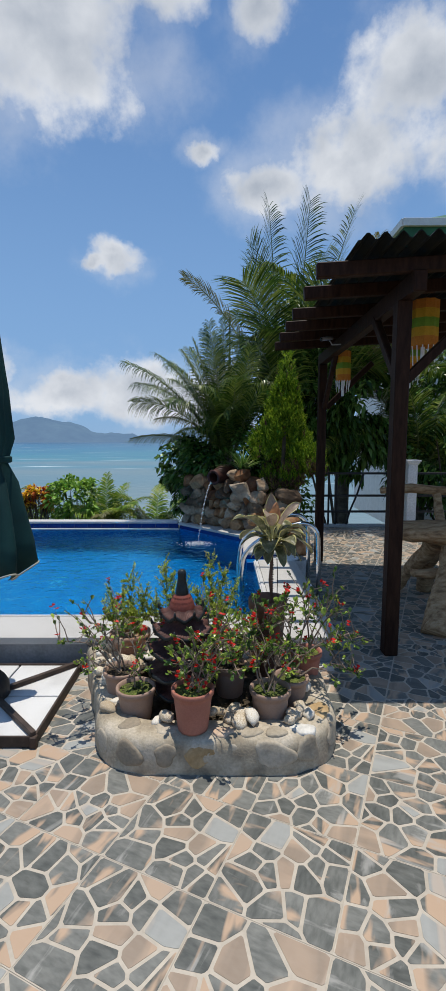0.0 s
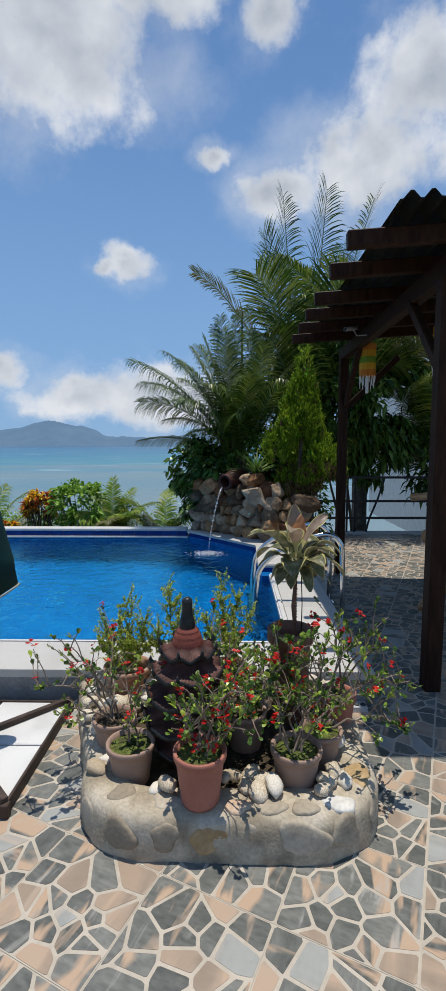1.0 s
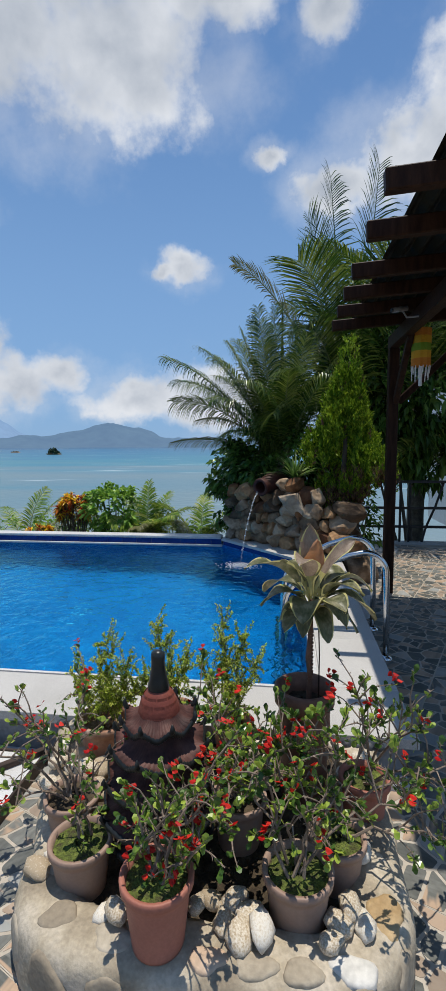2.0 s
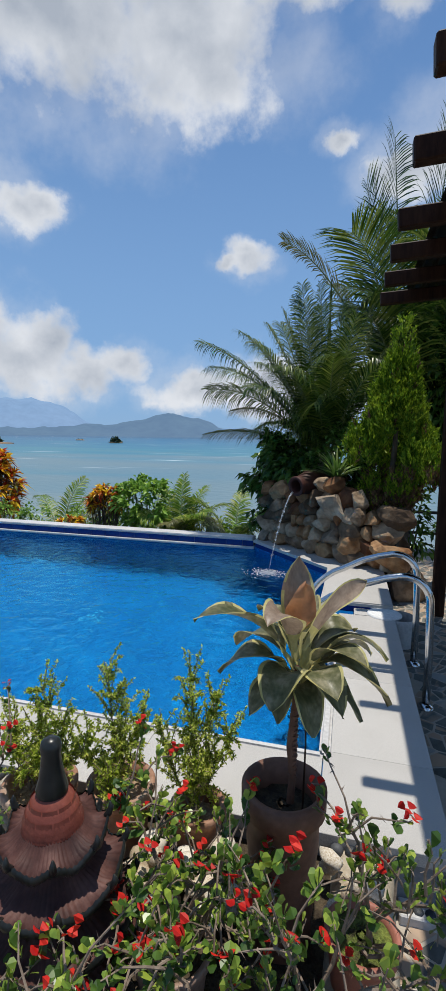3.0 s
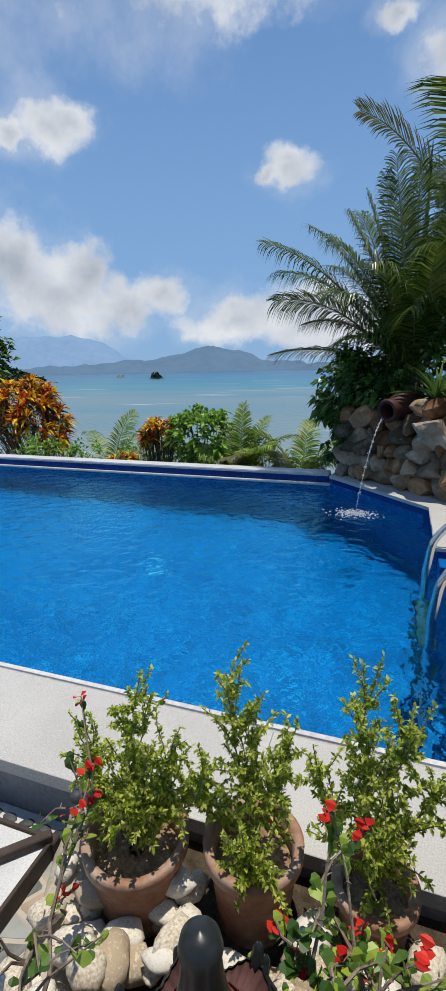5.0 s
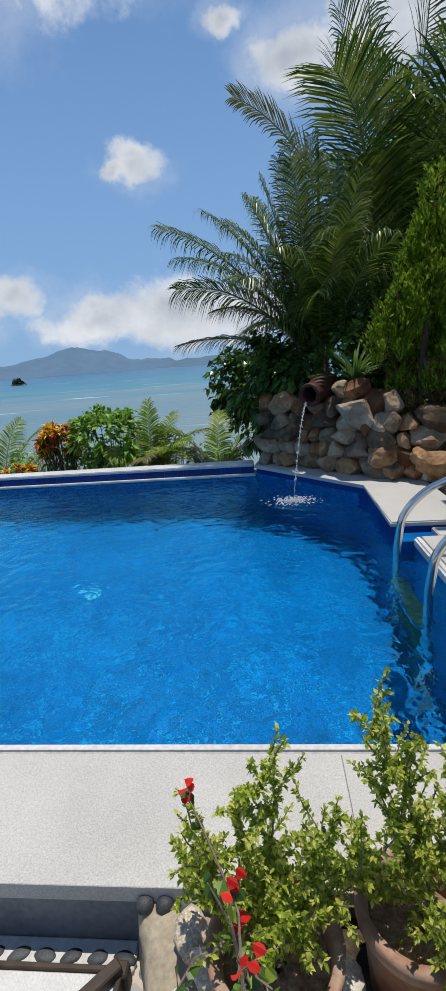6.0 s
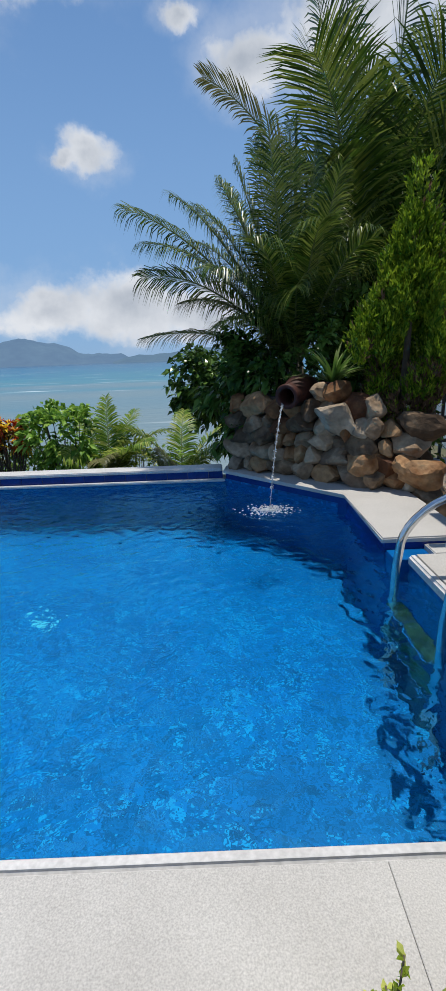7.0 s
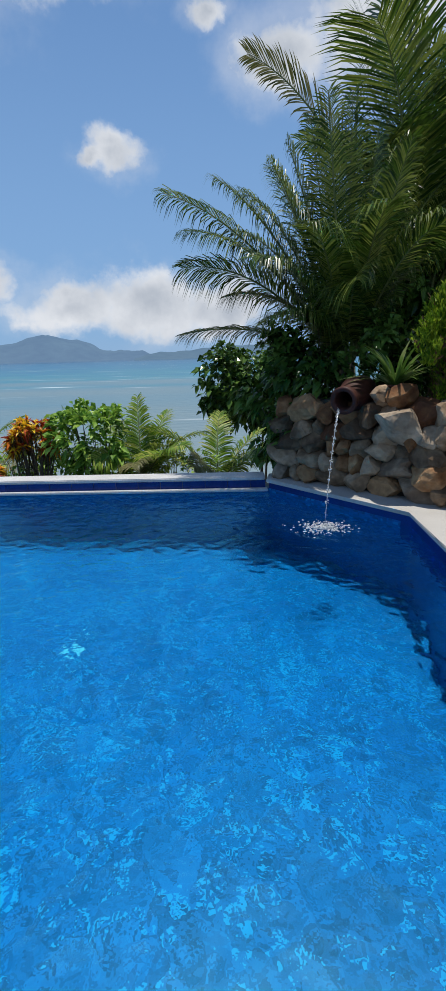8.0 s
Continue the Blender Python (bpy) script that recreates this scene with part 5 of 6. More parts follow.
while z < 0.98:
    h = rr.uniform(0.115, 0.165)
    s = 0.02 - (0.06 if course % 2 else 0)
    while s < total:
        w = rr.choice((rr.uniform(0.10, 0.15), rr.uniform(0.17, 0.25), rr.uniform(0.22, 0.31)))
        c, d = wall_at(max(0, s + w / 2))
        top = 0.90 + 0.10 * min(1, s / 0.5) + 0.03 * math.sin(s * 9) if s < 1.3 else 0.98 - (s - 1.3) * 0.8
        if z + h * 0.55 < top:
            nn = Vector((-d.y, d.x))
            dep = 0.10 + rr.uniform(-0.02, 0.02)
            bm = rock(rr, rr.random() * 90, w * 0.55, dep, h * rr.uniform(0.52, 0.72))
            m = rr.choice((M_ROCK_RUST, M_ROCK_RUST, M_ROCK_RUST, M_ROCK, M_ROCK, M_ROCK, M_ROCK, M_ROCK_PALE))
            ob = part("stone", bm, m, rock_wall)
            q = c + nn * (0.075 + rr.uniform(-0.015, 0.02))
            ob.matrix_local = Matrix.Translation((q.x, q.y, z + h / 2 + rr.uniform(-0.02, 0.02))) @ Matrix.Rotation(math.atan2(d.y, d.x), 4, "Z") @ Euler((rr.uniform(-0.18, 0.18), rr.uniform(-0.24, 0.24), rr.uniform(-0.15, 0.15))).to_matrix().to_4x4()
        s += w * 0.98
    z += h * 0.95
    course += 1
# the large pale slab beside the spout
ob = part("stone", rock(rr, 33.3, 0.165, 0.11, 0.125), M_ROCK_PALE, rock_wall, "large pale slanting stone")
ob.matrix_local = Matrix.Translation((0.24, 6.30, 0.78)) @ Euler((0.1, 0.35, -0.6)).to_matrix().to_4x4()
ob = part("stone", rock(rr, 71.0, 0.13, 0.12, 0.11), M_ROCK_RUST, rock_wall)
ob.matrix_local = Matrix.Translation((0.80, 5.97, 0.40)) @ Euler((0.1, 0.1, 0.3)).to_matrix().to_4x4()
ob = part("stone", rock(rr, 55.0, 0.19, 0.14, 0.15), M_ROCK, rock_wall)
ob.matrix_local = Matrix.Translation((0.93, 6.06, 0.14)) @ Euler((0.1, 0.1, 0.6)).to_matrix().to_4x4()

jar = thing("spout_jar", "dark red clay jar lying on the wall as a water spout", "jar", (0.0, 0.0, 0.0))
mouth, back = Vector((-0.135, 6.47, 0.945)), Vector((0.15, 6.86, 1.01))
ax = (back - mouth).normalized()
qt = ax.to_track_quat("Z", "Y").to_matrix().to_4x4()
g = Geo()
L = (back - mouth).length
lathe(g, [(0.062, 0.20), (0.062, 0.02), (0.070, 0.0), (0.092, 0.0), (0.098, 0.015), (0.094, 0.05), (0.088, 0.09), (0.105, 0.14), (0.125, 0.24), (0.12, 0.36), (0.08, L - 0.02), (0.0, L)], 32)
ob = part("jar_body", g, M_JAR, jar, smooth=True)
ob.matrix_local = Matrix.Translation(mouth) @ qt @ Matrix.Diagonal((1.06, 1.06, 0.95, 1))

fountain = thing("water_jet", "thin stream of water falling from the spout into the pool", "water jet", (-0.15, 6.47, 0.0))
g = Geo()
rj = random.Random(3)
path = []
for i in range(16):
    k = i / 15
    path.append((-0.01 - 0.16 * k, 0.0 - 0.45 * k, 0.885 - 0.743 * (0.3 * k + 0.7 * k * k)))
tube(g, path, [0.0052 - 0.0036 * i / 15 + 0.0018 * rj.random() for i in range(16)], 8)
M_JET = bpy.data.materials.new("falling_water")
M_JET.use_nodes = True
pj = M_JET.node_tree.nodes["Principled BSDF"]
pj.inputs["Base Color"].default_value, pj.inputs["Roughness"].default_value, pj.inputs["Transmission Weight"].default_value, pj.inputs["IOR"].default_value = (0.92, 0.95, 0.97, 1), 0.08, 0.75, 1.33
part("stream", g, M_JET, fountain, "clear falling water", smooth=True)
g = Geo()
for i in range(150):
    k = rj.random()
    p = Vector(path[min(15, int(k * 15))]) + jitter(rj, 0.012)
    pebble(g, p, rj.uniform(0.0015, 0.0035), (1, 1, 1.4), 0.0, 0, 1)
for i in range(520):
    a, q = rj.uniform(0, 6.28), abs(rj.gauss(0, 0.075))
    pebble(g, (-0.17 + q * math.cos(a) * 1.5, -0.455 + q * math.sin(a) * 0.9, ZW + 0.004 + abs(rj.gauss(0, 0.012)) * (1 if q < 0.12 else 0.3)), rj.uniform(0.002, 0.0065), (1.4, 1.2, 0.7), 0.2, i, 1)
pebble(g, (-0.17, -0.455, ZW + 0.004), 1.0, (0.035, 0.022, 0.012), 0.4, 5, 3)
tagged(part("splash", g, M_FOAM, fountain, "white splash droplets", smooth=True), kind="stuff")


# ---- palms ----
def leaflets(g, pts, n, leaflen, width, r, hang, v, stalk, roll, twist, side0, lean=0.5):
    """The rib along pts and its two rows of bending leaflets."""
    N = len(pts) - 1
    size = (pts[-1] - pts[0]).length
    tube(g, pts, [0.016 * (size / 2) ** 0.5 * (1 - 0.85 * i / N) for i in range(N + 1)], 6, mi=1)
    for i in range(n):
        k = stalk + (1 - stalk) * (i + 0.5) / n
        x = k * N
        j = min(N - 1, int(x))
        q = pts[j].lerp(pts[j + 1], x - j)
        d = (pts[j + 1] - pts[j]).normalized()
        s = d.cross(UP)
        s = s.normalized() if s.length > 0.1 else side0
        s = Matrix.Rotation(roll + twist * k, 3, d) @ s
        nrm = s.cross(d)
        prof = math.sin(math.pi * min(1, 0.16 + k * 0.84)) ** 0.55
        for sg in (1, -1):
            if r.random() < 0.04:
                continue
            ll = leaflen * (0.30 + 0.75 * prof) * r.uniform(0.82, 1.1)
            sweep = lean + 0.85 * k * k + r.uniform(-0.10, 0.10)
            dd = (s * sg + d * sweep + nrm * (v + r.uniform(-0.12, 0.12)) + jitter(r, 0.06)).normalized()
            ws = (d - dd * d.dot(dd)).normalized() * width * (0.6 + 0.4 * prof) * 0.5
            h = hang * r.uniform(0.7, 1.3)
            p1 = q + dd * ll * 0.36 - UP * h * ll * 0.03
            p2 = q + dd * ll * 0.70 - UP * h * ll * 0.17
            p3 = q + dd * ll * 0.95 - UP * h * ll * 0.46
            g.add([q - ws * 0.5, q + ws * 0.5, p1 + ws, p1 - ws, p2 + ws * 0.8, p2 - ws * 0.8, p3], [(0, 1, 2, 3), (3, 2, 4, 5), (5, 4, 6)], 0)


def frond(base, az, pitch, length, droop, n, leaflen, width, m, parent, seed, hang=0.85, v=0.24, stalk=0.12):
    """A feather-shaped palm frond; az and pitch in degrees at its foot."""
    r = random.Random(seed)
    g = Geo()
    N = 22
    p = Vector(base)
    a, e = radians(az), radians(pitch)
    pts = [p.copy()]
    side0 = Vector((-math.sin(a), math.cos(a), 0))
    bend, roll, twist = r.uniform(-0.35, 0.35), r.uniform(-0.5, 0.5), r.uniform(-0.9, 0.9)
    for i in range(N):
        e -= radians(droop) / N * (0.35 + 1.3 * i / N)
        a += bend / N
        p = p + Vector((math.cos(a) * math.cos(e), math.sin(a) * math.cos(e), math.sin(e))) * length / N
        pts.append(p.copy())
    leaflets(g, pts, n, leaflen, width, r, hang, v, stalk, roll, twist, side0)
    return part("frond", g, [m, M_RACHIS], parent)


def arched_frond(base, tip, lift, n, leaflen, width, m, parent, seed, hang, v, stalk, lean):
    """A frond that arches from base to tip, lifted by so many metres on the way."""
    r = random.Random(seed)
    g = Geo()
    base, tip = Vector(base), Vector(tip)
    c = base.lerp(tip, 0.5) + UP * lift
    N = 22
    pts = [base * (1 - k) ** 2 + c * 2 * k * (1 - k) + tip * k * k for k in (i / N for i in range(N + 1))]
    o = tip - base
    leaflets(g, pts, n, leaflen, width, r, hang, v, stalk, r.uniform(-0.35, 0.35), r.uniform(-0.6, 0.6), Vector((-o.y, o.x, 0)).normalized(), lean)
    return part("frond", g, [m, M_RACHIS], parent)


def big_palm(name, label, at, trunk_h, trunk_r, tips, n, leaflen, width, hang, v, stalk, dry, lean):
    """tips: x, y, z of each frond's end in the world and its lift."""
    th = thing(name, label, "palm", at, "palms behind the pool")
    g = Geo()
    tube(g, [Vector((0, 0, trunk_h * i / 8)) for i in range(9)], [trunk_r * (1.25 - 0.4 * i / 8 + 0.06 * (i % 2)) for i in range(9)], 12)
    part("trunk", g, M_TRUNK, th, smooth=True)
    for i, (x, y, z, lift) in enumerate(tips):
        o = Vector((x - at[0], y - at[1], z - at[2]))
        b = Vector((o.x, o.y, 0)).normalized() * 0.06 + UP * trunk_h
        arched_frond(b, o, lift, n, leaflen * (0.55 if i in dry else 1), width, M_PALM_DRY if i in dry else M_PALM, th, i * 13 + n, hang, v, stalk, lean + (0.5 if i in dry else 0))
    return th


def palm(name, label, at, trunk_h, trunk_r, spec, leaflen, width, m=None, n=58, group="palms", lean=(0, 0)):
    """spec: azimuth, pitch, length, droop of each frond."""
    th = thing(name, label, "palm", at, group)
    g = Geo()
    pts = [Vector((lean[0] * (i / 8) ** 2, lean[1] * (i / 8) ** 2, trunk_h * i / 8)) for i in range(9)]
    tube(g, pts, [trunk_r * (1.25 - 0.4 * i / 8 + 0.06 * (i % 2)) for i in range(9)], 12)
    part("trunk", g, M_TRUNK, th, smooth=True)
    for i, (a, e, ln, dr) in enumerate(spec):
        frond(pts[-1] + Vector((0.05 * math.cos(radians(a)), 0.05 * math.sin(radians(a)), 0)), a, e, ln, dr, n, leaflen, width, (m or M_PALM) if i % 7 != 5 else M_PALM_DRY, th, int(at[0] * 100 + i * 7 + at[1]))
    return th


big_palm("feather_palm", "bushy dark green feather palm behind the rock wall", (0.1, 7.5, -0.3), 1.5, 0.10,
         [(-1.5, 7.5, 2.62, 0.50), (-1.05, 7.8, 2.80, 0.45), (-1.30, 7.3, 2.28, 0.55), (-1.36, 7.42, 2.02, 0.50), (-1.40, 7.45, 1.47, 0.30), (-0.20, 7.1, 3.12, 0.10), (-0.45, 7.5, 2.95, 0.25), (0.10, 7.5, 3.25, 0.05),
          (0.55, 7.6, 2.95, 0.2), (0.95, 7.8, 2.7, 0.4), (0.4, 7.0, 2.75, 0.25), (-0.35, 6.85, 2.2, 0.5), (0.2, 6.75, 2.3, 0.5), (0.7, 6.95, 2.2, 0.5), (-0.75, 6.95, 2.0, 0.5), (-0.9, 8.1, 2.45, 0.5),
          (-0.65, 7.1, 1.55, 0.4), (1.0, 7.4, 2.1, 0.55), (0.3, 8.2, 2.8, 0.3), (-0.55, 7.9, 2.9, 0.3), (-1.0, 7.2, 1.75, 0.45), (0.0, 6.8, 1.8, 0.5), (-0.1, 7.9, 3.1, 0.15), (-0.8, 7.5, 2.6, 0.45), (-0.3, 7.3, 3.05, 0.05), (0.0, 7.2, 3.15, 0.05), (0.25, 7.35, 3.0, 0.1), (-0.6, 7.3, 2.75, 0.3)],
         112, 0.43, 0.0125, 1.3, 0.28, 0.08, (4, 20), 0.55)
big_palm("coconut_palm", "tall coconut palm with long arching fronds", (1.12, 8.6, -0.9), 2.5, 0.14,
         [(-0.72, 9.25, 4.42, 0.9), (0.30, 7.8, 3.9, 1.0), (0.80, 8.9, 5.5, 0.2), (1.47, 8.6, 5.45, 0.1), (2.25, 8.7, 5.35, 0.3), (1.64, 7.9, 3.9, 1.0), (0.45, 8.5, 4.75, 0.4), (2.8, 8.9, 4.6, 0.7), (3.1, 8.5, 3.5, 0.9), (2.7, 8.3, 2.6, 0.9),
          (0.35, 7.9, 3.0, 1.0), (0.6, 9.5, 4.8, 0.4), (1.9, 9.4, 4.9, 0.4), (2.3, 7.8, 4.0, 0.8)],
         84, 0.95, 0.021, 0.45, 0.22, 0.14, (0,), 0.30)
palm("coconut_palm", "low coconut palm behind the railing", (3.9, 9.6, -1.4), 2.2, 0.14,
     [(i * 41 % 360, 68 - 9 * (i % 5), 2.9, 62) for i in range(15)], 0.62, 0.030, n=90, group="palms behind the pool")
palm("coconut_palm", "coconut palm above the far railing", (2.5, 10.1, -1.9), 4.0, 0.14,
     [(i * 53 % 360, 82 - 11 * (i % 5), 3.3, 55) for i in range(22)], 0.62, 0.030, n=90, group="palms behind the pool")


# ---- bushes and trees ----
def crown(g, c, radii, n, size, r, width=0.5, droop=0.3, shell=0.55, mi=0, clump=0, up=0.2, ratio=(0.7, 1.25)):
    """n leaves in an uneven ellipsoid, thicker towards its skin, gathered round clumps."""
    c = Vector(c)
    heads = []
    for _ in range(clump):
        d = jitter(r, 1)
        d = d.normalized() * r.uniform(shell, 1.0)
        heads.append(Vector((d.x * radii[0], d.y * radii[1], d.z * radii[2])))
    for i in range(n):
        if heads:
            h = r.choice(heads)
            o = h + jitter(r, 1) * min(radii) * 0.26
        else:
            d = jitter(r, 1).normalized() * (shell + (1 - shell) * r.random())
            o = Vector((d.x * radii[0], d.y * radii[1], d.z * radii[2]))
        out = o.normalized()
        dd = (out * 0.7 + jitter(r, 0.8) + UP * up).normalized()
        s = size * r.uniform(*ratio)
        leaf(g, c + o, dd, s, s * width, droop, 0.12, mi, UP + jitter(r, 0.8))
    return heads


def twigs(g, foot, c, heads, r, r0):
    foot, c = Vector(foot), Vector(c)
    for h in heads[:40 if r0 < 0.04 else 3]:
        tube(g, [foot, foot.lerp(c + h, 0.45) + jitter(r, 0.05), c + h], [r0, r0 * 0.6, r0 * 0.2], 5, False)


def bush(name, label, foot, c, radii, n, size, m, seed, width=0.5, droop=0.3, clump=30, cat="bush", stem=0.012, shell=0.5, up=0.2, extra=None):
    r = random.Random(seed)
    th = thing(name, label, cat, foot)
    f = Vector(foot)
    gl, gs = Geo(), Geo()
    heads = crown(gl, Vector(c) - f, radii, n, size, r, width, droop, shell, 0, clump, up)
    twigs(gs, (0, 0, 0), Vector(c) - f, heads, r, stem)
    part("stem", gs, M_BARK, th)
    tagged(part("foliage", gl, m, th), kind="stuff")
    return th, r, heads


bush("broadleaf_tree", "dark glossy broad-leaved tree on the slope behind the rock wall", (-0.5, 12.7, -3.4), (-0.62, 12.6, 0.72), (1.0, 0.7, 0.85), 3400, 0.16, M_FICUS, 5, 0.66, 0.45, 60, "tree", 0.045, up=0.0)
bush("rubber_bush", "dark glossy broad-leaved bush under the palms", (0.15, 7.3, -0.4), (0.1, 7.3, 0.95), (1.0, 0.42, 0.75), 5200, 0.11, M_FICUS, 6, 0.55, 0.5, 90, up=0.0)
bush("broadleaf_tree", "dense dark broad-leaved tree beyond the railing", (2.2, 8.9, -1.0), (2.0, 9.0, 2.15), (1.45, 0.8, 1.25), 12000, 0.16, M_FICUS, 7, 0.5, 0.6, 110, "tree", 0.041, up=-0.1)
bush("broadleaf_tree", "broad-leaved tree behind the pergola", (4.6, 9.3, -1.0), (4.4, 9.2, 1.0), (1.2, 0.8, 1.2), 3600, 0.15, M_FICUS, 8, 0.5, 0.6, 80, "tree", 0.05, up=-0.1)
bush("green_shrub", "fresh green leafy shrub behind the pool rim", (-2.45, 8.0, -0.6), (-2.42, 8.0, 0.48), (0.50, 0.30, 0.56), 1500, 0.105, M_FRESH, 9, 0.5, 0.35, 34)
bush("yellow_bush", "yellow-green bush below the pool rim", (-1.72, 8.35, -0.9), (-1.72, 8.3, 0.16), (0.26, 0.22, 0.30), 600, 0.07, M_SHRUB_LEAF, 10, 0.4, 0.3, 26)
bush("green_shrub", "low green shrub below the pool rim", (-1.35, 8.1, -0.6), (-1.3, 8.1, 0.0), (0.35, 0.25, 0.26), 420, 0.07, M_FRESH, 19, 0.45, 0.3, 22)
bush("green_shrub", "low green hedge plant at the pool rim", (-4.9, 8.0, -0.6), (-4.9, 8.0, 0.12), (0.9, 0.3, 0.26), 1200, 0.07, M_FRESH, 20, 0.45, 0.3, 40)
bush("broadleaf_tree", "leafy green tree on the slope", (-14.4, 15.0, -4.5), (-14.6, 15.0, 1.5), (2.0, 1.6, 2.7), 9000, 0.30, M_FICUS, 21, 0.5, 0.4, 100, "tree", 0.10)
bush("green_shrub", "bright leafy bush beside the stone wall", (0.95, 6.9, -0.1), (0.9, 6.75, 0.65), (0.4, 0.3, 0.45), 700, 0.08, M_FICUS, 22, 0.5, 0.4, 30)


def croton(label, foot, c, radii, heads_n, size, seed):
    """Rosettes of long yellow, orange and red leaves on a round bush."""
    r = random.Random(seed)
    th = thing("croton", label, "croton", foot, "crotons behind the pool rim")
    gl, gd, gs = Geo(), Geo(), Geo()
    f, c = Vector(foot), Vector(c)
    for i in range(heads_n):
        d = jitter(r, 1)
        d.z = abs(d.z) * 1.1 - 0.25
        d = d.normalized() * r.uniform(0.7, 1.0)
        h = c - f + Vector((d.x * radii[0], d.y * radii[1], d.z * radii[2]))
        ax = (d + UP * 0.7).normalized()
        tube(gs, [Vector((0, 0, 0)), h * 0.5 + jitter(r, 0.05), h], [0.012, 0.008, 0.004], 5, False)
        for k in range(26):
            dd = (ax * r.uniform(0.1, 1.1) + jitter(r, 0.95)).normalized()
            s = size * r.uniform(0.6, 1.1)
            leaf(gl if k < 17 else gd, h - ax * (0.0 if k < 17 else size * 0.35), dd, s, s * 0.24, 0.35, 0.2, 0, UP + jitter(r, 0.5))
    part("stem", gs, M_BARK, th)
    part("bright_foliage", gl, M_CROTON, th, "yellow, orange and red leaves")
    part("old_foliage", gd, M_CROTON_DK, th, "dark bronze older leaves")


croton("yellow and red croton bush behind the pool rim", (-3.12, 8.0, -0.6), (-3.1, 8.0, 0.44), (0.27, 0.22, 0.30), 52, 0.14, 31)
croton("small orange croton at the pool rim", (-3.62, 7.9, -0.5), (-3.62, 7.85, 0.10), (0.2, 0.14, 0.15), 12, 0.13, 32)
croton("large orange and bronze croton bush", (-6.2, 9.2, -1.2), (-6.5, 9.1, 0.42), (1.0, 0.6, 0.85), 110, 0.27, 33)

for pname, plabel, pat, spec, ll in (
        ("small_palm", "young feathery palm behind the pool rim", (-1.98, 8.1, -0.5), [(100, 80, 1.0, 30), (170, 55, 0.85, 70), (20, 60, 0.9, 60), (60, 70, 0.95, 45), (140, 72, 0.95, 50), (280, 55, 0.75, 70), (320, 60, 0.85, 60), (230, 60, 0.75, 70)], 0.26),
        ("small_palm", "young feathery palm beside the rock wall", (-1.12, 7.95, -0.5), [(150, 58, 1.05, 60), (95, 70, 0.95, 50), (40, 60, 1.0, 60), (175, 45, 0.95, 65), (10, 52, 0.95, 65), (250, 55, 0.8, 70), (310, 58, 0.8, 65)], 0.28),
        ("small_palm", "drooping young palm on the slope", (-4.35, 8.7, -0.8), [(150, 60, 1.35, 75), (20, 55, 1.45, 90), (60, 70, 1.3, 60), (100, 72, 1.3, 50), (190, 50, 1.2, 70), (340, 52, 1.3, 85), (290, 50, 1.0, 80), (240, 50, 1.0, 80)], 0.30),
        ("small_palm", "broad-fronded palm at the terrace's edge", (-10.3, 10.4, -1.6), [(20, 70, 2.6, 60), (60, 75, 2.8, 50), (0, 55, 2.3, 75), (120, 70, 2.6, 60), (340, 62, 2.4, 70), (160, 60, 2.4, 70), (300, 55, 2.2, 80), (250, 60, 2.2, 80), (40, 82, 3.2, 35)], 0.5)):
    palm(pname, plabel, pat, 0.45 if ll < 0.4 else 1.4, 0.05, spec, ll, 0.017 if ll < 0.4 else 0.03, M_PALM_SOFT if ll < 0.4 else M_PALM, 60, "young palms on the slope")

bush("green_shrub", "leafy green bush under the crotons", (-3.3, 8.15, -0.6), (-3.3, 8.15, 0.12), (0.55, 0.25, 0.26), 700, 0.08, M_FRESH, 23, 0.45, 0.3, 26)
bush("green_shrub", "leafy green bush on the slope", (-8.2, 9.6, -1.2), (-8.2, 9.6, 0.0), (1.3, 0.6, 0.5), 1500, 0.11, M_FICUS, 24, 0.45, 0.3, 40)
bush("broadleaf_tree", "leafy tree in front of the house", (6.6, 12.2, -1.5), (6.4, 12.0, 2.2), (2.0, 1.2, 2.2), 5200, 0.22, M_FICUS, 25, 0.5, 0.5, 90, "tree", 0.07, up=-0.1)

# cypress on the wall
r = random.Random(41)
cyp = thing("dwarf_cypress", "flame-shaped bright green dwarf cypress above the rock wall", "conifer", (0.79, 6.42, 0.3))
gl, gs, gb = Geo(), Geo(), Geo()
tube(gs, [(0, 0, -0.3), (0.01, 0, 0.8), (0.04, 0, 2.0)], [0.04, 0.03, 0.006], 8)
lobes = [(Vector((0.05, 0, 1.25)), 0.98, 0.13), (Vector((-0.03, -0.05, 1.15)), 0.75, 0.13), (Vector((0.12, -0.03, 1.15)), 0.72, 0.12)]
for i in range(58):
    a, k = i * 2.39996 + r.uniform(-0.3, 0.3), r.random()
    q = 0.56 * (1 - k) ** 0.92 * r.uniform(0.6, 1.0) + 0.02
    lobes.append((Vector((q * math.cos(a) + 0.04 * k, q * math.sin(a) * 0.85, 0.62 + 0.95 * k - 0.18 * q)), r.uniform(0.26, 0.46), r.uniform(0.065, 0.105)))
for i in range(16):
    a = r.uniform(0, 6.283)
    lobes.append((Vector((0.22 * math.cos(a), 0.2 * math.sin(a), r.uniform(0.3, 0.6))), 0.3, 0.10))
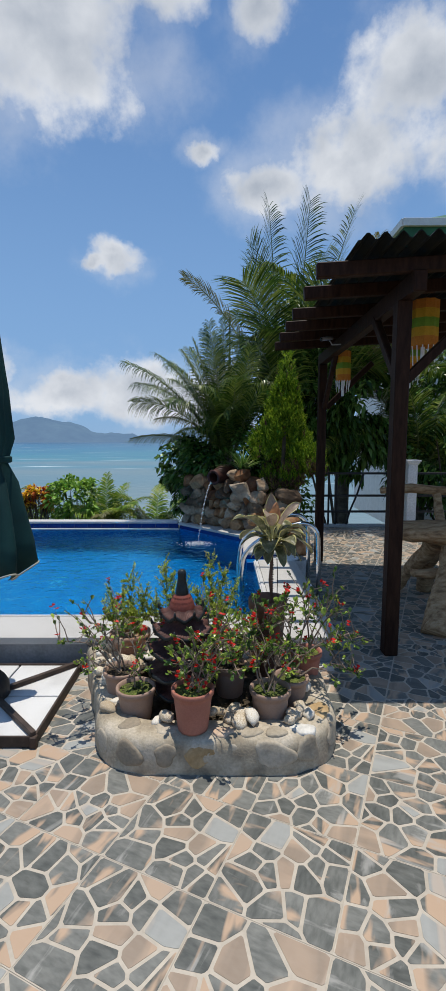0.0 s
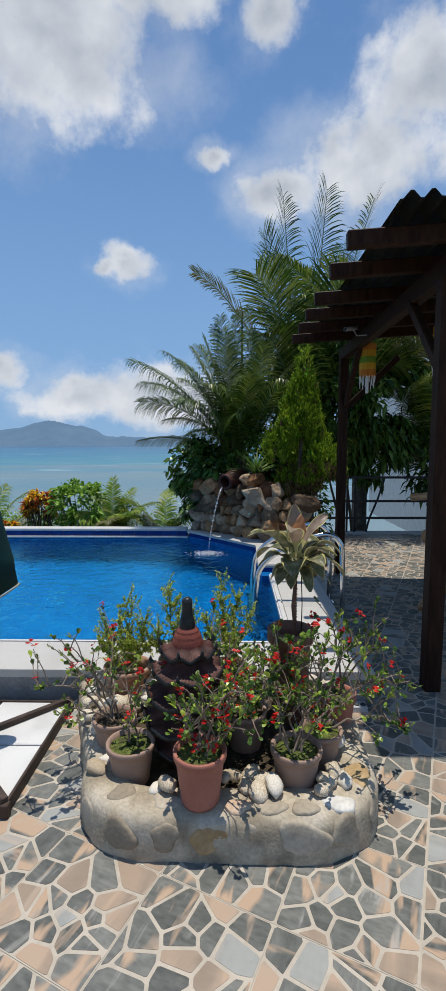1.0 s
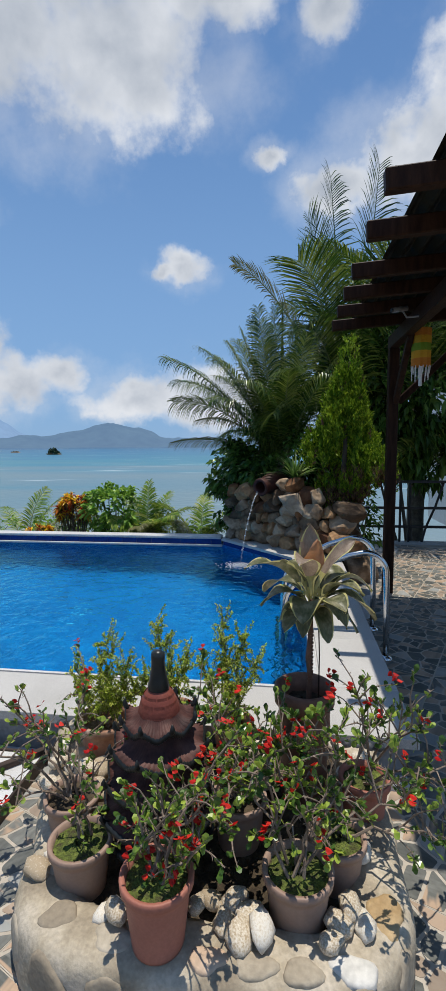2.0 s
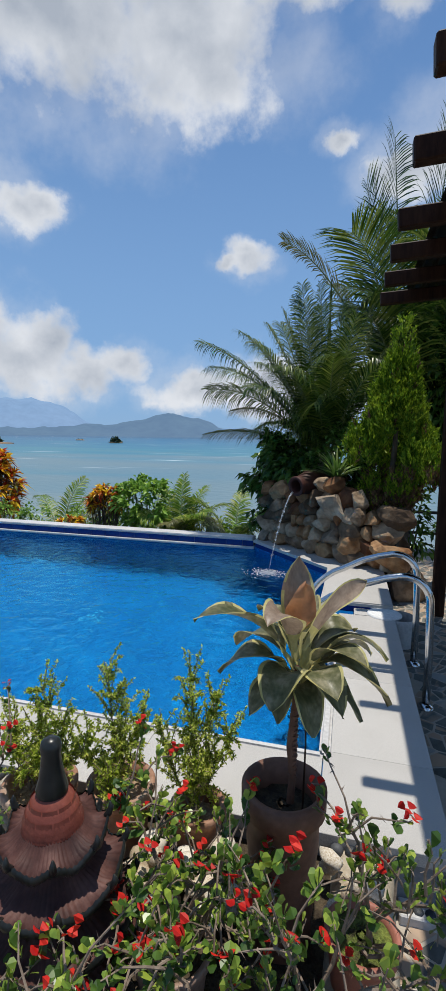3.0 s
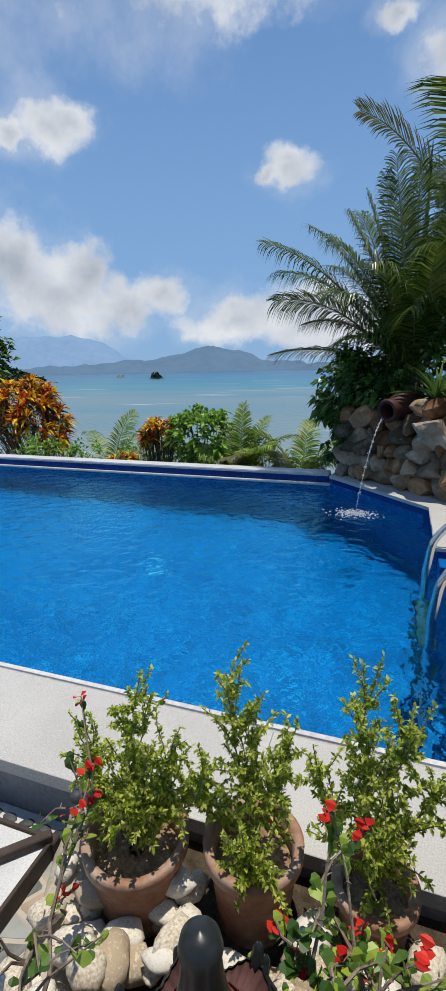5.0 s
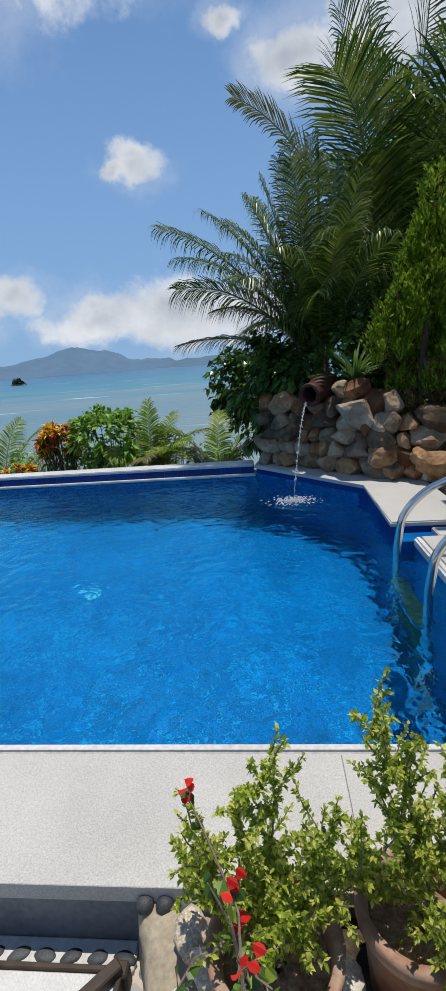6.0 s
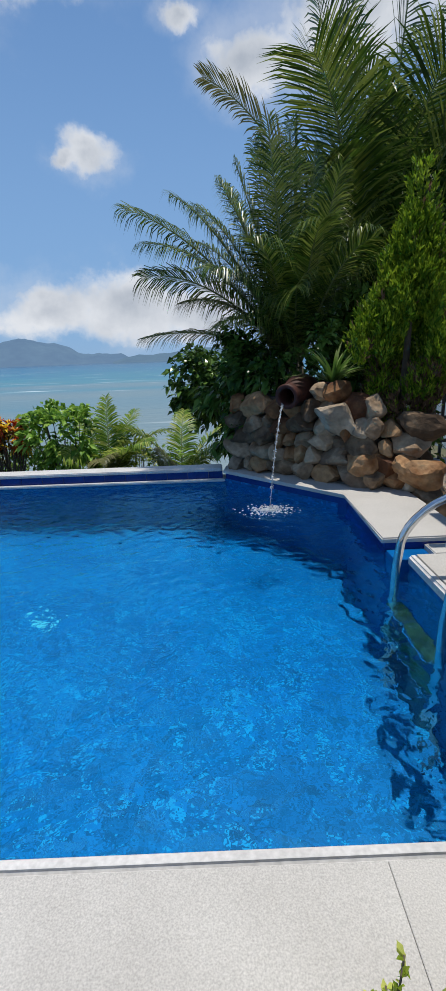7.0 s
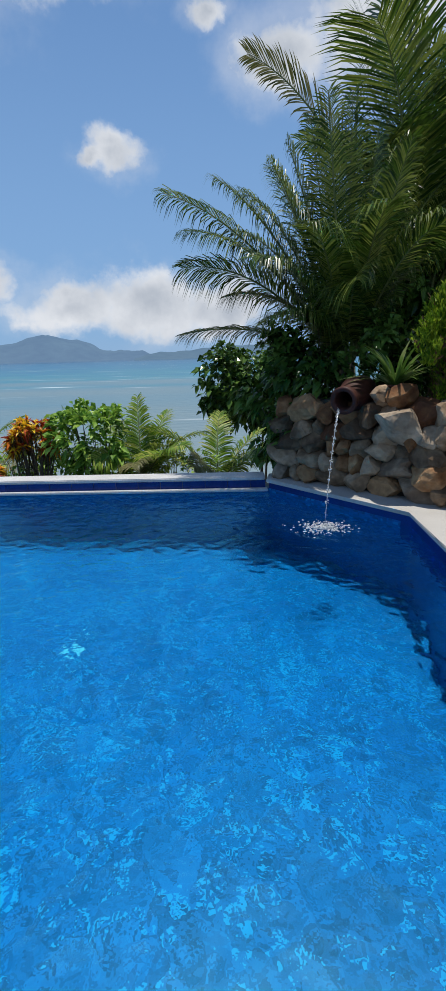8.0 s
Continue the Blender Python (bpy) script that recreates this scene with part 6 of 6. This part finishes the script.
for c, hgt, rad in lobes:
    for i in range(int(40 + 260 * hgt * rad * 4)):
        k = r.random()
        w = rad * math.sin(math.pi * (0.12 + 0.88 * (1 - k)) ** 1.3) ** 0.7 * r.uniform(0.6, 1.05)
        a = r.uniform(0, 6.283)
        lean = Vector((c.x, c.y, 0)) * -0.12 * k
        p = c + lean + Vector((w * math.cos(a), w * math.sin(a), hgt * k))
        ax = (Vector((math.cos(a), math.sin(a), 0)) * 0.3 + UP + jitter(r, 0.2)).normalized()
        q = gb if r.random() < (0.75 if p.z < 0.6 else 0.35 if p.z < 0.85 else 0.03) else gl
        for _ in range(9):
            t = r.random()
            d = (ax + jitter(r, 0.6)).normalized()
            s = r.uniform(0.03, 0.06) * (1.2 - 0.6 * t)
            leaf(q, p + ax * 0.09 * t + jitter(r, 0.01), d, s, s * 0.34, 0.0, 0.2, 0, UP + jitter(r, 1))
part("trunk", gs, M_BARK, cyp)
tagged(part("foliage", gl, M_JUNIPER, cyp), kind="stuff")
part("dry_foliage", gb, M_BROWN_LEAF, cyp, "dry brown inner foliage")

# strap-leaved plant in a bowl on the wall
aloe = thing("spider_plant", "striped strap-leaved plant in a clay bowl on the wall", "potted plant", (0.27, 6.58, 0.93))
pot_parts(aloe, 0.11, 0.12, M_JAR, M_SOIL)
g = Geo()
for i in range(64):
    a, e = r.uniform(0, 6.283), r.uniform(0.5, 1.35)
    ln = r.uniform(0.28, 0.46)
    p = Vector((0.02 * math.cos(a), 0.02 * math.sin(a), 0.10))
    vs, N = [], 6
    for j in range(N + 1):
        k = j / N
        s = Vector((-math.sin(a), math.cos(a), 0)) * 0.015 * (1 - k ** 2.2)
        vs += [p + s, p - s]
        p = p + Vector((math.cos(a) * math.cos(e), math.sin(a) * math.cos(e), math.sin(e))) * ln / N
        e -= 0.16
    g.add(vs, [(2 * j, 2 * j + 1, 2 * j + 3, 2 * j + 2) for j in range(N)])
part("foliage", g, M_ALOE, aloe)

# wooded islets and headland in the bay
M_WOODS = mat("far_woods", (0.03, 0.055, 0.03), (0.05, 0.08, 0.04), scale=0.2, rough=0.9, bump=0, island=0.5)
for label, cx, cy, hw, hd, top, cnt_, sz in (("small dark wooded islet in the bay", -378, 742, 10, 6, 9, 260, 4.0), ("tiny distant islet", -600, 1000, 9, 5, 1.5, 40, 2.5), ("wooded green headland reaching into the bay", -518, 548, 66, 40, 30, 2600, 8.0)):
    r = random.Random(int(-cx))
    th = thing("islet", label, "islet", (cx, cy, SEA), kind="structure")
    g = Geo()
    pebble(g, (0, 0, 0), 1.0, (hw * 1.2, hd * 1.2, 2.0), 0.3, 7, 3)
    part("rock", g, M_ROCK, th, smooth=True)
    g = Geo()
    for i in range(cnt_):
        a, q = r.uniform(0, 6.28), r.random() ** 0.6
        x, y = hw * q * math.cos(a), hd * q * math.sin(a)
        zt = top * (1 - q ** 1.6) * r.uniform(0.5, 1.0) + 1.5
        if hw > 50:
            zt *= 0.45 + 0.55 * max(0, min(1, (50 - x) / 90))
        d = jitter(r, 1).normalized()
        leaf(g, Vector((x, y, zt)), d, sz * r.uniform(0.6, 1.3), sz * 0.7, 0.1, 0.2, 0, UP + jitter(r, 1))
    tagged(part("woods", g, M_WOODS, th), kind="stuff")


# ---- closed parasol on its stand ----
UX, UY = -1.262, 2.495
stand = thing("parasol", "closed dark green parasol on a slab-weighted cross stand", "parasol", (UX, UY, 0))
for sx in (0, 1):
    for sy in (0, 1):
        part("slab", block(-0.365 + 0.37 * sx, -0.005 + 0.37 * sx, -0.365 + 0.37 * sy, -0.005 + 0.37 * sy, 0.004, 0.05, 0.004), M_MARBLE, stand, "pale weight slab")
for sx in (-1, 1):
    for sy in (-1, 1):
        part("arm", timber((0.03 * sx, 0.03 * sy, 0.066), (0.37 * sx, 0.37 * sy, 0.066), 0.027, 0.028, 0.003), M_RUSTIRON, stand, "dark iron arm")
        part("corner_plate", block(0.37 * sx - 0.016, 0.37 * sx + 0.016, 0.37 * sy - 0.016, 0.37 * sy + 0.016, 0.0, 0.058, 0.004), M_RUSTIRON, stand, "dark iron corner")
for a, b in (((-0.37, -0.37), (0.37, -0.37)), ((0.37, -0.37), (0.37, 0.37)), ((0.37, 0.37), (-0.37, 0.37)), ((-0.37, 0.37), (-0.37, -0.37))):
    part("edge_bar", timber((*a, 0.03), (*b, 0.03), 0.012, 0.055, 0.002), M_RUSTIRON, stand, "dark iron edge bar")
g = Geo()
lathe(g, [(0.0, 0.05), (0.085, 0.05), (0.09, 0.06), (0.09, 0.12), (0.07, 0.16), (0.045, 0.19), (0.04, 0.34), (0.036, 0.35), (0.03, 0.35)], 28)
part("hub", g, M_IRON, stand, "dark cast hub", smooth=True)
g = Geo()
tube(g, [(0, 0, 0.10), (0, 0, 2.62)], 0.024, 16)
part("pole", g, M_RUSTIRON, stand)
g = Geo()
FOLD = 12


def fold_wave(a, i):
    k = [0.05, 0.10, 0.16, 0.18, 0.20, 0.22, 0.10, 0.22, 0.26, 0.30, 0.30, 0.28][i]
    return 1 + k * math.cos(FOLD * a / 2 * 1.0 + 0.4 * i) + 0.05 * math.sin(5 * a + i), (0.035 * math.cos(FOLD * a / 2 + 0.4 * i) if i > 9 else 0)


lathe(g, [(0.02, 2.60), (0.06, 2.52), (0.085, 2.3), (0.115, 2.0), (0.135, 1.7), (0.145, 1.45), (0.125, 1.32), (0.155, 1.22), (0.18, 1.05), (0.20, 0.9), (0.208, 0.75), (0.185, 0.74)], 96, (0, 0, 0), fold_wave)
canopy = part("canopy", g, M_CANVAS, stand, "folded dark green canvas", smooth=True)
g = Geo()
ringp = []
for k in range(97):
    a = 2 * math.pi * k / 96
    s, dz = fold_wave(a, 10)
    ringp.append((0.211 * s * math.cos(a), 0.211 * s * math.sin(a), 0.745 + dz))
tube(g, ringp, 0.005, 5, False)
part("hem", g, M_PIPING, canopy, "pale hem piping", smooth=True)
g = Geo()
lathe(g, [(0.150, 1.325), (0.158, 1.33), (0.158, 1.355), (0.150, 1.36)], 40)
part("strap", g, M_CANVAS, canopy, "tie strap round the canvas")

# ---- pool ladder ----
ladder = thing("pool_ladder", "polished steel pool ladder with two arched rails", "pool ladder", (0.82, 4.42, 0))
for y in (4.16, 4.68):
    g = Geo()
    pts = [(0.845, y, 0.0), (0.845, y, 0.30), (0.838, y, 0.50)]
    for i in range(9):
        a = math.pi * i / 8 * 0.55
        pts.append((0.70 + 0.135 * math.cos(a), y, 0.58 + 0.14 * math.sin(a)))
    pts += [(0.60, y, 0.70), (0.50, y, 0.665), (0.38, y, 0.60)]
    for i in range(1, 7):
        a = math.pi / 2 * i / 6 * 0.95
        pts.append((0.38 - 0.20 * math.sin(a) - 0.01, y, 0.60 - 0.13 * (1 - math.cos(a)) - 0.10 * math.sin(a)))
    pts += [(0.155, y, 0.25), (0.15, y, -0.2), (0.15, y, -0.85)]
    tube(g, [(p[0] - 0.82, p[1] - 4.42, p[2]) for p in pts], 0.0205, 14)
    arched = part("rail", g, M_STEEL, ladder, smooth=True)
    g = Geo()
    lathe(g, [(0.045, 0.0), (0.045, 0.008), (0.03, 0.022), (0.021, 0.026)], 24, (0.025, y - 4.42, 0.001))
    part("flange", g, M_STEEL, arched, smooth=True)
for z in (-0.02, -0.30, -0.58):
    part("rung", block(-0.715, -0.625, -0.24, 0.24, z, z + 0.028, 0.006), M_STEEL, ladder)

# skimmer lid beside the coping
g = Geo()
lathe(g, [(0.0, 0.012), (0.11, 0.012), (0.118, 0.006), (0.12, 0.0)], 36, (0.0, 0.0, ZC + 0.001))
lid = tagged(part("skimmer_cover", g, M_WHITE, None, smooth=True), "round white plastic skimmer lid on the coping", "skimmer lid")
lid.location = (0.68, 5.0, 0)
g = Geo()
lathe(g, [(0.11, 0.0), (0.118, ZC - 0.01), (0.112, ZC)], 36)
stub = tagged(part("skimmer_well", g, M_LIP, None, smooth=True), "round white skimmer well beside the coping", "skimmer")
stub.location = (0.78, 5.0, 0)

# ---- lanterns and security camera under the pergola ----


def lantern(at, r0, h, label):
    th = thing("cloth_lantern", label, "lantern", at, "cloth lanterns under the pergola")
    for j, (m, nm) in enumerate(((M_CLOTH_O, "orange band"), (M_CLOTH_Y, "yellow band"), (M_CLOTH_G, "green band"), (M_CLOTH_Y, "yellow band"), (M_CLOTH_O, "orange band"))):
        g = Geo()
        z0, z1 = -h * j / 5, -h * (j + 1) / 5
        lathe(g, [(r0 - 0.002, z0), (r0, z0 - 0.001), (r0, z1 + 0.001), (r0 - 0.002, z1)], 20, (0, 0, 0), lambda a, i: (1 + 0.05 * math.cos(10 * a), 0))
        part("band", g, m, th, nm)
    g = Geo()
    for k in range(16):
        a = 2 * math.pi * k / 16
        tube(g, [(r0 * math.cos(a), r0 * math.sin(a), -h), (r0 * 0.9 * math.cos(a), r0 * 0.9 * math.sin(a), -h - 0.06 - 0.03 * (k % 3))], 0.004, 4)
    tube(g, [(0, 0, -h), (0, 0, -h - 0.16)], 0.014, 6)
    part("tassel", g, M_WHITE, th, "white shell tassels")
    g = Geo()
    tube(g, [(0, 0, 0), (0, 0, 0.14)], 0.003, 5)
    tube(g, [(-r0, 0, 0), (r0, 0, 0)], 0.003, 5)
    part("cord", g, M_IRON, th)


lantern((1.27, 5.20, 2.37), 0.075, 0.30, "small orange, yellow and green cloth lantern")
lantern((1.46, 3.62, 2.44), 0.10, 0.32, "orange, yellow and green cloth lantern with tassels")
lantern((1.78, 4.7, 2.42), 0.09, 0.32, "orange, yellow and green cloth lantern with tassels")
cctv = thing("security_camera", "small grey bullet camera on the beam", "camera", (1.09, 4.66, 2.36))
g = Geo()
tube(g, [(-0.17, -0.03, 0.02), (-0.06, 0.02, 0.045)], 0.018, 14)
casing = part("housing", g, M_DARKWALL, cctv, smooth=True)
g = Geo()
tube(g, [(-0.179, -0.034, 0.018), (-0.168, -0.029, 0.0205)], 0.0145, 14)
part("lens", g, M_GLASS_D, casing, "dark lens")
g = Geo()
tube(g, [(-0.09, 0.02, 0.03), (-0.06, 0.02, -0.02), (0.02, 0.0, -0.02)], 0.007, 8)
part("bracket", g, M_DARKWALL, cctv)

# ---- driftwood bench ----


def log(name, pts, radii, seed, parent, flat=1.0, seg=14):
    """A knotty length of driftwood."""
    g = Geo()
    P = [Vector(p) for p in pts]
    fine, rad = [], []
    K = 6
    for i in range(len(P) - 1):
        for j in range(K):
            fine.append(P[i].lerp(P[i + 1], j / K))
            rad.append(radii[i] + (radii[i + 1] - radii[i]) * j / K)
    fine.append(P[-1])
    rad.append(radii[-1])
    tube(g, fine, rad, seg)
    n = len(fine)
    for i in range(n):
        for k in range(seg):
            v = Vector(g.v[i * seg + k])
            o = v - fine[i]
            q = 1 + 0.22 * noise.noise(v * 7 + Vector((seed, 0, 0))) + 0.10 * noise.noise(v * 19 + Vector((seed, 5, 0)))
            o = Vector((o.x, o.y, o.z * flat)) * q
            g.v[i * seg + k] = tuple(fine[i] + o)
    return part(name, g, M_DRIFT, parent, smooth=True)


bench = thing("driftwood_bench", "rustic driftwood bench with forked root legs", "bench", (2.1, 4.0, 0))
B = Vector((-2.1, -4.0, 0))


def bl(name, pts, radii, seed, flat=1.0):
    log(name, [Vector(p) + B for p in pts], radii, seed, bench, flat)


bl("seat", [(1.45, 4.02, 0.68), (1.75, 3.98, 0.67), (2.2, 4.0, 0.64), (3.0, 4.05, 0.63)], [0.12, 0.16, 0.18, 0.17], 1, 0.55)
bl("seat", [(1.55, 4.32, 0.67), (2.2, 4.35, 0.64), (3.0, 4.4, 0.63)], [0.11, 0.15, 0.15], 2, 0.5)
bl("lower_shelf", [(1.56, 3.86, 0.36), (1.8, 3.88, 0.34), (2.3, 3.95, 0.33), (2.9, 4.0, 0.33)], [0.05, 0.085, 0.10, 0.10], 3, 0.6)
bl("leg", [(1.57, 3.44, 0.0), (1.66, 3.58, 0.2), (1.82, 3.8, 0.42), (1.92, 3.95, 0.58)], [0.10, 0.075, 0.07, 0.09], 4)
bl("leg", [(1.62, 4.5, 0.0), (1.72, 4.36, 0.25), (1.82, 4.2, 0.45), (1.85, 4.1, 0.58)], [0.06, 0.06, 0.075, 0.10], 5)
bl("leg", [(1.95, 4.55, 0.0), (1.9, 4.4, 0.3), (1.9, 4.2, 0.55)], [0.08, 0.07, 0.09], 6)
bl("leg", [(2.8, 3.8, 0.0), (2.75, 3.95, 0.3), (2.7, 4.05, 0.56)], [0.09, 0.07, 0.09], 7)
bl("leg", [(2.75, 4.5, 0.0), (2.7, 4.4, 0.3), (2.65, 4.3, 0.56)], [0.09, 0.07, 0.09], 8)
bl("back_rail", [(1.52, 4.62, 0.96), (1.8, 4.6, 0.985), (2.3, 4.62, 0.95), (3.0, 4.66, 0.95)], [0.032, 0.045, 0.04, 0.045], 9)
bl("back_post", [(2.05, 4.45, 0.56), (2.06, 4.55, 0.78), (2.06, 4.62, 0.96)], [0.05, 0.04, 0.036], 10)
bl("back_post", [(2.85, 4.45, 0.56), (2.86, 4.55, 0.78), (2.86, 4.64, 0.96)], [0.05, 0.04, 0.036], 11)

# ---- railing at the terrace's end ----
rail = thing("iron_railing", "black iron railing with three horizontal bars", "railing", (2.5, 8.06, 0))
for z in (0.895, 0.52, 0.25):
    part("bar", block(-1.65, 2.6, -0.018, 0.018, z - 0.018, z + 0.018, 0.003), M_IRON, rail)
for x in (-1.6, -0.72, -0.6, 1.4, 2.5):
    part("upright", block(x - 0.015, x + 0.015, -0.015, 0.015, 0.0, 0.88, 0.002), M_IRON, rail)
g = Geo()
tube(g, [(-0.42, 0.0, 0.0), (-0.36, 0, 0.25), (-0.24, 0, 0.55), (-0.14, 0, 0.89)], 0.016, 6)
part("crooked_stay", g, M_IRON, rail, "crooked dark stay")
g = Geo()
tube(g, [(-0.86, 0.0, 0.0), (-0.80, 0, 0.2), (-0.84, 0, 0.52)], 0.02, 6)
part("crooked_stay", g, M_IRON, rail, "crooked dark stay")
kerb = tagged(part("terrace_kerb", block(0.80, 6.0, 8.0, 8.14, -0.1, 0.03, 0.006), M_COPING), "pale kerb at the terrace's edge", "kerb", kind="structure")
pillar = thing("white_pillar", "white painted pillar with a moulded cap", "pillar", (2.98, 7.62, 0))
part("shaft", block(-0.075, 0.075, -0.075, 0.075, 0, 1.06, 0.006), M_WHITE, pillar)
for k, (w, z0, z1) in enumerate(((0.085, 1.06, 1.085), (0.10, 1.085, 1.115), (0.115, 1.115, 1.14))):
    part("cap", block(-w, w, -w, w, z0, z1 - 0.001, 0.005), M_WHITE, pillar)

# ---- house with a green roof beyond the trees ----
house = thing("house", "white house with a green hipped roof", "house", (9.2, 17.5, 0.6))
part("wall", block(-3.6, 3.6, -3.0, 3.0, -2.0, 5.9, 0.02), M_WHITE, house)
g = Geo()
g.add([(-4.25, -3.6, 6.05), (4.25, -3.6, 6.05), (4.25, 3.6, 6.05), (-4.25, 3.6, 6.05), (-4.25, -3.6, 6.75), (4.25, -3.6, 6.75), (4.25, 3.6, 6.75), (-4.25, 3.6, 6.75), (-1.2, 0, 8.6), (1.2, 0, 8.6)],
      [(3, 2, 1, 0), (0, 1, 5, 4), (1, 2, 6, 5), (2, 3, 7, 6), (3, 0, 4, 7), (4, 5, 9, 8), (5, 6, 9), (6, 7, 8, 9), (7, 4, 8)])
part("roof", g, M_GREENROOF, house, "green roof and gable band")
for a, b in (((-4.3, -3.65), (4.3, -3.65)), ((-4.3, 3.65), (-4.3, -3.65))):
    part("fascia", timber((*a, 6.74), (*b, 6.74), 0.10, 0.20, 0.004), M_WHITE, house, "white fascia board")
part("window", block(-1.2, -0.2, -3.03, -2.99, 3.6, 4.9, 0.005), M_GLASS_D, house, "dark window pane")


# ---- terrace floor ----
terrace = thing("floor", "terrace paved with tiles of grey and peach crazy-paving stones", "floor", kind="structure")
TS, TURN_T = 0.40, radians(-24)


def clip(poly, nx, ny, c):
    """Keeps the part of poly where nx * x + ny * y <= c."""
    out = []
    for i in range(len(poly)):
        a, b = poly[i], poly[(i + 1) % len(poly)]
        da, db = nx * a[0] + ny * a[1] - c, nx * b[0] + ny * b[1] - c
        if da <= 0:
            out.append(a)
        if da * db < 0:
            t = da / (da - db)
            out.append((a[0] + (b[0] - a[0]) * t, a[1] + (b[1] - a[1]) * t))
    return out


def soften(poly):
    out = []
    for i in range(len(poly)):
        a, b = poly[i], poly[(i + 1) % len(poly)]
        out += [(a[0] * 0.92 + b[0] * 0.08, a[1] * 0.92 + b[1] * 0.08), (a[0] * 0.08 + b[0] * 0.92, a[1] * 0.08 + b[1] * 0.92)]
    return out


def tile_mesh(seed):
    r = random.Random(seed)
    sites = []
    while len(sites) < 21:
        q = (r.uniform(0, TS), r.uniform(0, TS))
        if all(math.hypot(q[0] - a, q[1] - b) > (0.034 if len(sites) % 3 else 0.075) for a, b in sites):
            sites.append(q)
    g = Geo()
    h, gap, e = TS / 2 - 0.0006, 0.0058, 0.0045
    g.add([(-h, -h, -0.0028), (h, -h, -0.0028), (h, h, -0.0028), (-h, h, -0.0028), (-h, -h, -0.001), (h, -h, -0.001), (h, h, -0.001), (-h, h, -0.001)], [(4, 5, 6, 7), (0, 1, 5, 4), (1, 2, 6, 5), (2, 3, 7, 6), (3, 0, 4, 7)], 0)
    for k, (ax, ay) in enumerate(sites):
        poly = [(e, e), (TS - e, e), (TS - e, TS - e), (e, TS - e)]
        for q, (bx, by) in enumerate(sites):
            if q != k:
                dx, dy = bx - ax, by - ay
                l = math.hypot(dx, dy)
                if l > 1e-6:
                    dx, dy = dx / l, dy / l
                    poly = clip(poly, dx, dy, dx * (ax + bx) / 2 + dy * (ay + by) / 2 - gap)
                if len(poly) < 3:
                    break
        if len(poly) < 3:
            continue
        poly = soften(poly)
        n = len(poly)
        g.add([(x - TS / 2, y - TS / 2, -0.001) for x, y in poly] + [(x - TS / 2, y - TS / 2, 0.0003) for x, y in poly], [tuple(range(n, 2 * n))] + [(i, (i + 1) % n, n + (i + 1) % n, n + i) for i in range(n)], 1)
    me = g.mesh("tile")
    me.materials.append(M_GROUT)
    me.materials.append(M_STONE)
    return me


variants = [tile_mesh(100 + s) for s in range(7)]
rt = random.Random(77)
part("bed", block(-5.0, 6.0, -4.0, 2.97, -0.10, -0.003, 0), M_GROUT, terrace)
part("bed", block(0.71, 6.0, 2.975, 8.0, -0.10, -0.003, 0), M_GROUT, terrace)
ct, sn = math.cos(TURN_T), math.sin(TURN_T)
rest, near = Geo(), 0
for j in range(-34, 44):
    for i in range(-34, 44):
        x, y = 0.553 + ct * (i + 0.5) * TS - sn * j * TS, 1.75 + sn * (i + 0.5) * TS + ct * j * TS
        if not (-4.75 < x < 5.75 and -3.75 < y < 7.95):
            continue
        if y > 2.93 + 0.12 and x < 0.745 - 0.08:
            continue
        if -0.4 < x < 0.35 and 2.3 < y < 2.95:
            continue
        me = variants[rt.randrange(7)]
        m = Matrix.Translation((x, y, 0.0)) @ Matrix.Rotation(TURN_T + math.pi / 2 * rt.randrange(4), 4, "Z")
        if -2.6 < x < 4.6 and y > 0.55 and x < 1.4 + (y - 0.5) * 0.62 and near < 300:
            near += 1
            ob = new("tile", me)
            ob.parent = terrace
            ob.matrix_local = m
        else:
            o = len(rest.v)
            rest.v.extend([tuple(m @ v.co) for v in me.vertices])
            for f in me.polygons:
                rest.f.append(tuple(o + q for q in f.vertices))
                rest.m.append(f.material_index)
tagged(part("far_paving", rest, [M_GROUT, M_STONE], terrace, "more of the same crazy-paving tiles"), kind="stuff")
